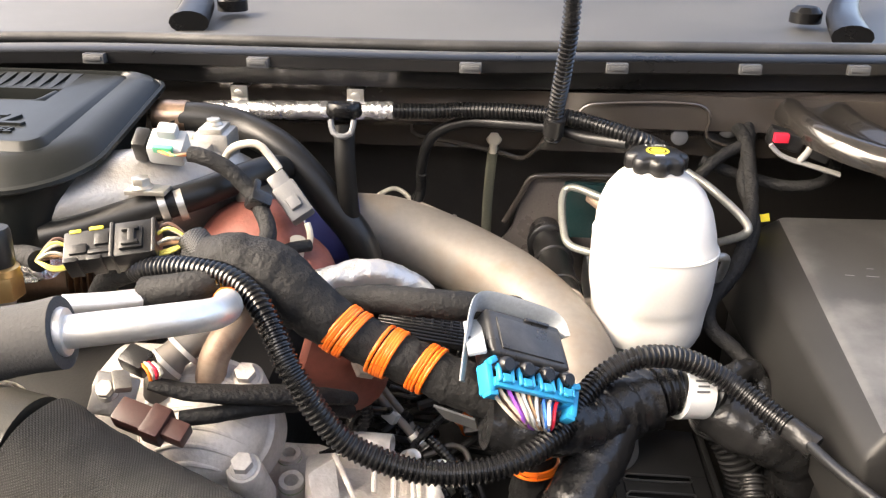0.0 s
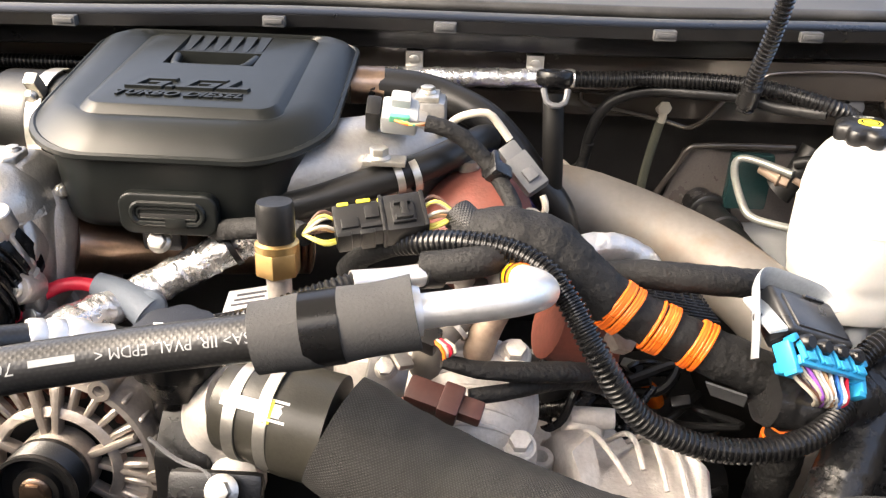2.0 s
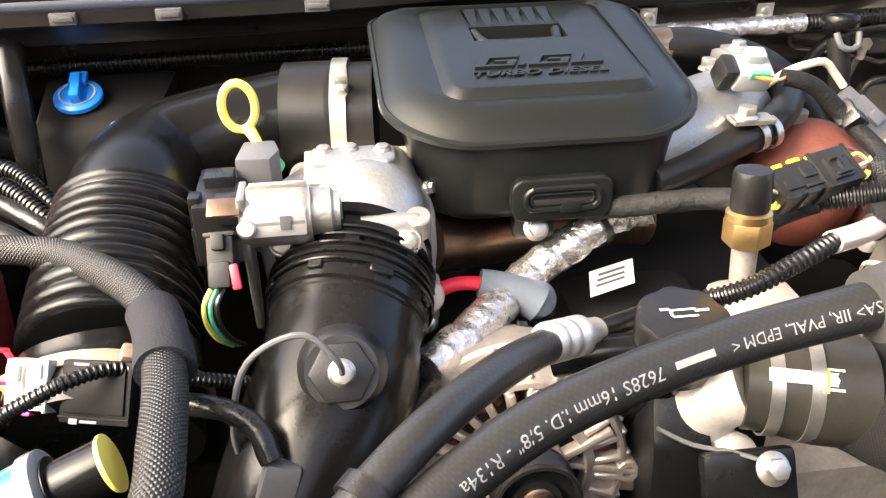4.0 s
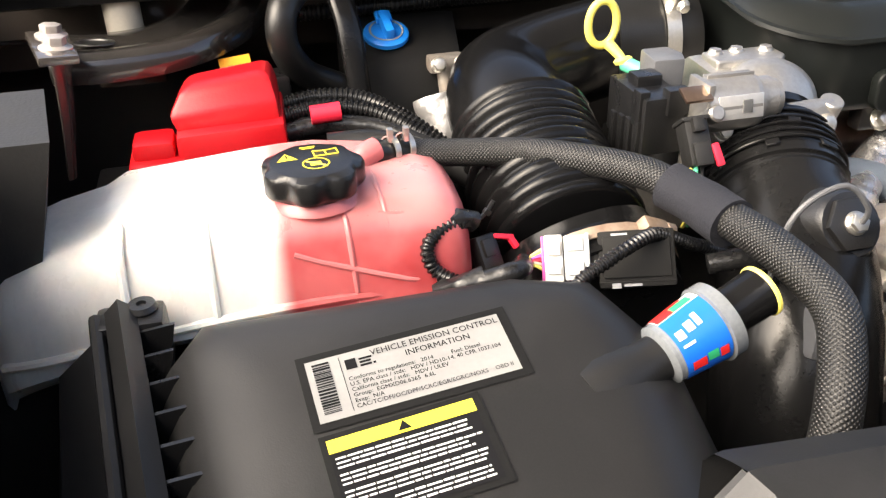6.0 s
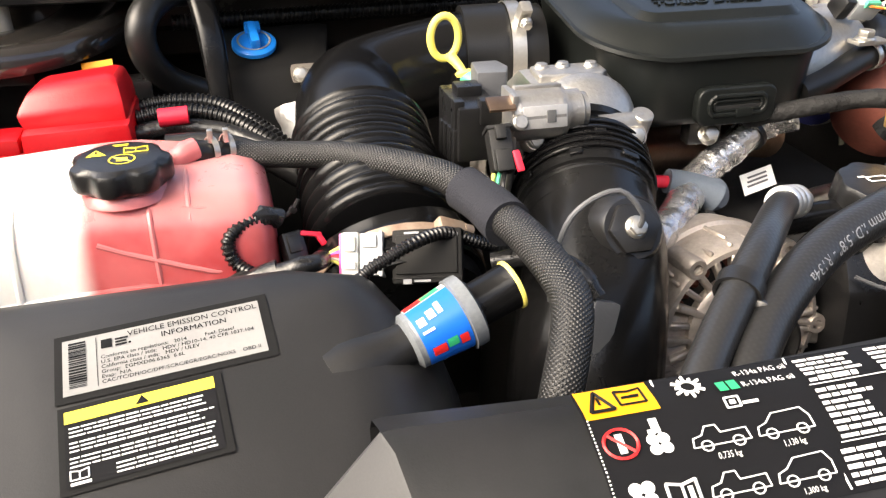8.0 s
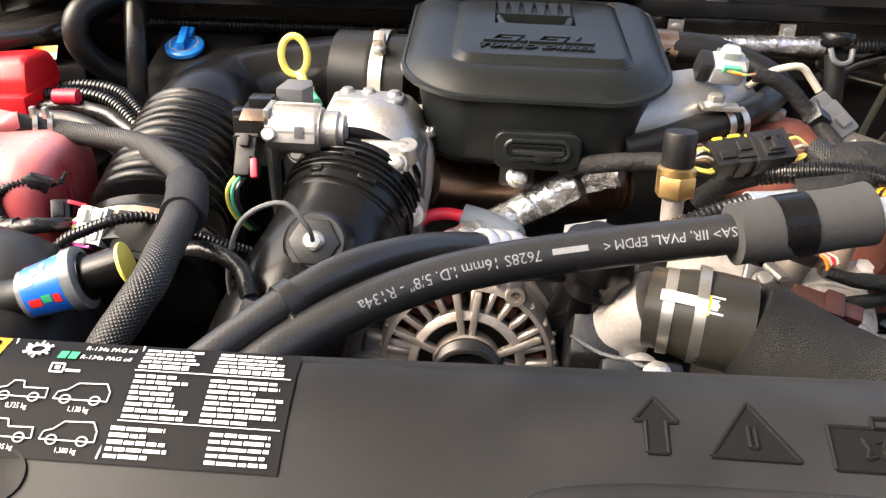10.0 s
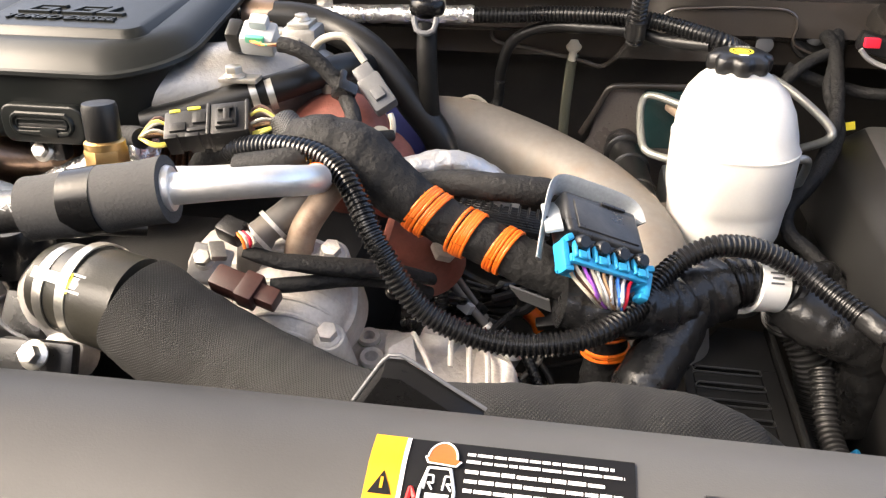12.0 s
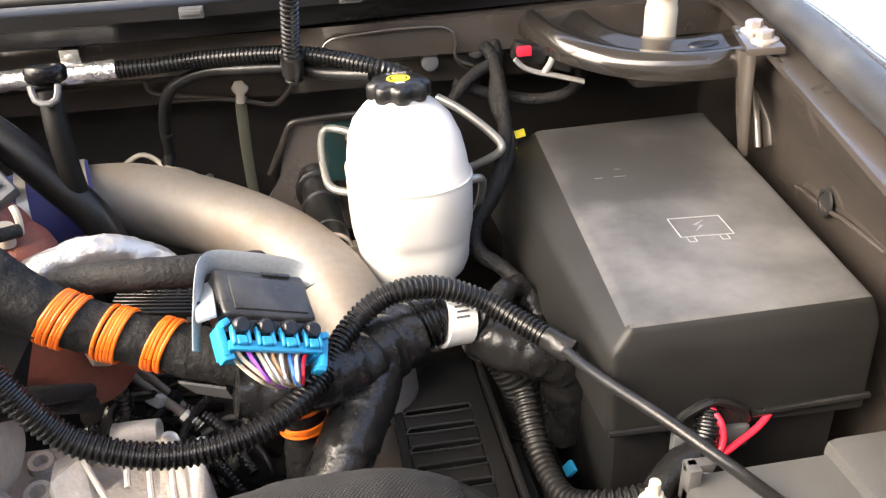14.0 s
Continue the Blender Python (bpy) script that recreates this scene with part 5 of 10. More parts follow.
bo = thing("silicone_boot", (-0.15, 0.79, 1.25), "dark blue silicone boot on the charge pipe", "hose")
bm = B()
tube(bm, [(-0.205, 0.775, 1.272), (-0.185, 0.785, 1.274), (-0.14, 0.797, 1.274)], 0.040, seg=28)
part("boot", bm, VIOLET, bo)
for x in (-0.195, -0.146):
    bm = B()
    clamp_band(bm, (x, 0.782 + (x + 0.19) * 0.25, 1.2735), (0.97, 0.22, 0), 0.0408, 0.009)
    part("clamp", bm, ZINC, bo)

cp_ = thing("charge_air_pipe", (0.0, 0.75, 1.2), "bare steel charge-air pipe with heat stains", "pipe")
bm = B()
tube(bm, [(-0.150, 0.797, 1.272), (-0.11, 0.80, 1.269), (-0.07, 0.795, 1.260), (-0.02, 0.772, 1.249), (0.03, 0.730, 1.238), (0.068, 0.675, 1.222), (0.088, 0.625, 1.195), (0.095, 0.59, 1.15), (0.095, 0.57, 1.08)], 0.0365, seg=32)
part("pipe", bm, STEEL, cp_)
bm = B()
tube(bm, [(-0.078, 0.828, 1.290), (-0.05, 0.815, 1.284), (0.0, 0.79, 1.272), (0.04, 0.758, 1.260)], 0.0016, seg=6)
part("seam", bm, STEEL, cp_)

ol = thing("oil_feed_line", (-0.06, 0.87, 1.24), "white sleeved oil line with steel fitting", "pipe")
bm = B()
tube(bm, [(-0.154, 0.915, 1.240), (-0.143, 0.918, 1.256), (-0.120, 0.92, 1.270), (-0.102, 0.915, 1.264), (-0.092, 0.905, 1.250)], 0.0028, seg=10)
part("white_lead", bm, CREAM, ol)
bm = B()
tube(bm, [(-0.10, 0.895, 1.258), (-0.075, 0.887, 1.258), (-0.050, 0.872, 1.250)], 0.006, seg=12)
hexhead(bm, face_to((-0.050, 0.872, 1.250), (0.7, -0.5, -0.3)), 0.016, 0.012)
part("steel_fitting", bm, ZINC, ol)
bm = B()
tube(bm, [(-0.048, 0.871, 1.249), (-0.01, 0.845, 1.234), (0.03, 0.81, 1.20)], 0.0075, seg=12)
part("hose", bm, RUBBER, ol)

fp_ = thing("foil_wrapped_pipe", (-0.1, 0.63, 1.27), "coolant pipe wrapped in crumpled silver foil", "pipe")
bm = B()
tube(bm, [(-0.155, 0.602, 1.297), (-0.128, 0.612, 1.307), (-0.095, 0.622, 1.3085), (-0.072, 0.630, 1.297), (-0.057, 0.640, 1.276), (-0.05, 0.65, 1.23)], 0.0125, seg=28, step=0.002, wave=lambda f, a, q: 0.0018 * noise.noise(q * 70) + 0.0009 * noise.noise(q * 180))
part("foil", bm, FOILMATT, fp_)

# ---- oil filler tube with its T-handled cap, at the back ----
of = thing("oil_filler", (-0.14, 0.745, 1.25), "black oil filler tube with ring-top cap", "filler tube")
bm = B()
tube(bm, [(-0.141, 0.748, 1.395), (-0.139, 0.735, 1.36), (-0.135, 0.735, 1.30), (-0.13, 0.76, 1.24)], 0.0095, seg=16)
part("tube", bm, EMBOSS, of)
bm = B()
lathe(bm, [(0.006, -0.004), (0.0145, 0.0), (0.0165, 0.003), (0.0165, 0.010), (0.015, 0.0125), (0.010, 0.0128), (0.009, 0.0118), (0.001, 0.0118)], pose(-0.141, 0.748, 1.404, -8), seg=32)
part("cap", bm, GLOSS, of)
bm = B()
tube(bm, [(-0.151, 0.736, 1.404), (-0.148, 0.730, 1.394), (-0.140, 0.728, 1.391), (-0.132, 0.730, 1.394), (-0.130, 0.736, 1.404)], 0.0028, seg=8)
part("handle", bm, GREYP, of)

# ---- pipe along the firewall with foil sleeve, then ribbed loom ----
fl = thing("firewall_harness", (-0.2, 0.87, 1.36), "foil-sleeved wiring harness along the firewall", "wire harness")
bm = B()
FH = [(-0.70, 0.868, 1.372), (-0.5, 0.868, 1.373), (-0.313, 0.862, 1.374), (-0.23, 0.862, 1.376), (-0.16, 0.862, 1.378), (-0.110, 0.861, 1.379)]
tube(bm, FH[2:], 0.0098, seg=16, step=0.003, wave=lambda f, a, q: 0.0012 * noise.noise(q * 90) + 0.0006 * noise.noise(q * 260))
part("foil_sleeve", bm, FOIL, fl)
bm = B()
tube(bm, [(-0.117, 0.861, 1.379), (-0.07, 0.862, 1.380), (-0.033, 0.860, 1.383), (0.02, 0.845, 1.387), (0.056, 0.833, 1.388), (0.09, 0.82, 1.385), (0.134, 0.80, 1.377), (0.165, 0.82, 1.36)], 0.0085, seg=16, ribs=0.0042, rib_depth=0.0014)
part("ribbed_loom", bm, LOOM, fl)
bm = B()
tube(bm, [(-0.90, 0.855, 1.372), (-0.7, 0.868, 1.372), (-0.5, 0.868, 1.373), (-0.33, 0.862, 1.374)], 0.0075, seg=14, ribs=0.0045, rib_depth=0.0014)
part("left_loom", bm, LOOM, fl)
for x in (-0.275, -0.151):
    bm = B()
    boxb(bm, (x - 0.009, 0.866, 1.376), (x + 0.009, 0.869, 1.40), 0.001)
    boxb(bm, (x - 0.009, 0.868, 1.397), (x + 0.009, 0.89, 1.40), 0.001)
    lathe(bm, [(0.004, 0), (0.0055, 0.001), (0.0055, 0.003), (0.003, 0.004)], face_to((x, 0.866, 1.391), (0, -1, 0)), seg=14)
    part("bracket", bm, ZINC, fl, "bright stamped clip")
bm = B()
tube(bm, [(-0.10, 0.90, 1.238), (-0.086, 0.905, 1.27), (-0.083, 0.893, 1.31), (-0.070, 0.880, 1.348), (-0.035, 0.868, 1.368), (0.01, 0.850, 1.373), (0.056, 0.836, 1.374), (0.085, 0.822, 1.37), (0.125, 0.80, 1.372)], 0.006, seg=12)
part("side_hose", bm, HOSE, fl)
bm = B()
tube(bm, [(-0.083, 0.893, 1.30), (-0.09, 0.91, 1.265), (-0.12, 0.93, 1.245), (-0.17, 0.93, 1.238)], 0.0055, seg=10)
part("lower_lead", bm, TAPE, fl)

hd = thing("hood_loom", (0.057, 0.82, 1.37), "ribbed black loom rising to the hood", "wire loom")
bm = B()
tube(bm, [(0.0545, 0.822, 1.366), (0.0555, 0.815, 1.40), (0.059, 0.80, 1.444), (0.0615, 0.79, 1.50), (0.06, 0.80, 1.60), (0.05, 0.92, 1.72), (0.04, 1.0, 1.76)], 0.0085, seg=16, ribs=0.0046, rib_depth=0.0015)
part("loom", bm, LOOM, hd)
bm = B()
tube(bm, [(0.0545, 0.822, 1.372), (0.0553, 0.817, 1.39)], 0.0105, seg=14, wave=lambda f, a, q: 0.0008 * noise.noise(q * 150))
part("tape_wrap", bm, VINYL, hd)

# ---- twisted line and braided earth strap on the firewall ----
es = thing("earth_strap", (-0.006, 0.93, 1.18), "flat olive braided earth strap bolted to the firewall", "earth strap")
bm = B()
tube(bm, [(-0.004, 0.908, 1.328), (-0.006, 0.915, 1.31), (-0.009, 0.935, 1.25), (-0.009, 0.945, 1.19), (-0.006, 0.93, 1.13)], 0.0062, seg=12, flat=0.3)
part("braid", bm, OLIVE, es)
bm = B()
hexhead(bm, face_to((-0.004, 0.912, 1.338), (0, -0.95, 0.2)), 0.013, 0.010, 0.009)
tube(bm, [(-0.004, 0.907, 1.335), (-0.005, 0.908, 1.322)], 0.0045, seg=10)
part("lug", bm, CREAM, es)

sm = thing("firewall_seam", (0.0, 0.93, 1.31), "folded sheet-metal seam on the firewall", "seam")
bm = B()
tube(bm, [(-0.095, 0.905, 1.362), (-0.092, 0.906, 1.341), (-0.05, 0.908, 1.333), (0.0, 0.912, 1.322), (0.027, 0.914, 1.315), (0.042, 0.908, 1.327), (0.058, 0.902, 1.352), (0.066, 0.898, 1.362)], 0.0028, seg=8)
part("edge", bm, PAINT, sm)

# ---- black connector and wires in front of the cover ----
cn = thing("harness_connector", (-0.275, 0.54, 1.34), "black multi-pin connector with yellow wires", "connector")
m = face_to((-0.275, 0.541, 1.360), (0.05, -0.5, 0.85), (1, 0.17, 0.22))
bm = B()
box(bm, (0.040, 0.026, 0.018), m @ pose(-0.010, 0, 0), 0.002)
box(bm, (0.030, 0.030, 0.022), m @ pose(0.019, 0, 0), 0.003)
part("housing", bm, BLACK, cn)
bm = B()
box(bm, (0.016, 0.018, 0.004), m @ pose(0.018, -0.002, 0.0125), 0.001)
box(bm, (0.012, 0.003, 0.006), m @ pose(0.018, 0.004, 0.0145), 0.001)
box(bm, (0.012, 0.003, 0.006), m @ pose(0.018, -0.008, 0.0145), 0.001)
box(bm, (0.005, 0.012, 0.004), m @ pose(0.019, -0.002, 0.0155), 0.001)
part("latch", bm, BLACK, cn)
for dx, w, dy in ((0.004, 0.003, 0.0), (0.033, 0.003, 0.0), (-0.024, 0.010, -0.0125), (-0.008, 0.010, -0.0125)):
    bm = B()
    box(bm, (w, 0.030 if dy == 0 else 0.004, 0.023 if dy == 0 else 0.020), m @ pose(dx, dy, 0.0005), 0.001)
    part("rib", bm, BLACK, cn)
for k in range(3):
    bm = B()
    box(bm, (0.010 - 0.002 * (k == 0), 0.003, 0.0025), m @ pose(-0.022 + 0.0145 * k, 0.0125 + 0.001 * (k % 2), 0.0085), 0.0008)
    part("yellow_lock", bm, YELLOWINK, cn)
for dx, dy, w, h in ((-0.019, -0.004, 0.012, 0.008), (-0.003, 0.003, 0.010, 0.010), (-0.004, -0.008, 0.016, 0.003)):
    bm = B()
    box(bm, (w, h, 0.003), m @ pose(dx, dy, 0.0095), 0.0008)
    part("raised_panel", bm, BLACK, cn)
random.seed(4)
for k in range(8):
    mt = (YELLOW, YELLOW, CREAM, TANWIRE, TERRACOTTA, YELLOW, CREAM, TERRACOTTA)[k]
    bm = B()
    o = Vector((0, -0.010 + 0.0028 * k, random.uniform(-0.004, 0.004)))
    tube(bm, [m @ (Vector((-0.028, 0, 0)) + o), m @ (Vector((-0.038, random.uniform(-0.004, 0.004), 0.004)) + o), m @ Vector((-0.052, 0.0, -0.002))], 0.0013, seg=6, step=0.004)
    part("wire", bm, mt, cn)
    bm = B()
    tube(bm, [m @ (Vector((0.032, 0, 0)) + o), m @ (Vector((0.044, random.uniform(-0.003, 0.003), 0.004)) + o), m @ Vector((0.060, 0.002 - 0.001 * k, -0.004))], 0.0013, seg=6, step=0.004)
    part("wire", bm, mt, cn)
bm = B()
tube(bm, [m @ Vector((-0.050, 0, -0.003)), (-0.345, 0.550, 1.347), (-0.38, 0.565, 1.338), (-0.41, 0.60, 1.318)], 0.0080, seg=16, wave=lambda f, a, q: 0.001 * noise.noise(q * 130))
part("taped_lead", bm, TAPE, cn)
bm = B()
tube(bm, [m @ Vector((0.058, 0, -0.004)), (-0.195, 0.535, 1.352), (-0.165, 0.530, 1.35)], 0.0125, seg=16)
part("braided_lead", bm, BRAID, cn)

# ---- brass sensor ----
bs = thing("brass_sensor", (-0.335, 0.497, 1.32), "brass pressure sensor with black rubber cap", "sensor")
m = face_to((-0.3355, 0.498, 1.335), (-0.02, 0.1, 1))
bm = B()
lathe(bm, [(0.008, -0.022), (0.0085, 0.002), (0.0125, 0.005), (0.0125, 0.008)], m, seg=20)
part("stem", bm, CASTDULL, bs)
bm = B()
prism(bm, [(0.0155 * math.cos(radians(60 * k + 30)), 0.0155 * math.sin(radians(60 * k + 30))) for k in range(6)], 0.005, 0.022, m, 0.0015)
lathe(bm, [(0.0145, 0.022), (0.0145, 0.027), (0.011, 0.029)], m, seg=24)
part("hex_body", bm, BRASS, bs)
bm = B()
lathe(bm, [(0.0115, 0.027), (0.0125, 0.030), (0.0125, 0.052), (0.0115, 0.055), (0.003, 0.0555)], m, seg=24)
part("rubber_cap", bm, RUBBER, bs)

# ---- pipes and sleeves under the cover ----
cpt = thing("coolant_crossover_pipe", (-0.45, 0.65, 1.25), "bronze-tinted steel crossover pipe", "pipe")
bm = B()
tube(bm, [(-0.535, 0.615, 1.292), (-0.49, 0.645, 1.278), (-0.43, 0.68, 1.262), (-0.36, 0.71, 1.25)], 0.0255, seg=28)
part("pipe", bm, COPPER, cpt)
bm = B()
for k in range(5):
    lathe(bm, [(0.023, -0.002), (0.026, 0.0), (0.023, 0.002)], face_to((-0.372 - 0.0 + 0.006 * k, 0.655, 1.285 - 0.001 * k), (1, 0.3, -0.1)), seg=20)
part("flex_section", bm, COPPER, cpt)
bolt("mounting_bolt", (-0.452, 0.590, 1.311), (0.0, -0.8, 0.5), 0.012, 0.009, ZINC, cpt, washer=0.0095, shank=0.02)
bm = B()
boxb(bm, (-0.468, 0.594, 1.30), (-0.436, 0.61, 1.335), 0.004)
part("bracket", bm, BLACK, cpt)

fs = thing("foil_sleeved_cable", (-0.42, 0.59, 1.27), "cable in wrinkled silver heat sleeve", "wire harness")
bm = B()
tube(bm, [(-0.545, 0.50, 1.258), (-0.505, 0.535, 1.266), (-0.465, 0.578, 1.272), (-0.44, 0.592, 1.282), (-0.41, 0.602, 1.297), (-0.388, 0.608, 1.308), (-0.36, 0.60, 1.318)], 0.0138, seg=26, step=0.0022, wave=lambda f, a, q: 0.0013 * noise.noise(q * 80) + 0.0006 * noise.noise(q * 220) + 0.0016 * ((f * 11 + a / (2 * math.pi)) % 1.0))
part("foil", bm, FOIL, fs)
bm = B()
tube(bm, [(-0.402, 0.603, 1.301), (-0.398, 0.605, 1.303)], 0.0165, seg=18)
part("tie", bm, BLACK, fs)

rb = thing("alternator_cable", (-0.50, 0.565, 1.26), "red power cable with blue-grey rubber boot", "cable")
bm = B()
tube(bm, [(-0.56, 0.53, 1.262), (-0.535, 0.560, 1.277), (-0.515, 0.568, 1.282), (-0.49, 0.568, 1.279)], 0.0055, seg=12)
part("red_cable", bm, REDWIRE, rb)
bm = B()
tube(bm, [(-0.62, 0.47, 1.235), (-0.59, 0.50, 1.245), (-0.555, 0.534, 1.264)], 0.007, seg=12, ribs=0.004, rib_depth=0.001)
part("loom", bm, LOOM, rb)
bm = B()
tube(bm, [(-0.498, 0.569, 1.281), (-0.482, 0.566, 1.277), (-0.466, 0.562, 1.271), (-0.455, 0.558, 1.265)], lambda f: 0.0105 + 0.004 * f, seg=16)
lathe(bm, [(0.0145, -0.012), (0.0145, 0.0), (0.013, 0.006), (0.007, 0.010), (0.001, 0.011)], face_to((-0.456, 0.560, 1.268), (0.3, -0.75, 0.5)), seg=20)
part("boot", bm, BOOT, rb)

oc = thing("oil_fill_cap", (-0.386, 0.50, 1.26), "black oil filler cap with printed oil can on its neck", "cap")
bm = B()
m = pose(-0.393, 0.452, 1.311, 8)
lathe(bm, [(0.024, -0.03), (0.026, -0.016), (-0.0295, -0.012), (-0.0295, 0.006), (-0.028, 0.0095), (0.02, 0.0105), (0.001, 0.0105)], m, seg=56, lobes=8, depth=0.002)
part("cap", bm, BLACK, oc)
bm = B()
tube(bm, [(-0.393, 0.452, 1.30), (-0.40, 0.47, 1.26), (-0.41, 0.50, 1.20)], 0.021, seg=20)
tube(bm, [(-0.415, 0.455, 1.295), (-0.44, 0.458, 1.293), (-0.47, 0.465, 1.285)], 0.011, seg=16)
part("filler_neck", bm, GLOSS, oc)
bm = B()
pl = flatplace(m @ Vector((-0.014, -0.002, 0.0110)), m.to_3x3() @ Vector((1, 0, 0)), m.to_3x3() @ Vector((0, 1, 0)))
patch(bm, pl, 0.006, 0.000, 0.022, 0.0015)
patch(bm, pl, 0.006, 0.006, 0.022, 0.0075)
patch(bm, pl, 0.005, 0.0015, 0.007, 0.006)
patch(bm, pl, 0.021, 0.004, 0.030, 0.006)
patch(bm, pl, 0.000, 0.007, 0.006, 0.009)
part("oil_can_print", bm, WHITEINK, oc)

tg = thing("paper_tag", (-0.385, 0.603, 1.25), "white printed paper tag on the wiring", "label")
bm = B()
pl = flatplace((-0.407, 0.583, 1.250), (1, 0.25, 0.1), (0.1, 0.7, 0.5))
patch(bm, pl, 0, 0, 0.040, 0.020, 0, 3, 2, 0.008)
patch(bm, pl, 0.0, 0.0, 0.040, 0.020, -0.0004, 3, 2, 0.008)
tag = part("tag", bm, WHITEINK, tg)
for k in range(3):
    bm = B()
    patch(bm, pl, 0.008 + 0.003 * k, 0.006 + 0.004 * k, 0.034 + 0.002 * k, 0.008 + 0.004 * k, 0.0004)
    part("print_bar", bm, GREYP, tag)

vp = thing("vapour_pipe", (-0.25, 0.50, 1.32), "small aluminium pipe with rubber collar", "pipe")
bm = B()
tube(bm, [(-0.285, 0.484, 1.344), (-0.26, 0.496, 1.341), (-0.233, 0.511, 1.338), (-0.215, 0.53, 1.328), (-0.21, 0.55, 1.30)], 0.0078, seg=16)
part("pipe", bm, ALU, vp)
bm = B()
tube(bm, [(-0.241, 0.5065, 1.3395), (-0.229, 0.514, 1.3365)], 0.0098, seg=16)
part("collar", bm, BLACK, vp)
bm = B()
tube(bm, [(-0.283, 0.485, 1.344), (-0.31, 0.475, 1.338), (-0.35, 0.47, 1.322), (-0.39, 0.49, 1.30)], 0.0068, seg=14, ribs=0.0042, rib_depth=0.0012)
part("loom", bm, LOOM, vp)

# ---- cast throttle housing with its electric motor ----
tv = thing("throttle_housing", (-0.6, 0.58, 1.28), "cast aluminium throttle housing with bolted flanges", "throttle body")
bm = B()
loft(bm, [[(-0.640, 0.616, 1.215), (-0.540, 0.622, 1.215), (-0.532, 0.69, 1.215), (-0.64, 0.69, 1.215)], [(-0.640, 0.612, 1.27), (-0.535, 0.622, 1.27), (-0.527, 0.69, 1.27), (-0.64, 0.69, 1.27)], [(-0.640, 0.615, 1.315), (-0.533, 0.628, 1.32), (-0.525, 0.69, 1.32), (-0.64, 0.69, 1.315)], [(-0.635, 0.63, 1.335), (-0.545, 0.640, 1.345), (-0.535, 0.69, 1.345), (-0.63, 0.69, 1.335)]])
bmesh.ops.recalc_face_normals(bm, faces=bm.faces)
bmesh.ops.bevel(bm, geom=bm.edges[:], offset=0.008, segments=3, profile=0.6, affect="EDGES")
part("adapter_casting", bm, THCAST, tv, smooth=50)
for x, z in ((-0.552, 1.305), (-0.572, 1.262), (-0.548, 1.238)):
    bm = B()
    lathe(bm, [(0.015, -0.02), (0.0115, 0.0), (0.0105, 0.002)], face_to((x, 0.613, z), (0.05, -0.95, 0.25)), seg=20)
    lug = part("boss", bm, THCAST, tv)
    bolt("bolt", (x, 0.612, z), (0.05, -0.95, 0.25), 0.013, 0.008, THCAST, lug, washer=0.0095)
bm = B()
tube(bm, [(-0.61, 0.611, 1.33), (-0.575, 0.612, 1.29), (-0.545, 0.618, 1.25)], 0.004, seg=10)
part("rib", bm, THCAST, tv)
FRONT = Matrix(((1, 0, 0, 0), (0, 0, -1, 0), (0, 1, 0, 0), (0, 0, 0, 1)))
bm = B()
prism(bm, [(-0.640, 0.560), (-0.544, 0.556), (-0.532, 0.575), (-0.532, 0.645), (-0.548, 0.662), (-0.626, 0.662), (-0.640, 0.640)], 1.27, 1.342, None, 0.006, 3)
loft(bm, [[(-0.622, 0.560, 1.336), (-0.542, 0.556, 1.336), (-0.531, 0.578, 1.336), (-0.533, 0.640, 1.336), (-0.546, 0.656, 1.336), (-0.622, 0.656, 1.336)],
          [(-0.620, 0.574, 1.352), (-0.552, 0.570, 1.350), (-0.538, 0.586, 1.350), (-0.539, 0.636, 1.352), (-0.548, 0.648, 1.352), (-0.620, 0.648, 1.352)],
          [(-0.618, 0.574, 1.3675), (-0.560, 0.568, 1.367), (-0.549, 0.578, 1.367), (-0.547, 0.614, 1.3705), (-0.551, 0.622, 1.3708), (-0.618, 0.622, 1.3708)],
          [(-0.615, 0.578, 1.3692), (-0.562, 0.573, 1.3690), (-0.553, 0.580, 1.3692), (-0.550, 0.611, 1.3725), (-0.554, 0.618, 1.3728), (-0.614, 0.618, 1.3728)]])
part("body", bm, CAST, tv, smooth=32)
bm = B()
prism(bm, [(-0.613, 0.588), (-0.560, 0.584), (-0.554, 0.590), (-0.553, 0.608), (-0.557, 0.614), (-0.612, 0.614)], 1.3690, 1.3765, None, 0.0022, 3)
part("top_plate", bm, CAST, tv)
# bore seen as an arch below the top
bm = B()
lathe(bm, [(0.046, -0.02), (0.046, 0.014), (0.0445, 0.018), (0.041, 0.0205), (0.040, 0.0195), (0.0385, 0.0125), (0.02, 0.012)], face_to((-0.579, 0.573, 1.312), (0.0, -0.93, 0.37)), seg=56)
part("bore", bm, CAST, tv)
bm = B()
AR = face_to((-0.579, 0.5535, 1.3195), (0.0, -0.93, 0.37))
tube(bm, [AR @ Vector((0.0335 * math.cos(radians(a)), 0.0335 * math.sin(radians(a)), 0.0)) for a in range(20, 166, 8)], 0.0018, seg=8, step=0.003)
part("arched_rib", bm, CAST, tv)
bm = B()
BG = face_to((-0.577, 0.574, 1.3440), (0.0, -0.80, 0.60))
lathe(bm, [(0.0445, -0.03), (0.0440, -0.006), (0.0415, 0.006), (0.036, 0.0155), (0.026, 0.0225), (0.012, 0.0262), (0.001, 0.0268)], BG @ Matrix.Diagonal((0.98, 0.86, 1, 1)), seg=48)
part("bulge", bm, CAST, tv, smooth=60)
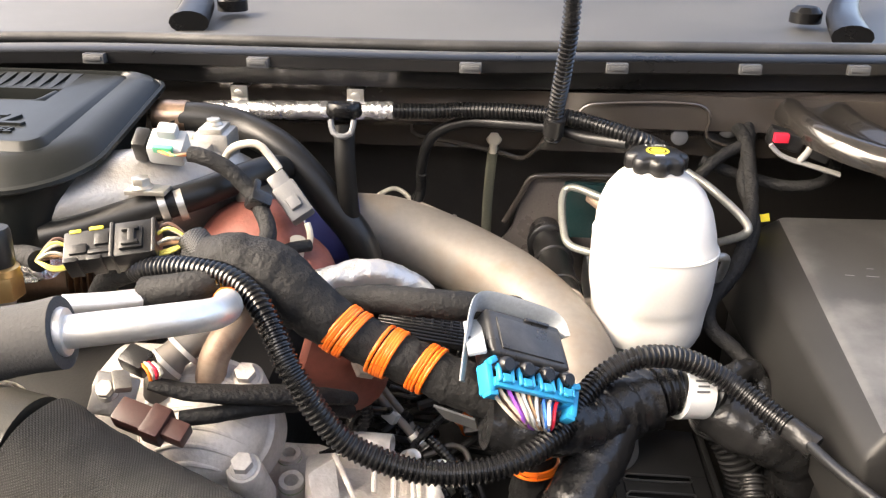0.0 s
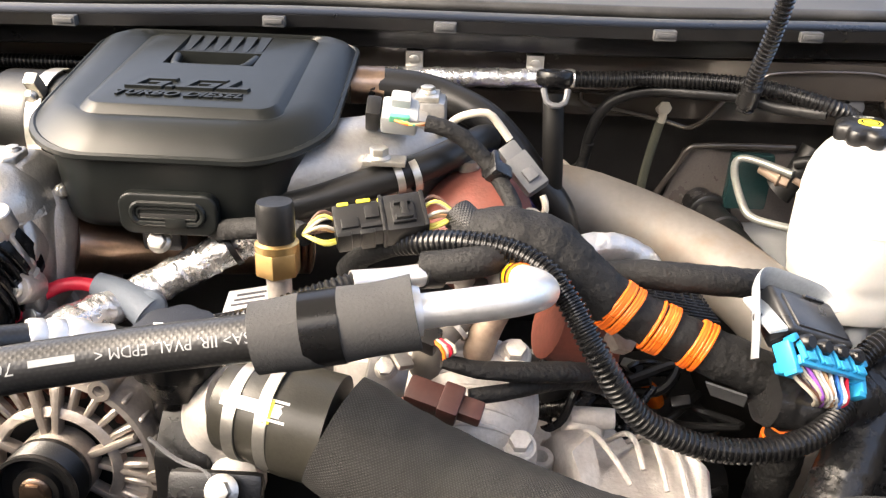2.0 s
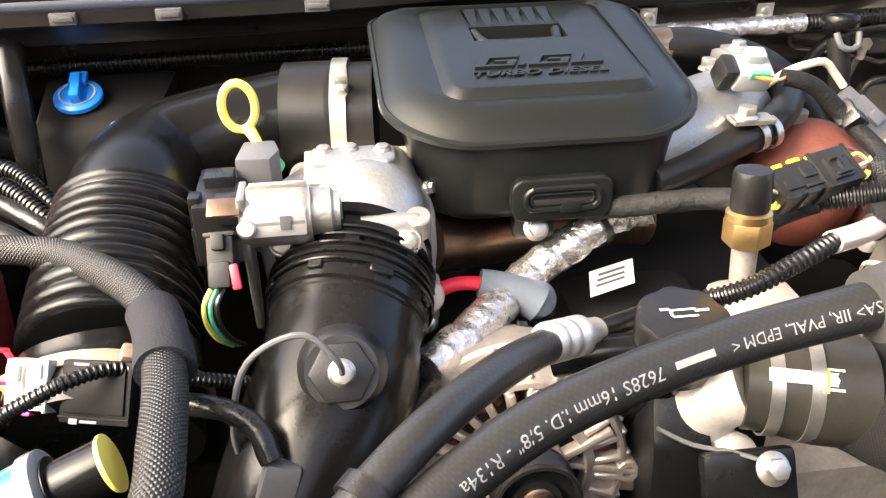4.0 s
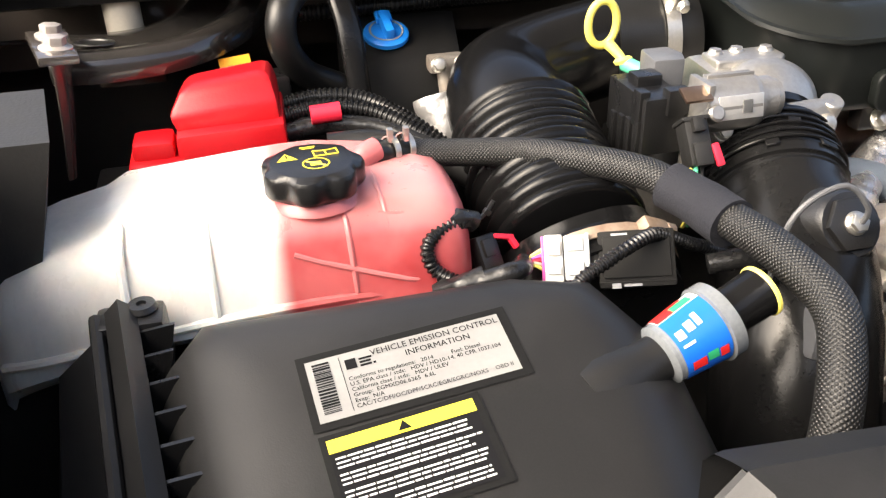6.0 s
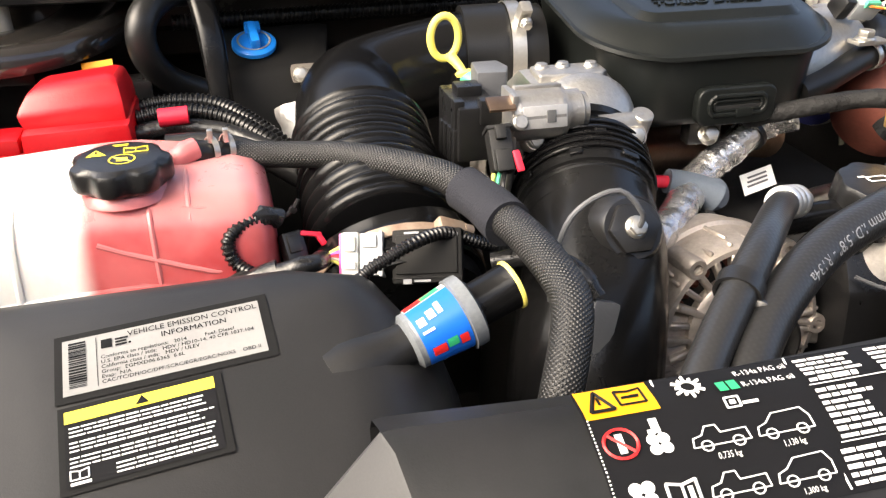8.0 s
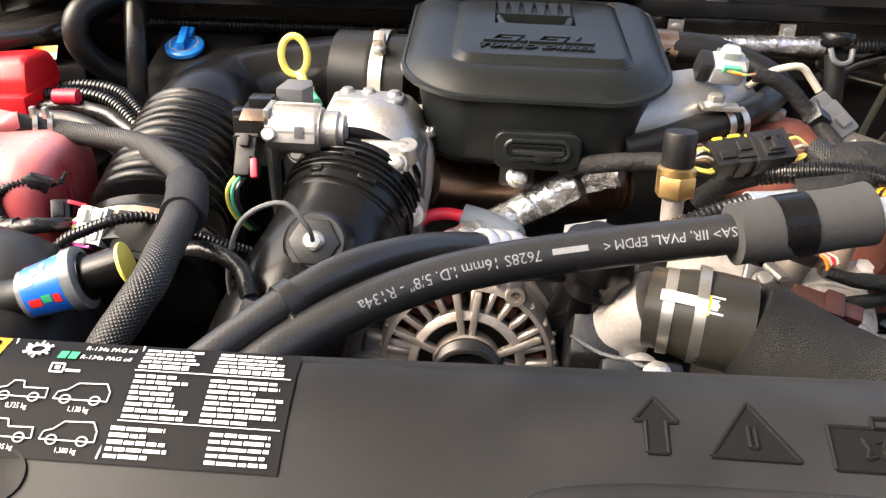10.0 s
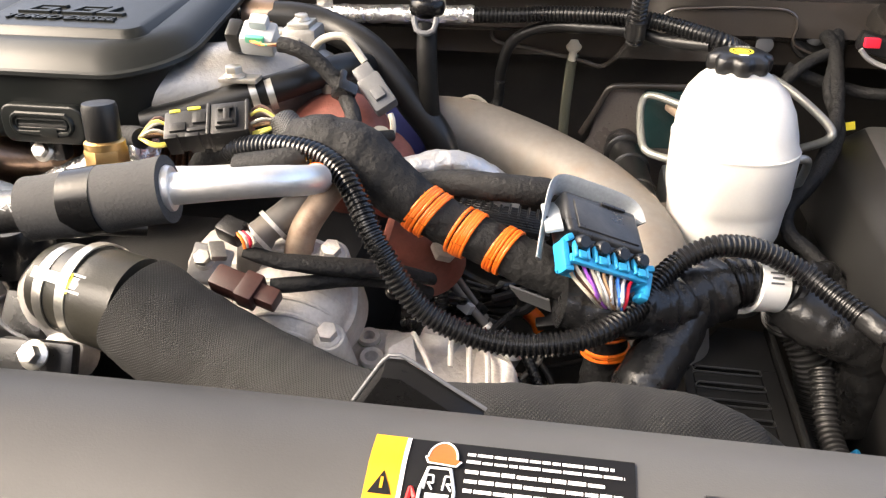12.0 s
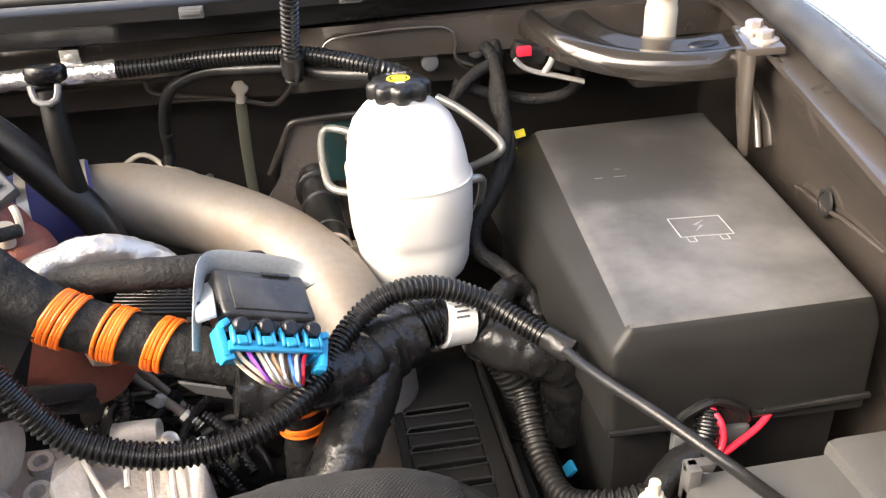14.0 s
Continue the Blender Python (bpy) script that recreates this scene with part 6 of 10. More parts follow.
# bar across the front with its lug, and the flange round the coupling
bm = B()
box(bm, (0.064, 0.016, 0.017), pose(-0.574, 0.5425, 1.3475, -22, 0, 0), 0.005, 3)
lathe(bm, [(0.0085, -0.008), (0.0085, 0.008), (0.0075, 0.009)], face_to((-0.5445, 0.5425, 1.3475), (0, -0.37, 0.93)), seg=22)
part("front_bar", bm, CAST, tv)
bm = B()
prism(bm, [(-0.640, 0.012), (-0.560, 0.012), (-0.543, 0.004), (-0.536, -0.03), (-0.530, -0.07), (-0.541, -0.086), (-0.562, -0.078), (-0.62, -0.078), (-0.646, -0.05), (-0.650, -0.004)], -0.556, -0.543, pose(0, 0, 1.34) @ FRONT, 0.005, 3)
part("flange", bm, CAST, tv)
bm = B()
tube(bm, [(-0.541, 0.548, 1.300), (-0.540, 0.550, 1.285), (-0.540, 0.553, 1.268)], lambda f: 0.011 - 0.003 * f, seg=16)
part("flange_leg", bm, THCAST, tv)
bm = B()
outer_ = [(-0.5345, 0.600, 1.347), (-0.527, 0.592, 1.330), (-0.5265, 0.585, 1.300), (-0.530, 0.578, 1.275), (-0.538, 0.566, 1.250)]
inner_ = [(-0.549, 0.590, 1.345), (-0.5455, 0.572, 1.312), (-0.547, 0.566, 1.292), (-0.546, 0.558, 1.268), (-0.5495, 0.552, 1.252)]
loft(bm, [[o, i, Vector(i) + Vector((-0.004, 0.05, 0.0)), Vector(o) + Vector((0.0, 0.05, 0.0))] for o, i in zip(outer_, inner_)])
bmesh.ops.recalc_face_normals(bm, faces=bm.faces)
bmesh.ops.bevel(bm, geom=bm.edges[:], offset=0.004, segments=2, profile=0.6, affect="EDGES")
part("side_flange", bm, THCAST, tv, smooth=50)
for at, r in (((-0.553, 0.533, 1.3405), 0.0105), ((-0.541, 0.533, 1.296), 0.0125), ((-0.634, 0.537, 1.3435), 0.0095), ((-0.540, 0.5465, 1.2655), 0.0085)):
    bm = B()
    lathe(bm, [(r, -0.024), (r, 0.0), (r - 0.0015, 0.0022), (r * 0.6, 0.0022)], face_to(at, (0, -0.9, 0.42)), seg=22)
    lug = part("boss", bm, CASTDULL, tv)
    bolt("bolt", Vector(at) + Vector((0, -0.002, 0.001)), (0, -0.9, 0.42), 0.010, 0.005, ZINC, lug)
for at in ((-0.604, 0.6075, 1.3755), (-0.5855, 0.608, 1.3755), (-0.5625, 0.604, 1.3755)):
    bolt("cover_screw", at, (0, 0, 1), 0.009, 0.0045, CAST, tv)
bolt("side_stud", (-0.532, 0.605, 1.343), (0.8, -0.5, 0.3), 0.008, 0.007, ZINC, tv, shank=0.01)
# motor barrel with its label plate and end cap
MC = Vector((0, 0.5385, 1.3635))
bm = B()
tube(bm, [(-0.656, MC.y, MC.z), (-0.613, MC.y, MC.z)], lambda f: 0.0195 if 0.05 < f < 0.95 else 0.0185, seg=40, step=0.002)
box(bm, (0.044, 0.028, 0.022), pose(-0.634, 0.560, 1.343), 0.004)
box(bm, (0.036, 0.0022, 0.004), pose(-0.633, MC.y, MC.z + 0.0197, -4), 0.0008)
box(bm, (0.036, 0.0022, 0.004), pose(-0.633, MC.y + 0.0055, MC.z + 0.0187, -20), 0.0008)
motor = part("motor", bm, CAST, tv, "cast motor barrel of the throttle")
bm = B()
box(bm, (0.034, 0.0016, 0.0165), pose(-0.633, MC.y - 0.0183, MC.z + 0.0035, -12), 0.0006)
part("motor_plate", bm, ALU, motor, "pale stamped label plate")
bm = B()
box(bm, (0.007, 0.0012, 0.009), pose(-0.6285, MC.y - 0.0195, MC.z + 0.004, -12), 0.0003)
part("code_square", bm, CLIPGREY, motor)
bm = B()
tube(bm, [(-0.613, MC.y + 0.001, MC.z), (-0.595, MC.y + 0.001, MC.z)], lambda f: 0.0158 if f < 0.72 else 0.0135, seg=32, step=0.0018)
box(bm, (0.007, 0.012, 0.026), pose(-0.597, MC.y + 0.004, MC.z - 0.006), 0.003)
part("motor_end", bm, CAST, tv)
bm = B()
prism(bm, [(-0.016, 0.020), (0.012, 0.020), (0.014, -0.05), (0.006, -0.085), (-0.002, -0.085), (-0.014, -0.02)], -0.0025, 0.0025, Matrix.Translation((-0.655, MC.y, MC.z)) @ Matrix(((0, 0, 1, 0), (1, 0, 0, 0), (0, 1, 0, 0), (0, 0, 0, 1))) @ pose(0, 0, 0), 0.0015)
lathe(bm, [(0.006, -0.004), (0.006, 0.008), (0.0045, 0.0095), (0.001, 0.0095)], face_to((-0.6525, 0.5245, 1.3615), (0, -0.85, 0.5)), seg=18)
part("end_plate", bm, CAST, tv)
# plastic connectors on its left
bm = B()
prism(bm, [(-0.664, 0.590), (-0.640, 0.588), (-0.634, 0.604), (-0.638, 0.622), (-0.660, 0.622)], 1.340, 1.3815, None, 0.0025)
part("grey_cap", bm, GREYP, tv, "grey plastic cap of the gear case")
bm = B()
boxb(bm, (-0.690, 0.548, 1.325), (-0.657, 0.610, 1.368), 0.003)
boxb(bm, (-0.684, 0.575, 1.36), (-0.664, 0.592, 1.376), 0.002)
boxb(bm, (-0.692, 0.553, 1.345), (-0.684, 0.565, 1.372), 0.0015)
boxb(bm, (-0.674, 0.545, 1.355), (-0.657, 0.556, 1.374), 0.0015)
sock = part("motor_socket", bm, BLACK, tv)
for k in range(4):
    bm = B()
    boxb(bm, (-0.6925, 0.552 + 0.013 * k, 1.322 - 0.002 * k), (-0.685, 0.560 + 0.013 * k, 1.350 - 0.002 * k), 0.001)
    part("clip_tab", bm, BLACK, sock)
bm = B()
box(bm, (0.020, 0.014, 0.0025), pose(-0.6655, 0.5255, 1.3775, 24, 0, 0), 0.0006)
part("connector_label", bm, COPPER, tv)
bm = B()
PMX = face_to((-0.6695, 0.5065, 1.3530), (-0.10, -0.80, 0.58))
box(bm, (0.0165, 0.034, 0.018), PMX @ pose(0, 0.0, -0.010), 0.002)
box(bm, (0.0125, 0.016, 0.004), PMX @ pose(0, -0.010, 0.0005), 0.0015)
box(bm, (0.008, 0.010, 0.006), PMX @ pose(0.0, 0.010, 0.001), 0.0015)
box(bm, (0.019, 0.003, 0.020), PMX @ pose(0, 0.015, -0.010), 0.001)
plugb = part("motor_plug", bm, FUSEBLACK, tv)
bm = B()
box(bm, (0.0055, 0.016, 0.004), PMX @ pose(0.0095, -0.012, 0.001, 0, 0, 8), 0.0015)
part("red_lock", bm, REDWIRE, plugb)
for k, mt in enumerate((YELLOW, MINT, BLACK)):
    bm = B()
    a = PMX @ Vector((-0.008 + 0.004 * k, -0.018, -0.006))
    tube(bm, [a, a + Vector((-0.004, -0.008, -0.006)), a + Vector((-0.004, -0.010, -0.018)), a + Vector((0.0, -0.004, -0.034)), a + Vector((0.006, 0.01, -0.05))], 0.0016, seg=6, step=0.004)
    part("wire", bm, mt, tv)

ds = thing("dipstick", (-0.655, 0.668, 1.34), "yellow ring-handled dipstick in its tube", "dipstick")
bm = B()
loop = [(-0.667 + 0.0125 * math.cos(a), 0.679, 1.387 + 0.0185 * math.sin(a)) for a in [2 * math.pi * k / 24 for k in range(25)]]
tube(bm, loop, 0.0034, seg=10, step=0.003, flat=1.0, cap=False)
tube(bm, [(-0.662, 0.677, 1.3705), (-0.657, 0.670, 1.365), (-0.6535, 0.6635, 1.3595)], lambda f: 0.005 - 0.0015 * f, seg=12)
lathe(bm, [(0.007, 0), (0.008, 0.003), (0.006, 0.005)], face_to((-0.6530, 0.6625, 1.357), (-0.2, 0.3, 1)), seg=16)
part("ring_handle", bm, YELLOW, ds)
bm = B()
tube(bm, [(-0.6525, 0.662, 1.357), (-0.640, 0.640, 1.352)], 0.0065, seg=14)
part("green_collar", bm, MINT, ds, "green plastic collar")
bm = B()
tube(bm, [(-0.652, 0.663, 1.356), (-0.649, 0.664, 1.34), (-0.645, 0.66, 1.28)], 0.0045, seg=10)
part("tube", bm, BLACK, ds)

# ---- lower engine ----
vc = thing("valve_cover", (-0.21, 0.53, 1.12), "dirty cast aluminium timing case with ribs and bolts", "engine casting")
m = face_to((-0.204, 0.492, 1.2505), (0.03, -0.70, 0.71))
DOME = [(0.050, -0.06), (0.0515, -0.022), (0.0505, -0.0155), (0.0475, -0.0140), (0.0462, -0.0125), (0.0450, -0.0065), (0.0400, 0.001), (0.031, 0.0075), (0.018, 0.011), (0.003, 0.012)]
def dome_z(r):
    for (r0, z0), (r1, z1) in zip(DOME, DOME[1:]):
        if r1 <= r <= r0:
            return z0 + (z1 - z0) * (r0 - r) / (r0 - r1)
    return 0.012
bm = B()
lathe(bm, DOME, m, seg=64)
for v in bm.verts:
    v.co += Vector((1, 1, 1)) * 0.0016 * noise.noise(v.co * 38)
part("case", bm, RAWCAST, vc, smooth=50)
for k in range(6):
    y0, pts_ = 0.034 - 0.0125 * k, []
    for i in range(17):
        x = -0.042 + 0.084 * i / 16
        y = y0 - 6.5 * (x + 0.02) ** 2 + 0.25 * x
        r = math.hypot(x, y)
        if r < 0.044:
            pts_.append(m @ Vector((x, y, dome_z(r) - 0.0004)))
    if len(pts_) > 3:
        bm = B()
        tube(bm, pts_, lambda f: 0.0006 + 0.0016 * math.sin(math.pi * f) ** 0.5, seg=8, step=0.004)
        part("rib", bm, RAWCAST, vc)
bm = B()
boxb(bm, (-0.32, 0.47, 1.04), (-0.13, 0.60, 1.155), 0.015)
boxb(bm, (-0.31, 0.53, 1.12), (-0.24, 0.60, 1.25), 0.015)
part("block", bm, RAWCAST, vc)
bm = B()
tube(bm, [m @ Vector((0.0475 * math.cos(radians(a)), 0.0475 * math.sin(radians(a)), -0.0132)) for a in range(178, 292, 6)], 0.0016, seg=8)
part("gasket", bm, RUST, vc, "red-brown sealing bead")
for at, ax in (((-0.1685, 0.469, 1.2335), (0.02, -0.4, 0.92)), ((-0.174, 0.510, 1.281), (0.05, -0.45, 0.89)), ((-0.245, 0.468, 1.236), (0.0, -0.5, 0.86))):
    bm = B()
    lathe(bm, [(0.0165, -0.045), (0.0135, -0.010), (0.0125, 0.0), (0.0118, 0.001)], face_to(at, ax) @ pose(0, 0, -0.007), seg=22)
    lug = part("boss", bm, RAWCAST, vc)
    bolt("bolt", Vector(at) - Vector(ax).normalized() * 0.006, ax, 0.0135, 0.0095, RAWCAST, lug, washer=0.0098)
for at in ((-0.1640, 0.5690, 1.1635), (-0.1475, 0.5130, 1.1830)):
    bm = B()
    fm = face_to(at, (0.06, -0.22, 0.97))
    lathe(bm, [(0.0155, -0.075), (0.0108, -0.012), (0.0102, -0.001), (0.0094, 0.0), (0.0056, 0.0), (0.0050, -0.002), (0.0046, -0.014), (0.0008, -0.014)], fm, seg=26)
    ob_ = part("open_boss", bm, RAWCAST, vc)
    bm = B()
    lathe(bm, [(0.0104, -0.0062), (0.0106, -0.0050), (0.0104, -0.0038)], fm, seg=20, closed=False)
    part("paint_mark", bm, PALEGREEN, ob_, "smear of pale green marking paint")
bm = B()
loft(bm, [[(-0.170, 0.562, 1.155), (-0.153, 0.512, 1.172), (-0.147, 0.512, 1.10), (-0.168, 0.566, 1.10)], [(-0.158, 0.572, 1.155), (-0.141, 0.518, 1.172), (-0.135, 0.518, 1.10), (-0.156, 0.576, 1.10)]])
part("web", bm, RAWCAST, vc)

cf = thing("coolant_fitting", (-0.235, 0.56, 1.2), "stubby cast pipe fittings on the engine", "engine casting")
bm = B()
tube(bm, [(-0.236, 0.505, 1.262), (-0.230, 0.506, 1.287), (-0.211, 0.522, 1.302), (-0.195, 0.54, 1.312)], lambda f: 0.0112 if f > 0.4 else 0.0128, seg=18)
part("thin_pipe", bm, STEEL, cf)
for k in range(2):
    bm = B()
    clamp_band(bm, (-0.2295 + 0.010 * k, 0.5065 + 0.008 * k, 1.2875 + 0.008 * k), (0.6, 0.5, 0.5), 0.0125, 0.0035, 0.0016)
    part("ring", bm, RAWCAST, cf)
bm = B()
tube(bm, [(-0.203, 0.510, 1.262), (-0.196, 0.513, 1.292), (-0.184, 0.527, 1.312), (-0.172, 0.54, 1.326)], lambda f: 0.0112 - 0.0008 * f, seg=20)
part("pipe", bm, TANSTEEL, cf, "tan oxidised pipe stub")
bm = B()
box(bm, (0.030, 0.006, 0.030), pose(-0.262, 0.487, 1.272, -30, 20, 15), 0.0025)
box(bm, (0.012, 0.02, 0.005), pose(-0.252, 0.482, 1.288, 10, 10, 30), 0.002)
hexhead(bm, face_to((-0.262, 0.480, 1.280), (0, -0.6, 0.8)), 0.011, 0.008)
part("bracket", bm, CAST, cf)

ic = thing("injector_connector", (-0.23, 0.46, 1.28), "grey plug with red and white wires on taped lead", "connector")
bm = B()
box(bm, (0.020, 0.016, 0.014), pose(-0.236, 0.478, 1.308, 20, 10, -20), 0.003)
part("plug", bm, BLACK, ic)
for k, mt in enumerate((ORANGE, CREAM, REDWIRE, CREAM)):
    bm = B()
    tube(bm, [(-0.232 + 0.003 * k, 0.472, 1.311), (-0.224 + 0.003 * k, 0.466, 1.308), (-0.222, 0.464 + 0.002 * k, 1.298)], 0.0014, seg=6, step=0.004)
    part("wire", bm, mt, ic)
bm = B()
tube(bm, [(-0.224, 0.466, 1.299), (-0.20, 0.468, 1.292), (-0.165, 0.478, 1.285), (-0.13, 0.495, 1.275), (-0.10, 0.53, 1.25)], lambda f: 0.006 + 0.003 * math.sin(f * 3.1), seg=14, flat=0.7, wave=lambda f, a, q: 0.0008 * noise.noise(q * 140))
part("taped_lead", bm, TAPE, ic)

bc = thing("brown_connector", (-0.24, 0.45, 1.25), "brown two-part sensor plug on corrugated lead", "connector")
bm = B()
m = pose(-0.229, 0.457, 1.275, 25, 12, -12)
box(bm, (0.036, 0.018, 0.016), m, 0.003)
box(bm, (0.014, 0.022, 0.018), m @ pose(0.012, 0, 0.002), 0.002)
part("plug", bm, BROWNPL, bc)
bm = B()
box(bm, (0.016, 0.014, 0.012), m @ pose(0.026, 0, 0.002), 0.002)
part("lock", bm, BROWNPL, bc)
bm = B()
tube(bm, [(-0.205, 0.462, 1.274), (-0.182, 0.468, 1.275), (-0.155, 0.483, 1.272), (-0.13, 0.505, 1.26), (-0.105, 0.54, 1.23)], 0.0058, seg=12, wave=lambda f, a, q: 0.0006 * noise.noise(q * 160))
part("lead", bm, TAPE, bc)

hd2 = thing("cylinder_head", (-0.09, 0.55, 1.1), "pale cast aluminium valve cover with a pipe port", "engine casting")
bm = B()
HB = [(-0.130, 0.49), (-0.138, 0.525), (-0.143, 0.56), (-0.141, 0.588), (-0.122, 0.612), (-0.082, 0.612), (-0.064, 0.588), (-0.050, 0.56), (-0.038, 0.525), (-0.028, 0.49), (-0.030, 0.45), (-0.115, 0.45)]
def rise(y):
    """The cover climbs towards its front edge and then drops away."""
    f = min(1.0, max(0.0, (0.588 - y) / 0.085))
    return 0.068 * f * f * (3 - 2 * f) - 0.5 * max(0.0, 0.49 - y)
def head_ring(s, z):
    return [(-0.095 + (x + 0.095) * s, 0.53 + (y - 0.53) * s, z - 0.10 * max(0.0, x + 0.085) + 0.05 * (y - 0.55) + rise(y) * (z > 1.05)) for x, y in HB]
loft(bm, [head_ring(1.12, 1.02), head_ring(1.06, 1.10), head_ring(1.03, 1.126), head_ring(1.0, 1.137), head_ring(0.95, 1.1415), head_ring(0.86, 1.143), head_ring(0.5, 1.144)])
part("cover", bm, RAWCAST, hd2, smooth=55)
bm = B()
tube(bm, [(x, y, 1.1450 + 0.05 * (y - 0.55) + rise(y)) for x, y in ((-0.128, 0.602), (-0.124, 0.575), (-0.119, 0.545), (-0.112, 0.512), (-0.100, 0.488), (-0.088, 0.470))], 0.0021, seg=8)
part("parting_ridge", bm, RAWCAST, hd2)
bm = B()
loft(bm, [[(-0.126, 0.572, 1.136), (-0.088, 0.566, 1.134), (-0.080, 0.602, 1.136), (-0.122, 0.614, 1.138)], [(-0.122, 0.578, 1.156), (-0.092, 0.573, 1.154), (-0.086, 0.598, 1.155), (-0.119, 0.606, 1.157)], [(-0.117, 0.583, 1.161), (-0.097, 0.580, 1.160), (-0.092, 0.594, 1.160), (-0.115, 0.600, 1.161)]])
part("port_block", bm, RAWCAST, hd2, smooth=60)
bm = B()
pm = face_to((-0.079, 0.5885, 1.1625), (0.96, -0.12, 0.10))
lathe(bm, [(0.0098, -0.036), (0.0090, -0.004), (0.0086, 0.0), (0.0062, 0.0006), (0.0058, -0.002), (0.0054, -0.008), (0.0008, -0.008)], pm, seg=24)
part("pipe_port", bm, RAWCAST, hd2)
for k in range(3):
    bm = B()
    tube(bm, [(x, y, 1.144 - 0.10 * max(0.0, x + 0.085) + 0.05 * (y - 0.55) + rise(y)) for x, y in [(-0.090 + 0.016 * k + 0.012 * i / 6, 0.565 - 0.012 * k - 0.014 * i) for i in range(7)]], 0.0022, seg=8)
    part("rib", bm, RAWCAST, hd2)
for at in ((-0.0555, 0.556, 1.160), (-0.056, 0.515, 1.206), (-0.034, 0.512, 1.200)):
    bm = B()
    lathe(bm, [(0.0095, -0.02), (0.009, 0.002), (0.0065, 0.004), (0.006, 0.009), (0.004, 0.010), (0.0006, 0.010)], face_to(at, (0.35, -0.3, 0.85)), seg=16)
    part("pipe_nut", bm, ZINC, hd2)

random.seed(11)
wl = thing("injector_wiring", (-0.07, 0.64, 1.1), "tangle of black wires and hoses deep in the engine", "wire harness")
bm = B()
tube(bm, [(-0.150, 0.605, 1.185), (-0.138, 0.602, 1.205), (-0.118, 0.602, 1.209), (-0.106, 0.602, 1.196), (-0.105, 0.602, 1.176), (-0.118, 0.604, 1.162), (-0.14, 0.61, 1.152)], 0.0072, seg=14, ribs=0.004, rib_depth=0.0008)
part("looped_loom", bm, LOOM, wl)
bm = B()
tube(bm, [(-0.150, 0.625, 1.20), (-0.131, 0.618, 1.200), (-0.119, 0.617, 1.183), (-0.135, 0.62, 1.158)], 0.0125, seg=16)
part("hose", bm, HOSE, wl)
for p in (((-0.150, 0.65, 1.135), (-0.117, 0.640, 1.137), (-0.094, 0.628, 1.138), (-0.063, 0.603, 1.136), (-0.040, 0.578, 1.132), (-0.02, 0.56, 1.11)), ((-0.14, 0.655, 1.15), (-0.10, 0.645, 1.152), (-0.06, 0.625, 1.15), (-0.03, 0.60, 1.14), (-0.01, 0.57, 1.12))):
    bm = B()
    tube(bm, p, 0.0052, seg=12, ribs=0.004, rib_depth=0.0007)
    part("loom", bm, LOOM, wl)
for k in range(22):
    p = [Vector((random.uniform(-0.13, 0.02), random.uniform(0.61, 0.70), random.uniform(1.08, 1.17)))]
    for _ in range(4):
        p.append(p[-1] + Vector((random.uniform(-0.045, 0.045), random.uniform(-0.035, 0.03), random.uniform(-0.03, 0.02))))
    bm = B()
    tube(bm, p, random.uniform(0.002, 0.005), seg=8)
    part("wire", bm, random.choice((RUBBER, TAPE, LOOM, HOSE, VINYL)), wl)
for k in range(7):
    bm = B()
    box(bm, (0.018, 0.012, 0.010), pose(random.uniform(-0.11, 0.0), random.uniform(0.62, 0.68), random.uniform(1.13, 1.18), random.uniform(0, 60), random.uniform(0, 60), random.uniform(0, 180)), 0.002)
    part("plug", bm, random.choice((BLACK, GREYBLK, CLIPGREY, BLACK)), wl)
bm = B()
box(bm, (0.014, 0.009, 0.010), pose(-0.084, 0.6186, 1.1700, -25, 15, -35), 0.0015)
part("pale_plug", bm, LIGHTGREY, wl, "small pale grey plug")
bm = B()
tube(bm, [(-0.016, 0.697, 1.100), (-0.020, 0.695, 1.112), (-0.030, 0.70, 1.118)], 0.0085, seg=14)
part("orange_clip", bm, ORANGE, wl)
for k in range(2):
    bm = B()
    tube(bm, [(-0.134 + 0.003 * k, 0.598, 1.197), (-0.126 + 0.003 * k, 0.596, 1.206), (-0.118 + 0.002 * k, 0.600, 1.213)], 0.0012, seg=6, step=0.004)
    part("yellow_wire", bm, YELLOW, wl)
bm = B()
box(bm, (0.018, 0.014, 0.016), pose(-0.122, 0.590, 1.236, -20, 20, 30), 0.003)
plg = part("sensor_plug", bm, LIGHTGREY, wl, "pale grey sensor plug")
bm = B()
lathe(bm, [(0.0065, 0.0), (0.0065, 0.006), (0.005, 0.006), (0.0045, 0.001), (0.0005, 0.001)], face_to((-0.112, 0.586, 1.236), (0.8, -0.5, 0.1)), seg=16)
part("socket", bm, BLACK, plg)

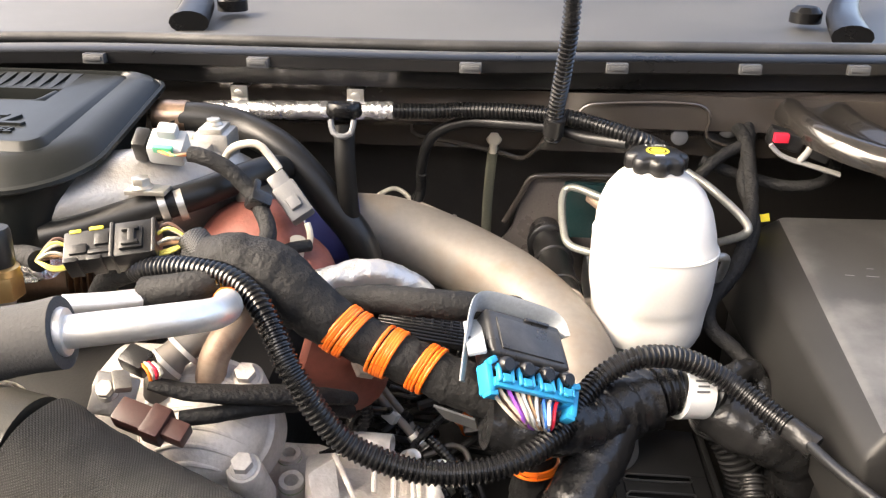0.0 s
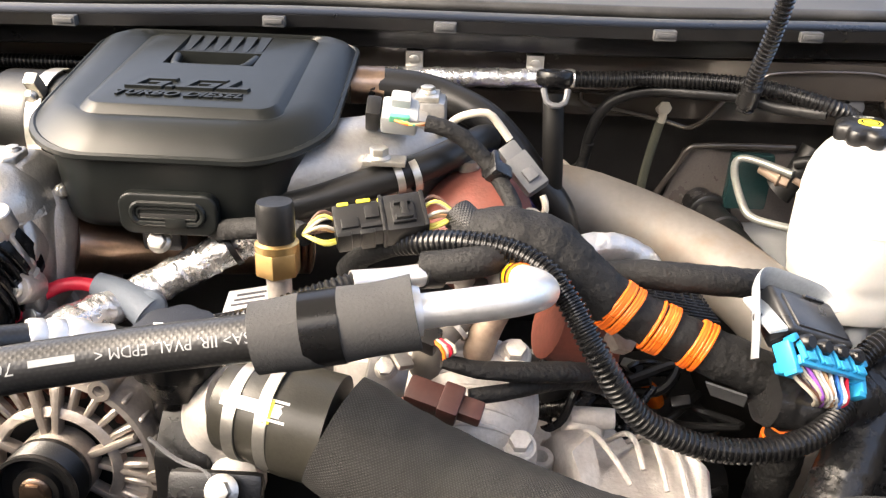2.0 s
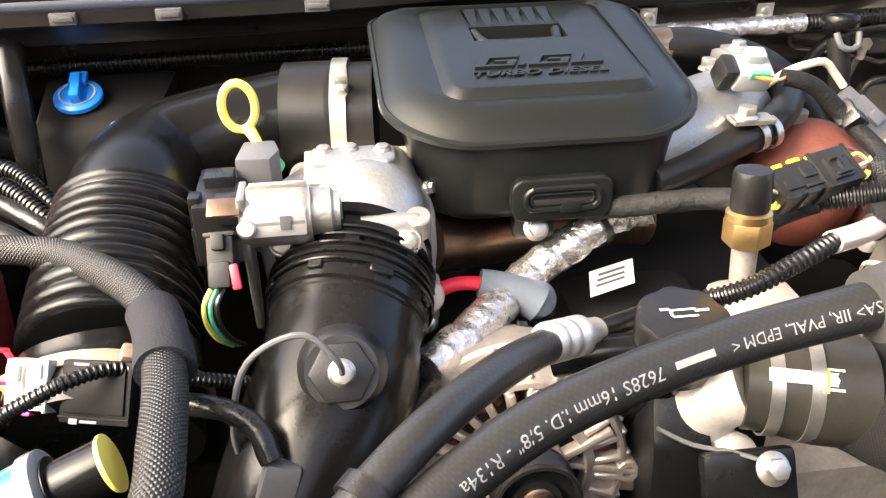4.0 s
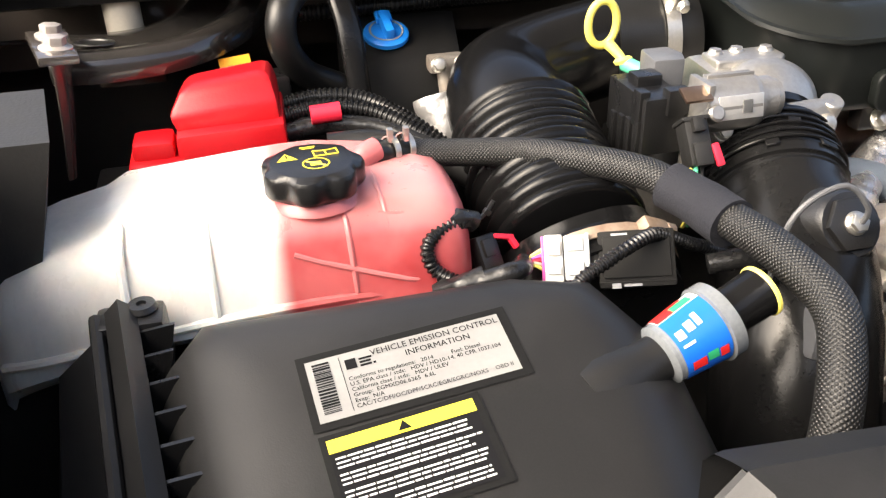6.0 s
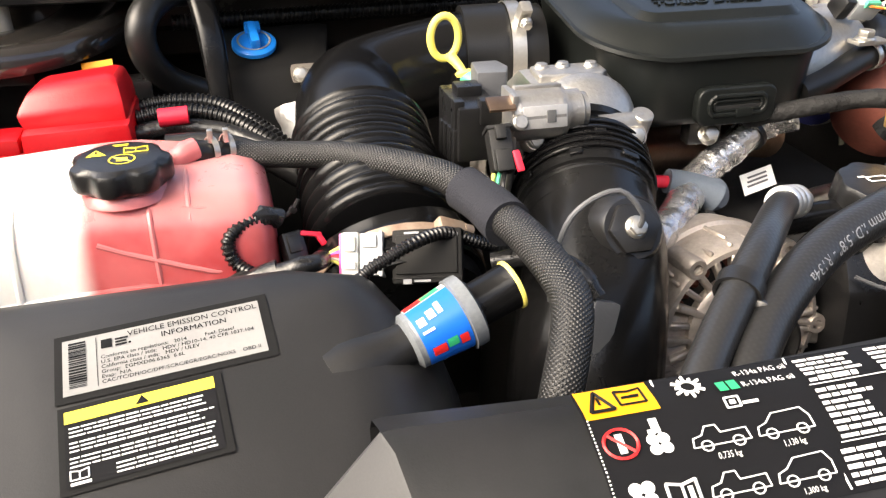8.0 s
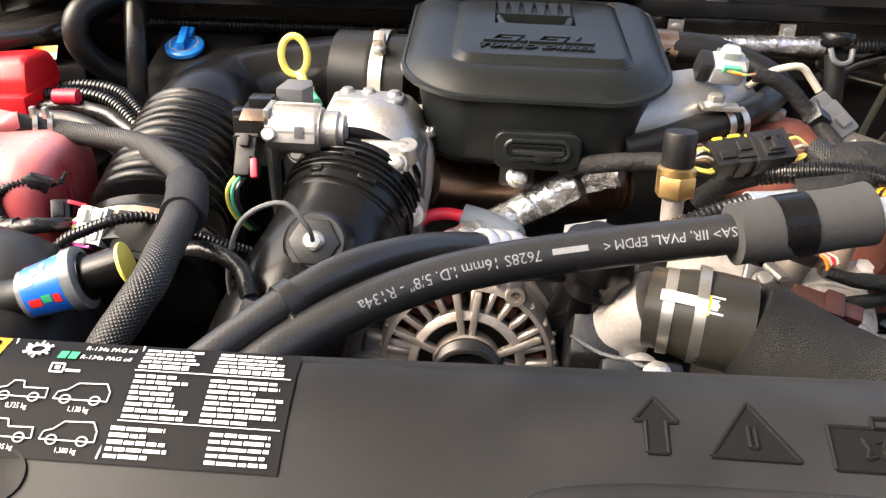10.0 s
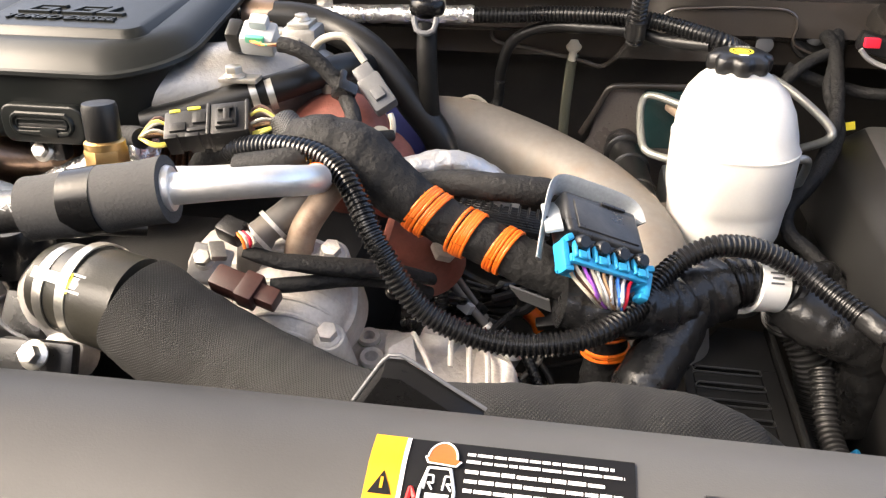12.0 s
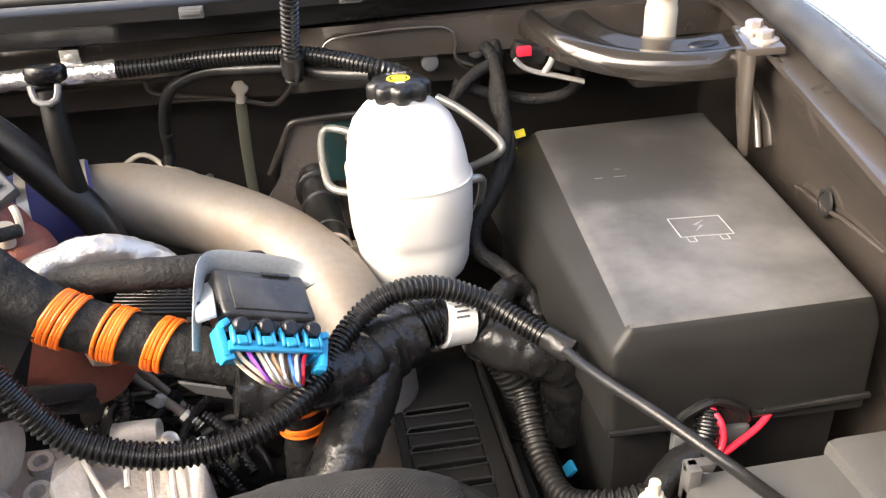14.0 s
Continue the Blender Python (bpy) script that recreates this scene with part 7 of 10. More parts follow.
inj = thing("injector_lines", (-0.06, 0.6, 1.12), "thin steel injector lines with hexagon nuts", "fuel line")
for pts_, r in ((((-0.118, 0.632, 1.215), (-0.108, 0.625, 1.205), (-0.087, 0.622, 1.176), (-0.070, 0.618, 1.158), (-0.058, 0.612, 1.146)), 0.0038), (((-0.106, 0.642, 1.205), (-0.096, 0.635, 1.192), (-0.072, 0.630, 1.160), (-0.052, 0.618, 1.138)), 0.0034), (((-0.055, 0.618, 1.128), (-0.045, 0.622, 1.130), (-0.032, 0.630, 1.132), (-0.018, 0.624, 1.132), (-0.013, 0.604, 1.130), (-0.022, 0.591, 1.124), (-0.035, 0.588, 1.110)), 0.0028)):
    bm = B()
    tube(bm, pts_, r, seg=10, step=0.004)
    line = part("line", bm, STEEL, inj)
    bm = B()
    hexhead(bm, face_to(pts_[-1], Vector(pts_[-2]) - Vector(pts_[-1])), 0.0105, 0.011)
    part("nut", bm, ZINC, line)

mp = thing("plastic_grille_tray", (-0.06, 0.58, 1.27), "black slatted plastic wiring tray", "tray")
bm = B()
for k in range(9):
    box(bm, (0.080, 0.0022, 0.005), pose(-0.052, 0.578 + 0.0065 * k, 1.274 - 0.0009 * k, 0, 8, 0), 0.0006, 1)
for k in range(10):
    box(bm, (0.0022, 0.058, 0.005), pose(-0.088 + 0.008 * k, 0.604, 1.2735 - 0.0011 * k, 0, 8, 0), 0.0006, 1)
part("grating", bm, BLACK, mp)

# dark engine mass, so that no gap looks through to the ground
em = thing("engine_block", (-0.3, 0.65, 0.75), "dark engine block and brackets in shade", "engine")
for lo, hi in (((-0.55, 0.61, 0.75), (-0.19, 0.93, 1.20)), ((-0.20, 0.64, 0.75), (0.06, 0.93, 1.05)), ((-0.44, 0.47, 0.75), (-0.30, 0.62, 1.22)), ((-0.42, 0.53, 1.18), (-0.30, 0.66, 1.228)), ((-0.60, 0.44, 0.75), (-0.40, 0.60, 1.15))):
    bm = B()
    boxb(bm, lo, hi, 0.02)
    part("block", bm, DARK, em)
bx = thing("bracket_box", (-0.39, 0.45, 1.2), "black plastic box bracket between alternator and duct", "bracket")
bm = B()
loft(bm, [[(-0.410, 0.415, 1.12), (-0.368, 0.415, 1.12), (-0.368, 0.480, 1.12), (-0.412, 0.480, 1.12)], [(-0.410, 0.430, 1.235), (-0.372, 0.425, 1.235), (-0.372, 0.478, 1.245), (-0.412, 0.478, 1.245)], [(-0.406, 0.452, 1.266), (-0.376, 0.448, 1.268), (-0.376, 0.476, 1.272), (-0.408, 0.476, 1.272)]])
bmesh.ops.recalc_face_normals(bm, faces=bm.faces)
bmesh.ops.bevel(bm, geom=bm.edges[:], offset=0.004, segments=2, profile=0.6, affect="EDGES")
part("body", bm, BLACK, bx)
bm = B()
lathe(bm, [(0.0032, 0.0), (0.0026, 0.0012), (0.0005, 0.0014)], face_to((-0.3925, 0.4520, 1.2660), (0, -0.75, 0.66)), seg=12)
part("green_mark", bm, MINT, bx, "small green dot")
bm = B()
box(bm, (0.06, 0.012, 0.05), pose(-0.36, 0.398, 1.225, -30), 0.006)
part("bracket", bm, BLACK, em)
bolt("bracket_bolt", (-0.352, 0.392, 1.247), (0, -0.75, 0.65), 0.012, 0.010, ZINC, em, washer=0.0105)
bm = B()
tube(bm, [(-0.41, 0.43, 1.252), (-0.39, 0.42, 1.245), (-0.37, 0.41, 1.246), (-0.355, 0.395, 1.25)], 0.0016, seg=6)
part("loose_wire", bm, GREYP, em)

# ---- big radiator duct with woven sleeve ----
dt = thing("intercooler_duct", (-0.2, 0.42, 1.2), "large rubber duct in a woven black sleeve", "duct")
DP = [(-0.354, 0.440, 1.2755), (-0.33, 0.432, 1.276), (-0.288, 0.424, 1.2715), (-0.22, 0.401, 1.246), (-0.15, 0.371, 1.238), (-0.10, 0.355, 1.238), (-0.03, 0.360, 1.237), (0.05, 0.380, 1.230), (0.088, 0.390, 1.219), (0.118, 0.394, 1.201), (0.145, 0.385, 1.172), (0.17, 0.37, 1.12)]
bm = B()
tube(bm, DP[:3], lambda f: 0.0300 + 0.0052 * min(1.0, max(0.0, (f - 0.15) * 2.2)), seg=36)
part("rubber_cuff", bm, OLIVERUBBER, dt)
bm = B()
tube(bm, DP[2:10], lambda f: 0.0375 + 0.002 * min(1, f * 4) - (0.0025 if f > 0.985 else 0), seg=44, step=0.003, wave=lambda f, a, q: 0.0026 * noise.noise(q * 22) + 0.0011 * noise.noise(q * 70) + 0.0004 * noise.noise(q * 260))
part("woven_sleeve", bm, CLOTH, dt)
bm = B()
tube(bm, DP[8:], 0.0375, seg=32)
part("end_hose", bm, OLIVERUBBER, dt)
bm = B()
tube(bm, [(-0.372, 0.462, 1.205), (-0.371, 0.458, 1.235), (-0.366, 0.449, 1.262), (-0.350, 0.4395, 1.2752)], lambda f: 0.024 + 0.003 * f, seg=32)
lathe(bm, [(0.02, -0.02), (0.016, 0.0), (0.013, 0.002)], face_to((-0.356, 0.424, 1.226), (0.1, -0.7, 0.6)), seg=20)
part("cast_neck", bm, RAWCAST, dt)
for k in range(2):
    bm = B()
    p = Vector(DP[1]) + Vector((-0.012 + 0.022 * k, 0.002 - 0.003 * k, 0))
    clamp_band(bm, p, (0.96, -0.25, 0), 0.0306 + 0.0042 * k, 0.0080)
    part("clamp", bm, ZINC, dt)
bm = B()
plc = on_tube(spline(DP[:3], 0.01), 0.0338, 0.010, 0.80)
patch(bm, plc, 0.0, -0.0038, 0.036, 0.0038, 0.0009, 8, 2)
clampl = part("clamp_label", bm, WHITEINK, dt)
bm = B()
patch(bm, plc, 0.024, -0.008, 0.0285, 0.006, 0.0014, 2, 2)
part("yellow_mark", bm, YELLOWINK, clampl)
for k in range(2):
    bm = B()
    patch(bm, plc, 0.022, 0.0048 - 0.0112 * k, 0.036, 0.0063 - 0.0112 * k, 0.0013, 2, 1)
    part("print_bar", bm, WHITEINK, clampl)

# ---- ribbed loom over the engine, ending in a plain cable ----
lm = thing("convoluted_loom", (-0.05, 0.47, 1.2), "glossy black convoluted wire loom looping over the engine", "wire loom")
bm = B()
LP = [(-0.262, 0.545, 1.342), (-0.243, 0.533, 1.350), (-0.215, 0.522, 1.357), (-0.183, 0.512, 1.358), (-0.160, 0.498, 1.352), (-0.145, 0.482, 1.340), (-0.126, 0.463, 1.313), (-0.098, 0.455, 1.274), (-0.068, 0.452, 1.257), (-0.035, 0.451, 1.250), (0.0, 0.455, 1.251), (0.03, 0.468, 1.256), (0.052, 0.49, 1.259), (0.062, 0.512, 1.262), (0.078, 0.533, 1.272), (0.095, 0.543, 1.282), (0.115, 0.548, 1.288), (0.145, 0.553, 1.284), (0.178, 0.548, 1.270), (0.205, 0.525, 1.259), (0.225, 0.504, 1.252)]
tube(bm, LP[:13], 0.0088, seg=18, ribs=0.0040, rib_depth=0.0015)
part("loom", bm, LOOM, lm)
bm = B()
tube(bm, LP[12:], 0.0088, seg=18, ribs=0.0040, rib_depth=0.0015)
part("second_loom", bm, LOOM, lm)
bm = B()
tube(bm, [(0.222, 0.507, 1.253), (0.2325, 0.466, 1.2575), (0.258, 0.410, 1.260), (0.284, 0.372, 1.251), (0.313, 0.357, 1.229)], 0.0040, seg=14)
part("cable", bm, HOSE, lm)
bm = B()
tube(bm, [(-0.262, 0.545, 1.342), (-0.285, 0.55, 1.33), (-0.30, 0.56, 1.31)], 0.009, seg=14, wave=lambda f, a, q: 0.001 * noise.noise(q * 120))
part("tape_end", bm, TAPE, lm)
bm = B()
tube(bm, [(0.214, 0.515, 1.256), (0.229, 0.50, 1.2505)], 0.0092, seg=14, wave=lambda f, a, q: 0.0014 * noise.noise(q * 200))
part("frayed_end", bm, VINYL, lm)

# ---- main taped harness with orange cord wraps ----
hn = thing("taped_main_harness", (-0.05, 0.51, 1.2), "thick cloth-taped harness bound with orange cord", "wire harness")
FP = [(-0.215, 0.552, 1.345), (-0.185, 0.540, 1.352), (-0.157, 0.536, 1.346), (-0.122, 0.526, 1.324), (-0.090, 0.524, 1.304), (-0.048, 0.522, 1.286), (-0.012, 0.518, 1.272), (0.020, 0.516, 1.258), (0.035, 0.522, 1.235), (0.038, 0.528, 1.19), (0.035, 0.53, 1.13)]
bm = B()
FR = lambda f: 0.0172 - 0.001 * f + 0.0075 * math.exp(-((f - 0.14) / 0.12) ** 2)
tube(bm, FP, FR, seg=36, step=0.002, wave=lambda f, a, q: 0.0018 * noise.noise(q * 32) + 0.0009 * ((f * 17 + a / (2 * math.pi)) % 1.0) + 0.0012 * noise.noise(q * 110))
part("taped_loom", bm, TAPE, hn)
fpath = spline(FP, 0.002)
fr_ = frames(fpath)
def wraps(at, n, pitch, rad, tilt=0.35):
    k0 = min(range(len(fpath)), key=lambda i: (fpath[i] - Vector(at)).length)
    for j in range(n):
        k = min(len(fpath) - 1, max(0, k0 + round((j - n / 2) * pitch / 0.002)))
        t, s, u = fr_[k]
        axis = (t + s * tilt * random.uniform(0.85, 1.0) + u * random.uniform(-0.03, 0.03)).normalized()
        x = axis.cross(u).normalized()
        y = axis.cross(x)
        loop = [fpath[k] + (x * math.cos(a) + y * math.sin(a)) * (rad + random.uniform(0, 0.0004)) for a in [2 * math.pi * i / 22 for i in range(23)]]
        bm = B()
        tube(bm, loop, 0.00148, seg=8, step=0.005, cap=False)
        part("orange_cord", bm, ORANGE, hn)
random.seed(3)
wraps((-0.101, 0.525, 1.311), 7, 0.0024, 0.0186, 0.3)
wraps((-0.071, 0.523, 1.296), 6, 0.0024, 0.0183, 0.3)
wraps((-0.044, 0.522, 1.284), 5, 0.0024, 0.0181, 0.3)
wraps((0.036, 0.523, 1.222), 3, 0.0026, 0.0176, 0.25)
wraps((0.038, 0.527, 1.200), 3, 0.0026, 0.0176, 0.25)
bm = B()
loft(bm, [[(-0.038, 0.508, 1.262), (-0.008, 0.505, 1.254), (-0.006, 0.512, 1.240), (-0.030, 0.516, 1.246)], [(-0.038, 0.5095, 1.263), (-0.008, 0.5065, 1.255), (-0.006, 0.5135, 1.241), (-0.030, 0.5175, 1.247)]])
part("torn_tape", bm, CLIPGREY, hn, "torn grey tape end")
bm = B()
tube(bm, [(-0.115, 0.566, 1.312), (-0.085, 0.558, 1.320), (-0.05, 0.552, 1.322), (-0.01, 0.556, 1.318), (0.02, 0.58, 1.304)], 0.0105, seg=18, wave=lambda f, a, q: 0.0009 * ((f * 15 + a / (2 * math.pi)) % 1.0) + 0.0006 * noise.noise(q * 120))
part("upper_branch", bm, TAPE, hn)
bm = B()
tube(bm, [(-0.185, 0.535, 1.35), (-0.19, 0.515, 1.352), (-0.21, 0.508, 1.349), (-0.24, 0.512, 1.342)], 0.011, seg=16)
part("side_branch", bm, TAPE, hn)

vb = thing("vinyl_taped_bundle", (0.1, 0.54, 1.2), "shiny vinyl-taped wire bundle with ribbed loom", "wire harness")
bm = B()
tube(bm, [(0.0, 0.497, 1.262), (0.03, 0.502, 1.255), (0.060, 0.517, 1.247), (0.085, 0.535, 1.243), (0.105, 0.550, 1.243), (0.122, 0.560, 1.246)], lambda f: 0.019 + 0.0055 * f, seg=36, step=0.002, wave=lambda f, a, q: 0.0016 * noise.noise(q * 40) + 0.0019 * (1 - 2.4 * abs(noise.noise(q * 75))) + 0.0015 * ((f * 7 + a / (2 * math.pi)) % 1.0))
part("taped_loom", bm, VINYL, vb)
bm = B()
tube(bm, [(0.118, 0.558, 1.246), (0.14, 0.566, 1.250), (0.162, 0.572, 1.248), (0.18, 0.58, 1.235), (0.19, 0.60, 1.20)], 0.0215, seg=26, ribs=0.0062, rib_depth=0.0024)
part("large_loom", bm, LOOM, vb)
bm = B()
tube(bm, [(0.098, 0.545, 1.240), (0.085, 0.518, 1.222), (0.068, 0.49, 1.205), (0.05, 0.465, 1.175), (0.035, 0.45, 1.12)], 0.0205, seg=32, step=0.0025, wave=lambda f, a, q: 0.0008 * (1 - 2.4 * abs(noise.noise(q * 60))) + 0.0013 * ((f * 6 + a / (2 * math.pi)) % 1.0))
part("lower_branch", bm, VINYL, vb)
bm = B()
tube(bm, [(0.145, 0.565, 1.2492), (0.166, 0.571, 1.2462)], 0.0226, seg=26, wave=lambda f, a, q: 0.0006 * noise.noise(q * 90))
wlab = part("paper_label", bm, WHITEINK, vb, "white printed paper label round the loom")
for k in range(5):
    bm = B()
    plw = on_tube(spline([(0.145, 0.565, 1.2492), (0.166, 0.571, 1.2462)], 0.004), 0.0234, 0.004, 1.0)
    patch(bm, plw, 0.0 + 0.0012 * (k % 2), -0.012 + 0.004 * k, 0.011, -0.0105 + 0.004 * k, 0.0003, 3, 1)
    part("print_bar", bm, GREYP, wlab)
bm = B()
box(bm, (0.016, 0.001, 0.018), pose(0.088, 0.500, 1.205, 15, 30, 20), 0.0002)
part("loose_tape_end", bm, VINYL, vb)

# ---- upright panel beside the tank ----
bm = B()
loft(bm, [[(-1.070, 0.52, 1.395), (-1.088, 0.62, 1.395), (-1.150, 0.62, 1.395), (-1.150, 0.52, 1.395)], [(-1.098, 0.52, 1.30), (-1.112, 0.62, 1.29), (-1.16, 0.62, 1.29), (-1.16, 0.52, 1.30)], [(-1.112, 0.52, 1.0), (-1.122, 0.62, 1.0), (-1.17, 0.62, 1.0), (-1.17, 0.52, 1.0)]])
solid("side_panel", bm, DARK, "black plastic side panel beside the coolant tank", "panel")
# ---- air cleaner box ----
def ab_z(x, y):
    return 1.3185 + 0.04 * (x + 0.949) + 0.29 * (y - 0.376) - 6.0 * max(0.0, -0.958 - x) ** 2 - 3.0 * max(0.0, y - 0.385) ** 2


ab = thing("air_cleaner_box", (-0.89, 0.3, 1.0), "black plastic air cleaner box with ribbed edge", "air cleaner")
AB = [(-0.975, 0.12), (-0.830, 0.10), (-0.814, 0.24), (-0.804, 0.31), (-0.801, 0.365), (-0.808, 0.390), (-0.836, 0.402), (-0.998, 0.428), (-1.010, 0.418)]
def ab_ring(out, drop):
    c = Vector((-0.895, 0.28))
    ring = []
    n = len(AB)
    for i, (x, y) in enumerate(AB):
        a, b, q = Vector(AB[i - 1]), Vector(AB[(i + 1) % n]), Vector((x, y))
        t = ((q - a).normalized() + (b - q).normalized()).normalized()
        wide = 1.0 + 0.6 * max(0.0, t.y) if out > 0 else 1.0
        o = q + Vector((t.y, -t.x)) * out * wide if out >= 0 else q.lerp(c, -out)
        ring.append((o.x, o.y, ab_z(min(o.x, -0.8), o.y) - drop))
    return ring
bm = B()
loft(bm, [ab_ring(0.047, 0.22), ab_ring(0.044, 0.12), ab_ring(0.040, 0.075), ab_ring(0.033, 0.043), ab_ring(0.025, 0.022), ab_ring(0.017, 0.010), ab_ring(0.009, 0.0035), ab_ring(0.002, 0.0006), ab_ring(-0.05, 0.0), ab_ring(-0.12, 0.0), ab_ring(-0.2, 0.0), ab_ring(-0.3, 0.0), ab_ring(-0.45, 0.0), ab_ring(-0.62, 0.0), ab_ring(-0.8, 0.0)])
ablid = part("lid", bm, GREYBLK, ab, smooth=60)
bm = B()
RIM = [Vector((-1.046, 0.470, 1.310)), Vector((-1.020, 0.283, 1.277)), Vector((-0.998, 0.12, 1.236))]
tube(bm, RIM, 0.0085, seg=4, step=0.02)
tube(bm, [p + Vector((-0.014, 0, -0.004)) for p in RIM], 0.004, seg=8, step=0.02)
part("rim", bm, GREYBLK, ab)
bm = B()
boxb(bm, (-1.060, 0.455, 1.27), (-1.022, 0.480, 1.308), 0.004)
lathe(bm, [(0.008, 0), (0.009, 0.002), (0.0075, 0.005), (0.003, 0.005), (0.0025, 0.003)], pose(-1.034, 0.470, 1.3075), seg=18)
part("corner_clip", bm, BLACK, ab)
for k in range(10):
    tip = Vector((-1.020 + 0.0034 * k + (0.004 if k == 0 else 0), 0.452 - 0.0208 * k, 0))
    tip.z = 1.3075 - 0.0028 * k - 0.0001 * k * k
    root = tip + Vector((-0.0225, 0.002, -0.004))
    vs = [root, tip, tip + Vector((-0.003, -0.001, -0.012)), root + Vector((0.006, 0, -0.030)), root + Vector((0, 0, -0.03))]
    bm = B()
    loft(bm, [[v + Vector((0, -0.0012, 0)) for v in vs], [v + Vector((0, 0.0012, 0)) for v in vs]])
    part("rib", bm, BLACK, ab)
bm = B()
loft(bm, [[(-1.086, 0.464, 1.275), (-1.066, 0.28, 1.240), (-1.044, 0.12, 1.20), (-1.044, 0.10, 1.0), (-1.10, 0.10, 1.0), (-1.11, 0.464, 1.0)], [(-1.048, 0.472, 1.304), (-1.023, 0.28, 1.271), (-1.001, 0.12, 1.232), (-1.001, 0.10, 1.0), (-1.012, 0.10, 0.99), (-1.012, 0.472, 0.99)]])
boxb(bm, (-1.04, 0.1, 0.76), (-0.76, 0.42, 1.22), 0.02)
part("lower_box", bm, GREYBLK, ab)
bm = B()
GA = Vector((0.075, 0.016, 0.024)).normalized()
GM = face_to((-0.790, 0.348, 1.3015), GA)
lathe(bm, [(0.021, -0.026), (0.0205, -0.016), (0.019, -0.008), (0.0165, 0.0), (0.0140, 0.007), (0.0128, 0.014), (0.0125, 0.02)], GM, seg=32)
part("gauge_stub", bm, GREYBLK, ab)

fg = thing("air_filter_gauge", (-0.75, 0.352, 1.30), "clear air-filter gauge with blue, red and green label", "gauge")
bm = B()
lathe(bm, [(0.0135, 0.018), (0.0165, 0.020), (0.0165, 0.022)], GM, seg=32)
lathe(bm, [(0.0172, 0.050), (0.0215, 0.051), (0.0215, 0.058), (0.0175, 0.060)], GM, seg=36)
part("clear_rim", bm, CLEARISH, fg)
bm = B()
lathe(bm, [(0.0162, 0.021), (0.0168, 0.023), (0.0195, 0.051), (0.018, 0.052)], GM, seg=36)
body = part("body", bm, CLEARISH, fg)
GI = GM.to_3x3().inverted()
def turn_of(v):
    q = GI @ Vector(v)
    return math.atan2(q.y, q.x)
A_UP, A_FR = turn_of((0, 0.75, 0.66)), turn_of((0, -0.95, -0.25))
A_FR += 2 * math.pi * round((A_UP - A_FR) / (2 * math.pi))
if abs(A_FR - A_UP) > math.pi:
    A_FR -= math.copysign(2 * math.pi, A_FR - A_UP)
def gauge_place(x, y, out=0.0):
    """x along the gauge, y round it: 0 at the back of its top, 1 at its lower front."""
    a = A_UP + (A_FR - A_UP) * y
    r = 0.0166 + 0.1 * x + out
    return GM @ Vector((r * math.cos(a), r * math.sin(a), 0.0225 + x))
for nm, mt, x0, a0, x1, a1 in (("blue_field", BLUEINK, 0.0008, 0.26, 0.0275, 1.15), ("white_field", WHITEINK, 0.0008, -0.3, 0.0275, 0.26), ("red_field", REDINK, 0.001, -0.05, 0.013, 0.25), ("red_field", REDINK, 0.013, 0.02, 0.021, 0.12), ("green_field", GREENINK, 0.012, 0.13, 0.024, 0.25),
                               ("white_mark", WHITEINK, 0.003, 0.48, 0.0075, 0.58), ("white_mark", WHITEINK, 0.0095, 0.44, 0.014, 0.55), ("white_mark", WHITEINK, 0.0155, 0.40, 0.0185, 0.54), ("white_mark", WHITEINK, 0.003, 0.64, 0.010, 0.67), ("red_field", REDINK, 0.004, 0.86, 0.012, 0.98), ("green_field", GREENINK, 0.013, 0.84, 0.019, 0.95), ("red_field", REDINK, 0.020, 0.86, 0.025, 0.98)):
    bm = B()
    patch(bm, gauge_place, x0, a0, x1, a1, 0.0009 if nm == "white_mark" else (0.0003 if nm in ("blue_field", "white_field") else 0.0006), 2, 14)
    part(nm, bm, mt, body)
bm = B()
lathe(bm, [(0.0165, 0.058), (0.0165, 0.061), (0.013, 0.062), (0.0135, 0.084), (0.0145, 0.086)], GM, seg=32)
part("black_end", bm, GLOSS, fg)
bm = B()
lathe(bm, [(0.0140, 0.085), (0.0148, 0.086), (0.0148, 0.0875), (0.001, 0.0885)], GM, seg=32)
part("yellow_button", bm, YELLOW, fg)

# ---- coolant tank ----
ct = thing("coolant_tank", (-0.97, 0.54, 1.15), "translucent coolant tank part filled with red coolant", "coolant tank")
TS = [(0.500, 1.262), (0.484, 1.276), (0.486, 1.290), (0.490, 1.308), (0.495, 1.322), (0.503, 1.333), (0.518, 1.340), (0.55, 1.344), (0.60, 1.343), (0.616, 1.335), (0.624, 1.315), (0.610, 1.262)]
def tank_section(x, sy=1.0, sz=0.0, dy=0.0):
    return [(x, 0.555 + (y - 0.555) * sy + dy, z + sz * (1 if z > 1.25 else 0)) for y, z in TS]
bm = B()
loft(bm, [tank_section(-1.135, 0.6, -0.05), tank_section(-1.128, 0.75, -0.034), tank_section(-1.115, 0.86, -0.026), tank_section(-1.09, 0.92, -0.018), tank_section(-1.06, 0.97, -0.012), tank_section(-1.045, 1.0, -0.004), tank_section(-1.0, 1.02, -0.001), tank_section(-0.96, 1.02, 0.002), tank_section(-0.943, 1.02, 0.003)])
tmp = bmesh.new()
loft(tmp, [tank_section(-0.943, 1.02, 0.003), tank_section(-0.92, 1.02, 0.003), tank_section(-0.880, 1.0, 0.0, -0.006), tank_section(-0.855, 0.96, 0.0, -0.012), tank_section(-0.842, 0.90, -0.004, -0.014), tank_section(-0.834, 0.78, -0.012, -0.016), tank_section(-0.831, 0.6, -0.03, -0.016)])
join(bm, tmp)
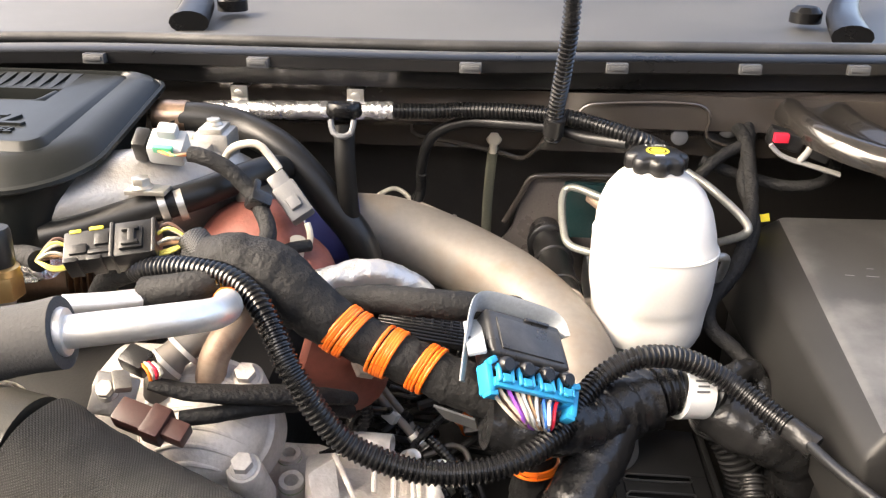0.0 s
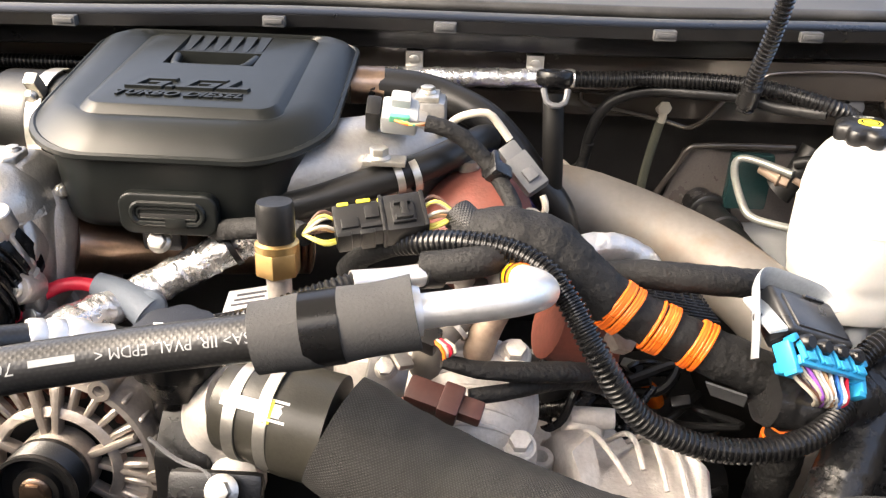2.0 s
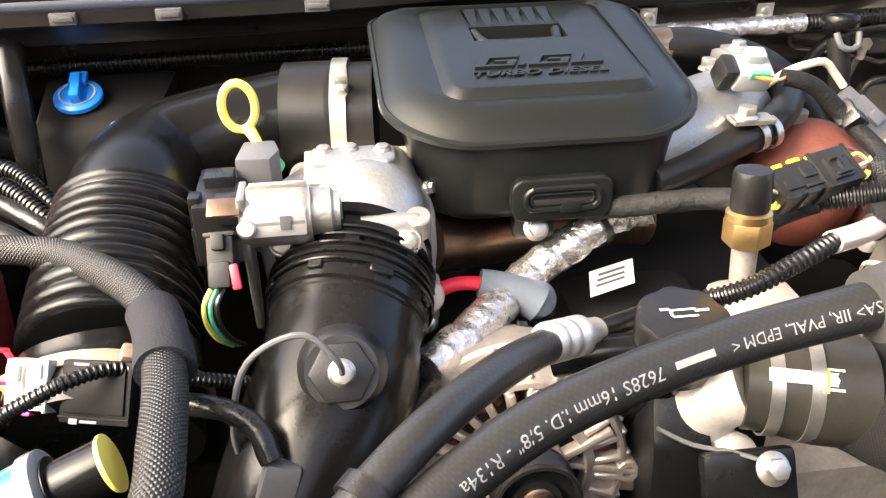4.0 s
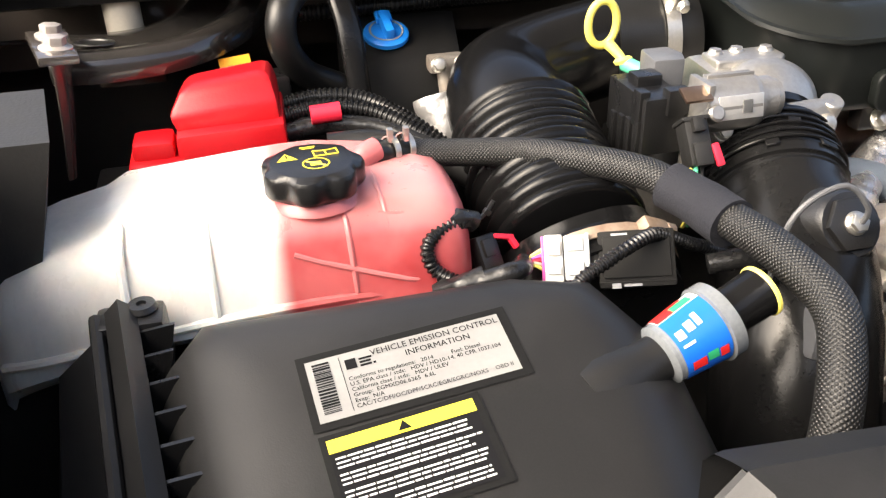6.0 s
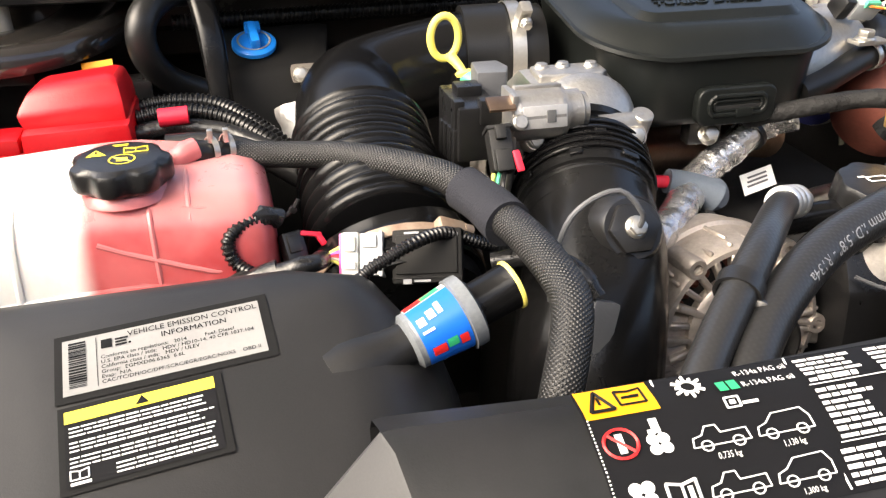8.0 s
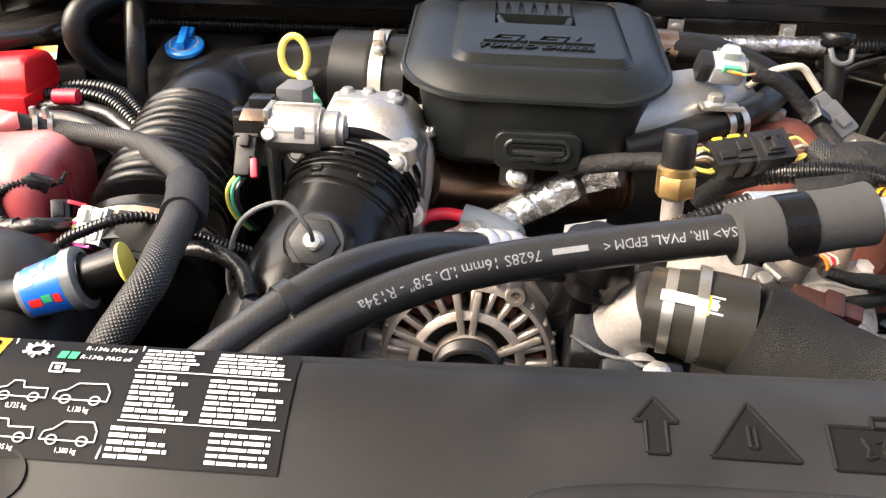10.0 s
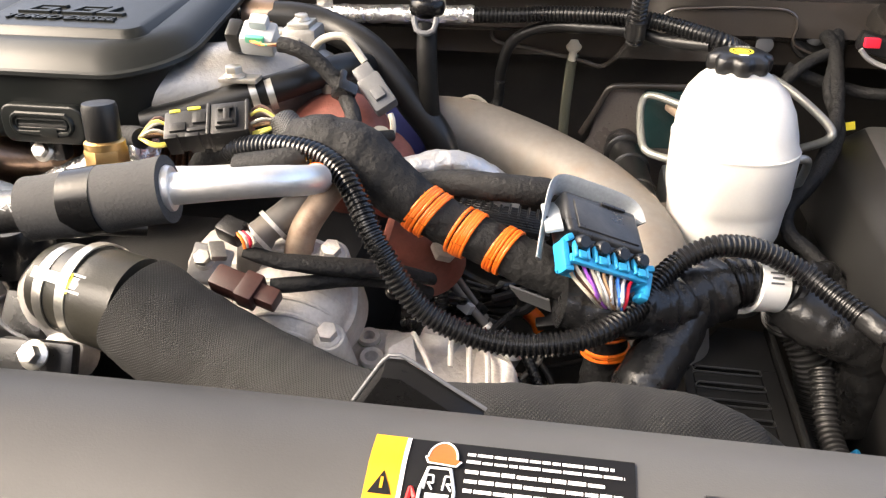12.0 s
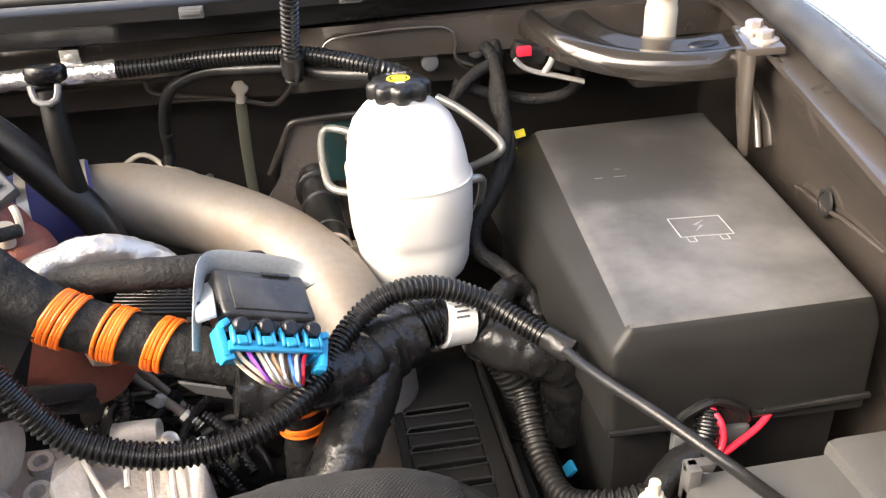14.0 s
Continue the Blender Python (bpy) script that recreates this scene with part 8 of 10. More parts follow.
bmesh.ops.remove_doubles(bm, verts=bm.verts, dist=0.0004)
bmesh.ops.delete(bm, geom=[f for f in bm.faces if len(f.verts) > 4 and -0.95 < f.calc_center_median().x < -0.93], context="FACES_ONLY")
part("tank", bm, TANK, ct, "milky tank body, pink where coolant stands")
bm = B()
tube(bm, [(-1.125, 0.500, 1.262), (-1.09, 0.490, 1.269), (-1.0, 0.484, 1.283), (-0.92, 0.484, 1.286), (-0.88, 0.484, 1.284), (-0.85, 0.486, 1.281), (-0.835, 0.50, 1.275)], 0.0032, seg=8)
part("weld_seam", bm, TANK, ct)
for xs in (-0.909, -0.884):
    bm = B()
    tube(bm, [(xs, 0.4845, 1.25), (xs, 0.4835, 1.280), (xs - 0.001, 0.4878, 1.308), (xs - 0.002, 0.4985, 1.3312), (xs - 0.003, 0.520, 1.3405), (xs - 0.004, 0.57, 1.3435)], 0.0021, seg=8)
    part("ridge", bm, PALEPINK if xs < -0.9 else TANK, ct)
for pts in ([(-0.945, 0.4915, 1.3172), (-0.93, 0.4897, 1.311), (-0.911, 0.4865, 1.305), (-0.885, 0.4825, 1.297), (-0.868, 0.4815, 1.294), (-0.845, 0.4895, 1.302)], [(-0.925, 0.507, 1.3365), (-0.905, 0.504, 1.334), (-0.875, 0.498, 1.332), (-0.855, 0.501, 1.330)], [(-0.935, 0.4865, 1.290), (-0.91, 0.4855, 1.289), (-0.88, 0.4855, 1.287), (-0.85, 0.489, 1.284)]):
    bm = B()
    tube(bm, pts, 0.0019, seg=8)
    part("ridge", bm, PALEPINK, ct)
# moulded book mark low on its front
bm = B()
for a, b in (((-0.943, 1.288), (-0.926, 1.288)), ((-0.926, 1.288), (-0.926, 1.300)), ((-0.926, 1.300), (-0.943, 1.300)), ((-0.943, 1.300), (-0.943, 1.288)), ((-0.9345, 1.288), (-0.9345, 1.300))):
    tube(bm, [(a[0], 0.4868 + (a[1] - 1.288) * 0.18, a[1]), (b[0], 0.4868 + (b[1] - 1.288) * 0.18, b[1])], 0.0008, seg=6, step=0.02)
part("moulded_book", bm, PALEPINK, ct)
for xs in (-0.995, -1.045):
    bm = B()
    tube(bm, [(xs, 0.4845, 1.25), (xs, 0.4840, 1.280), (xs, 0.4895, 1.308), (xs, 0.4995, 1.330), (xs, 0.520, 1.3385)], 0.0028, seg=8)
    part("ridge", bm, TANK, ct)
bm = B()
lathe(bm, [(0.030, -0.006), (0.0275, -0.001), (0.0255, 0.001), (0.025, 0.005)], pose(-0.926, 0.526, 1.3435, 0), seg=28)
tube(bm, [(-0.895, 0.555, 1.335), (-0.890, 0.557, 1.347), (-0.880, 0.562, 1.349)], 0.009, seg=14)
part("filler_neck", bm, PALEPINK, ct)
bm = B()
m = pose(-0.926, 0.526, 1.3415)
lathe(bm, [(0.027, 0.003), (-0.0318, 0.005), (-0.0328, 0.007), (-0.0328, 0.017), (-0.0315, 0.0195), (0.0265, 0.0213), (0.025, 0.0218), (0.001, 0.0218)], m, seg=98, lobes=7, depth=0.0042)
ctcap = part("cap", bm, BLACK, ct)
pl = flatplace((-0.926, 0.526, 1.3635), (1, 0.08, 0), (-0.08, 1, 0))
bm = B()
for r0, r1 in ((0.0085, 0.0075),):
    lathe(bm, [(r0, 0.0), (r1, 0.0)], face_to(pl(0.0015, -0.007, 0.0002), (0, 0, 1)), seg=28, closed=False)
tube(bm, [pl(-0.004, -0.002), pl(0.007, -0.012)], 0.0005, seg=4)
patch(bm, pl, -0.002, -0.010, 0.005, -0.004, 0.0001)
part("prohibition_print", bm, YELLOWINK, ctcap)
bm = B()
bm.faces.new([bm.verts.new(pl(*q)) for q in ((-0.021, 0.003), (-0.008, 0.003), (-0.0145, 0.014))])
part("warning_triangle", bm, YELLOWINK, ctcap)
bm = B()
patch(bm, pl, -0.0149, 0.006, -0.0139, 0.011, 0.0003)
part("exclamation", bm, BLACKINK, ctcap)
bm = B()
for a, b in (((0.003, 0.004), (0.018, 0.004)), ((0.018, 0.004), (0.018, 0.0125)), ((0.018, 0.0125), (0.0105, 0.011)), ((0.0105, 0.011), (0.003, 0.0125)), ((0.003, 0.0125), (0.003, 0.004)), ((0.0105, 0.011), (0.0105, 0.004))):
    tube(bm, [pl(*a), pl(*b)], 0.0005, seg=4, step=0.02)
part("book_print", bm, YELLOWINK, ctcap)
bm = B()
patch(bm, pl, -0.004, 0.0195, 0.006, 0.0208)
patch(bm, pl, -0.003, 0.0172, 0.005, 0.0184)
part("print_bar", bm, YELLOWINK, ctcap)

bh = thing("braided_overflow_hose", (-0.75, 0.48, 1.29), "black braided coolant hose with foam wrap and spring clamp", "hose")
BHP = [(-0.884, 0.561, 1.348), (-0.856, 0.571, 1.340), (-0.817, 0.568, 1.337), (-0.777, 0.554, 1.338), (-0.744, 0.523, 1.341), (-0.7155, 0.490, 1.3415), (-0.702, 0.463, 1.3375), (-0.695, 0.437, 1.3370), (-0.688, 0.400, 1.3370), (-0.6850, 0.366, 1.3350), (-0.684, 0.341, 1.330), (-0.690, 0.322, 1.320), (-0.703, 0.300, 1.298), (-0.715, 0.285, 1.26)]
bm = B()
tube(bm, BHP[:3], 0.0092, seg=18)
part("bare_end", bm, RUBBER, bh)
bm = B()
tube(bm, BHP[1:], lambda f: 0.0096 + 0.0020 * min(1, f * 1.6), seg=28, step=0.003)
part("braid", bm, BRAID, bh)
bm = B()
tube(bm, [(-0.7065, 0.4755, 1.3385), (-0.700, 0.459, 1.3365), (-0.6955, 0.442, 1.3355), (-0.692, 0.424, 1.3345)], lambda f: 0.0150 + 0.0012 * f, seg=24, wave=lambda f, a, q: 0.001 * noise.noise(q * 60))
part("foam_wrap", bm, NAVY, bh, "navy foam wrap")
for k in range(2):
    bm = B()
    clamp_band(bm, (-0.869 + 0.011 * k, 0.567 + 0.004 * k, 1.345), (0.93, 0.4, -0.1), 0.0096, 0.004)
    box(bm, (0.004, 0.006, 0.010), pose(-0.869 + 0.011 * k, 0.566, 1.357), 0.001)
    part("spring_clamp", bm, ZINC, bh)

# ---- battery with red terminal cover ----
bt = thing("battery", (-0.98, 0.75, 1.1), "black battery with red terminal cover", "battery")
bm = B()
boxb(bm, (-1.10, 0.635, 1.05), (-0.88, 0.80, 1.262), 0.006)
part("case", bm, BLACK, bt)
bm = B()
loft(bm, [[(-1.020, 0.664, 1.272), (-0.930, 0.664, 1.272), (-0.930, 0.735, 1.272), (-1.020, 0.732, 1.272)], [(-1.016, 0.664, 1.334), (-0.934, 0.666, 1.336), (-0.930, 0.735, 1.340), (-1.016, 0.732, 1.338)]])
bmesh.ops.recalc_face_normals(bm, faces=bm.faces)
bmesh.ops.bevel(bm, geom=bm.edges[:], offset=0.004, segments=2, profile=0.6, affect="EDGES")
# hood of the cover, notched at its outer side
tmp = bmesh.new()
loft(tmp, [[(-1.014, 0.676, 1.330), (-0.936, 0.676, 1.332), (-0.932, 0.742, 1.336), (-1.012, 0.738, 1.334)], [(-1.020, 0.678, 1.345), (-0.937, 0.680, 1.350), (-0.933, 0.740, 1.352), (-1.014, 0.736, 1.346)], [(-1.010, 0.690, 1.360), (-0.940, 0.690, 1.366), (-0.937, 0.735, 1.366), (-1.004, 0.732, 1.360)], [(-1.000, 0.700, 1.3645), (-0.947, 0.700, 1.3695), (-0.944, 0.728, 1.369), (-0.996, 0.724, 1.364)]])
bmesh.ops.recalc_face_normals(tmp, faces=tmp.faces)
bmesh.ops.bevel(tmp, geom=tmp.edges[:], offset=0.004, segments=2, profile=0.6, affect="EDGES")
join(bm, tmp)
tmp = bmesh.new()
boxb(tmp, (-1.054, 0.655, 1.27), (-1.012, 0.70, 1.318), 0.005)
join(bm, tmp)
tmp = bmesh.new()
boxb(tmp, (-1.050, 0.665, 1.31), (-1.018, 0.70, 1.331), 0.006)
join(bm, tmp)
part("terminal_cover", bm, RED, bt, "bright red plastic terminal cover")
bm = B()
pl = flatplace((-0.978, 0.770, 1.3445), (1, 0.05, 0.08), (0, 0.7, 0.7))
patch(bm, pl, 0, 0, 0.027, 0.017)
lb = part("warning_label", bm, WHITEINK, bt)
bm = B()
patch(bm, pl, 0, 0.0085, 0.027, 0.017, 0.0004)
part("yellow_field", bm, AMBER, lb)
bm = B()
for k in range(6):
    patch(bm, pl, 0.002 + 0.004 * k, 0.0015, 0.0042 + 0.004 * k, 0.0068, 0.0004)
part("print_bar", bm, GREYP, lb)
bm = B()
boxb(bm, (-0.98, 0.77, 1.25), (-0.92, 0.80, 1.34), 0.004)
part("rear_block", bm, BLACK, bt)

random.seed(21)
bw = thing("battery_cables", (-0.86, 0.66, 1.28), "taped and loomed battery cables with red marker", "cable")
for k in range(4):
    bm = B()
    dz, dy = 0.009 * (k % 2), 0.014 * k
    pts = [(-0.935, 0.690 + dy, 1.318 + dz), (-0.90, 0.690 + dy, 1.322 + dz), (-0.86, 0.68 + dy, 1.318 + dz), (-0.82, 0.655 + dy * 0.7, 1.305 + dz * 0.5), (-0.785, 0.64 + dy * 0.5, 1.28)]
    if k % 2:
        tube(bm, pts, 0.0075, seg=14, ribs=0.0045, rib_depth=0.0013)
        part("loomed_cable", bm, LOOM, bw)
    else:
        tube(bm, pts, 0.0078, seg=14, wave=lambda f, a, q: 0.001 * noise.noise(q * 130))
        part("taped_cable", bm, VINYL, bw)
bm = B()
tube(bm, [(-0.912, 0.684, 1.333), (-0.888, 0.684, 1.334)], 0.0078, seg=14)
part("red_marker", bm, REDWIRE, bw)
bm = B()
tube(bm, [(-0.905, 0.635, 1.326), (-0.87, 0.632, 1.326), (-0.835, 0.62, 1.318), (-0.80, 0.60, 1.30)], 0.0095, seg=16)
part("smooth_cable", bm, HOSE, bw)

# ---- control module and plugs by the air box ----
cm = thing("control_module", (-0.75, 0.43, 1.28), "flat black control module with white plug", "module")
u = Vector((0.045, -0.018, 0.006)).normalized()
v = Vector((-0.003, 0.022, 0.026))
m = face_to((-0.7375, 0.4505, 1.3035), u.cross(v), u)
bm = B()
box(bm, (0.047, 0.036, 0.009), m, 0.002)
box(bm, (0.041, 0.026, 0.002), m @ pose(0, 0.001, 0.0052), 0.0008)
box(bm, (0.047, 0.0012, 0.0012), m @ pose(0, -0.0145, 0.0046), 0.0004)
cmb = part("case", bm, EMBOSS, cm)
for k in range(3):
    bm = B()
    box(bm, ((0.0055, 0.011, 0.010)[k], (0.0042, 0.0016, 0.0014)[k], 0.0004), m @ pose((-0.013, -0.003, -0.010)[k], (-0.0162, -0.0165, 0.0155)[k], 0.0047), 0)
    part("print_bar", bm, GREYINK, cmb)
mq = m
m = face_to((-0.7790, 0.4665, 1.3010), u.cross(v), u) @ Matrix.Scale(0.84, 4)
bm = B()
box(bm, (0.019, 0.034, 0.016), m @ pose(0.0095, 0, 0), 0.002)
box(bm, (0.012, 0.010, 0.003), m @ pose(0.0085, 0.010, 0.009), 0.001)
box(bm, (0.012, 0.010, 0.003), m @ pose(0.0085, -0.008, 0.009), 0.001)
box(bm, (0.003, 0.036, 0.018), m @ pose(0.0175, 0, 0), 0.001)
part("grey_plug", bm, LIGHTGREY, cm)
bm = B()
box(bm, (0.014, 0.036, 0.018), m @ pose(-0.0075, 0.0, 0.0005), 0.002)
box(bm, (0.010, 0.012, 0.005), m @ pose(-0.007, 0.008, 0.011), 0.0015)
box(bm, (0.010, 0.006, 0.004), m @ pose(-0.007, -0.009, 0.0105), 0.001)
part("white_lock", bm, WHITE, cm)
bm = B()
box(bm, (0.0025, 0.037, 0.017), m @ pose(-0.0155, -0.001, -0.001), 0.001)
box(bm, (0.020, 0.003, 0.014), m @ pose(-0.006, -0.0195, -0.001), 0.001)
part("magenta_seal", bm, MAGENTA, cm)
for k, mt in enumerate((YELLOW, CREAM, REDWIRE, PURPLE, YELLOW)):
    bm = B()
    tube(bm, [m @ Vector((-0.015, -0.008 + 0.004 * k, 0.003)), m @ Vector((-0.022, -0.004 + 0.002 * k, 0.005)), m @ Vector((-0.033, -0.001, 0.002))], 0.0011, seg=6, step=0.003)
    part("wire", bm, mt, cm)
bm = B()
tube(bm, [m @ Vector((-0.030, -0.001, 0.002)), (-0.815, 0.452, 1.307), (-0.832, 0.454, 1.303), (-0.848, 0.458, 1.297)], 0.0062, seg=12, wave=lambda f, a, q: 0.0012 * noise.noise(q * 120))
part("taped_lead", bm, VINYL, cm)
m = mq
bm = B()
tube(bm, [(-0.800, 0.418, 1.285), (-0.786, 0.428, 1.3065), (-0.768, 0.432, 1.316), (-0.7515, 0.436, 1.322), (-0.735, 0.444, 1.3225), (-0.7215, 0.450, 1.3185), (-0.697, 0.458, 1.304), (-0.672, 0.468, 1.290), (-0.652, 0.480, 1.276)], 0.0046, seg=14, ribs=0.0034, rib_depth=0.0009)
part("loom", bm, LOOM, cm)

lp = thing("level_sensor_lead", (-0.835, 0.47, 1.28), "small loom curling to the coolant level plug", "wire loom")
bm = B()
tube(bm, [(-0.836, 0.497, 1.321), (-0.851, 0.491, 1.322), (-0.8625, 0.484, 1.3165), (-0.864, 0.480, 1.308), (-0.859, 0.476, 1.299), (-0.848, 0.466, 1.296), (-0.836, 0.457, 1.300)], 0.0049, seg=14, ribs=0.0034, rib_depth=0.001)
part("loom", bm, LOOM, lp)
bm = B()
tube(bm, [(-0.847, 0.495, 1.322), (-0.838, 0.498, 1.323), (-0.829, 0.501, 1.318)], 0.0066, seg=12, wave=lambda f, a, q: 0.0025 * noise.noise(q * 160))
part("vinyl_tape", bm, VINYL, lp)
bm = B()
tube(bm, [(-0.864, 0.461, 1.292), (-0.848, 0.458, 1.298), (-0.834, 0.456, 1.303)], 0.0075, seg=12, wave=lambda f, a, q: 0.003 * noise.noise(q * 140))
part("vinyl_tape", bm, VINYL, lp)
bm = B()
LPM = face_to((-0.8215, 0.497, 1.294), (0.25, -0.75, 0.55), (1, 0.3, 0))
box(bm, (0.015, 0.026, 0.014), LPM, 0.002)
box(bm, (0.009, 0.012, 0.005), LPM @ pose(-0.001, 0.004, 0.008), 0.001)
part("plug", bm, BLACK, lp)
bm = B()
box(bm, (0.015, 0.0035, 0.004), LPM @ pose(0.013, 0.008, 0.006, 0, 0, -18), 0.001)
box(bm, (0.004, 0.010, 0.004), LPM @ pose(0.019, 0.003, 0.006, 0, 0, 20), 0.001)
part("red_lock", bm, REDWIRE, lp)
bm = B()
tube(bm, [(-0.829, 0.501, 1.318), (-0.821, 0.502, 1.3215), (-0.815, 0.503, 1.330)], 0.0016, seg=6)
box(bm, (0.005, 0.004, 0.004), pose(-0.8195, 0.502, 1.323, 0, 40, 0), 0.001)
part("tie_end", bm, BLACK, lp)

gp = thing("charge_sensor_plug", (-0.66, 0.41, 1.26), "grey plug on taped lead beside the charge pipe", "connector")
bm = B()
box(bm, (0.020, 0.016, 0.036), pose(-0.640, 0.392, 1.270, -20, 20, 0), 0.003)
part("plug", bm, GREYP, gp)
bm = B()
tube(bm, [(-0.640, 0.395, 1.29), (-0.650, 0.41, 1.305), (-0.675, 0.422, 1.310), (-0.70, 0.43, 1.305)], 0.0065, seg=12, wave=lambda f, a, q: 0.001 * noise.noise(q * 150))
part("taped_lead", bm, VINYL, gp)

# ---- washer tank with blue cap ----
wt = thing("washer_tank", (-0.82, 0.83, 1.2), "black washer tank with bright blue cap", "washer tank")
bm = B()
loft(bm, [[(-0.865, 0.79, 1.10), (-0.765, 0.79, 1.10), (-0.765, 0.87, 1.10), (-0.865, 0.87, 1.10)], [(-0.865, 0.785, 1.325), (-0.76, 0.785, 1.335), (-0.745, 0.87, 1.358), (-0.865, 0.87, 1.355)], [(-0.855, 0.80, 1.342), (-0.77, 0.80, 1.348), (-0.755, 0.87, 1.36), (-0.855, 0.87, 1.36)]])
part("tank", bm, EMBOSS, wt, smooth=50)
bm = B()
m = face_to((-0.824, 0.818, 1.352), (0, -0.35, 0.93))
lathe(bm, [(0.019, 0.0), (0.0215, 0.002), (0.0215, 0.006), (0.019, 0.008), (0.001, 0.0085)], m, seg=32)
box(bm, (0.034, 0.009, 0.012), m @ pose(0, 0.002, 0.013, 0, 0, 95), 0.003)
box(bm, (0.016, 0.016, 0.006), m @ pose(0, 0.016, 0.012), 0.003)
wcap = part("cap", bm, CAPBLUE, wt)
bm = B()
lathe(bm, [(0.0145, 0.0088), (0.0165, 0.0088)], m, seg=28, closed=False)
part("print_ring", bm, GREYINK, wcap)

# ---- hood hinges, mirrored
def hinge(side, label):
    fx = lambda x: x if side > 0 else -0.635 - x
    bm = B()
    path = spline([(fx(x), y, z) for x, y, z in ((0.470, 0.786, 1.372), (0.435, 0.785, 1.370), (0.395, 0.797, 1.370), (0.362, 0.825, 1.374), (0.342, 0.865, 1.381), (0.330, 0.93, 1.395), (0.325, 1.0, 1.41))], 0.006)
    prof = [(-0.046, -0.012), (-0.047, -0.004), (-0.044, 0.006), (-0.038, 0.011), (-0.030, 0.012), (-0.024, 0.009), (-0.018, 0.004), (-0.010, 0.003), (0.0, 0.006), (0.010, 0.011), (0.020, 0.012), (0.026, 0.008), (0.032, 0.0), (0.036, -0.008), (0.036, -0.014), (-0.040, -0.014)]
    if side > 0:
        prof = [(-a, b) for a, b in prof]
    prof = [(-a, b) for a, b in prof]
    sweep(bm, path, prof, closed=True)
    hg = thing("hinge_assembly", (fx(0.47), 0.73, 1.39), label, "hood hinge", "hood hinges")
    part("arm", bm, HINGE, hg, smooth=60)
    bm = B()
    lathe(bm, [(0.012, 0.0), (0.0115, 0.0012), (0.009, 0.0016), (0.008, 0.0006), (0.001, 0.0006)], pose(fx(0.440), 0.775, 1.3815, 0, 0, 20 * side) @ Matrix.Diagonal((1.5, 0.8, 1, 1)), seg=24)
    part("slot", bm, BLACK, hg)
    m = face_to((fx(0.462), 0.718, 1.398), (-0.12 * side, 0, 1), (0.97 * side, -0.22, 0))
    bm = B()
    prism(bm, [(-0.016, -0.03), (0.014, -0.036), (0.016, 0.04), (-0.012, 0.044)] if side > 0 else [(-0.014, -0.036), (0.016, -0.03), (0.012, 0.044), (-0.016, 0.04)], -0.004, 0.003, m, 0.002)
    part("mount_plate", bm, PAINT, hg)
    bm = B()
    tube(bm, [(fx(0.461), 0.733, 1.385), (fx(0.466), 0.735, 1.34), (fx(0.476), 0.74, 1.28)], lambda f: 0.012 - 0.006 * f, seg=10, flat=0.4)
    part("brace", bm, PAINT, hg)
    for y in (-0.014, 0.02):
        bm = B()
        hexhead(bm, m @ pose(0.002 * side, y, 0.003), 0.014, 0.009, 0.012)
        part("bolt", bm, CASTDULL, hg)
    bs2 = thing("hood_bump_stop", (fx(0.421), 0.83, 1.39), "cream rubber hood bump stop", "bump stop", "hood bump stops")
    bm = B()
    lathe(bm, [(0.015, -0.02), (0.016, 0.0), (0.016, 0.03), (0.0148, 0.033), (0.0148, 0.042), (0.016, 0.045), (0.016, 0.07), (0.013, 0.075)], pose(fx(0.421), 0.834, 1.375), seg=28)
    part("stop", bm, CREAM, bs2)
    bm = B()
    box(bm, (0.008, 0.0008, 0.03), pose(fx(0.421), 0.8178, 1.43, 0, 12, 0), 0.0002)
    part("print_bar", bm, TANWIRE, bs2)
    bm = B()
    boxb(bm, (fx(0.421) - 0.03, 0.812, 1.33), (fx(0.421) + 0.03, 0.88, 1.360), 0.006)
    part("seat", bm, PAINT, bs2)


hinge(1, "glossy dark bronze hood hinge arm with steel bolts")
hinge(-1, "glossy dark bronze hood hinge arm with steel bolts")

st = thing("hood_strut", (-0.9, 0.8, 1.3), "glossy black hood strut bracket", "hood strut")
bm = B()
tube(bm, [(-0.872, 0.82, 1.42), (-0.864, 0.785, 1.38), (-0.861, 0.768, 1.34), (-0.859, 0.755, 1.29), (-0.858, 0.75, 1.22)], lambda f: 0.013 - 0.004 * f, seg=12, flat=0.5)
part("strut", bm, GLOSS, st)
lhz = thing("drain_hose", (-0.95, 0.84, 1.3), "black rubber hose looping beside the hinge", "hose")
bm = B()
tube(bm, [(-0.88, 0.86, 1.40), (-0.90, 0.81, 1.408), (-0.920, 0.775, 1.395), (-0.922, 0.77, 1.365), (-0.905, 0.785, 1.335), (-0.875, 0.80, 1.315), (-0.84, 0.80, 1.29)], 0.0135, seg=18)
part("hose", bm, RUBBER, lhz)

af = thing("refrigerant_fitting", (-0.783, 0.795, 1.302), "steel refrigerant fitting wrapped in foil", "pipe fitting")
bm = B()
boxb(bm, (-0.793, 0.770, 1.327), (-0.758, 0.790, 1.342), 0.004)
tube(bm, [(-0.778, 0.780, 1.334), (-0.778, 0.770, 1.312), (-0.773, 0.760, 1.272)], 0.007, seg=14)
part("block", bm, STEEL, af)
for x in (-0.792, -0.770):
    bolt("bolt", (x + 0.007, 0.77, 1.336), (0, -0.9, 0.4), 0.010, 0.008, ZINC, af)
bm = B()
tube(bm, [(-0.793, 0.755, 1.312), (-0.788, 0.740, 1.282), (-0.783, 0.735, 1.242)], 0.020, seg=18, step=0.003, wave=lambda f, a, q: 0.004 * noise.noise(q * 60))
part("foil", bm, FOILMATT, af)

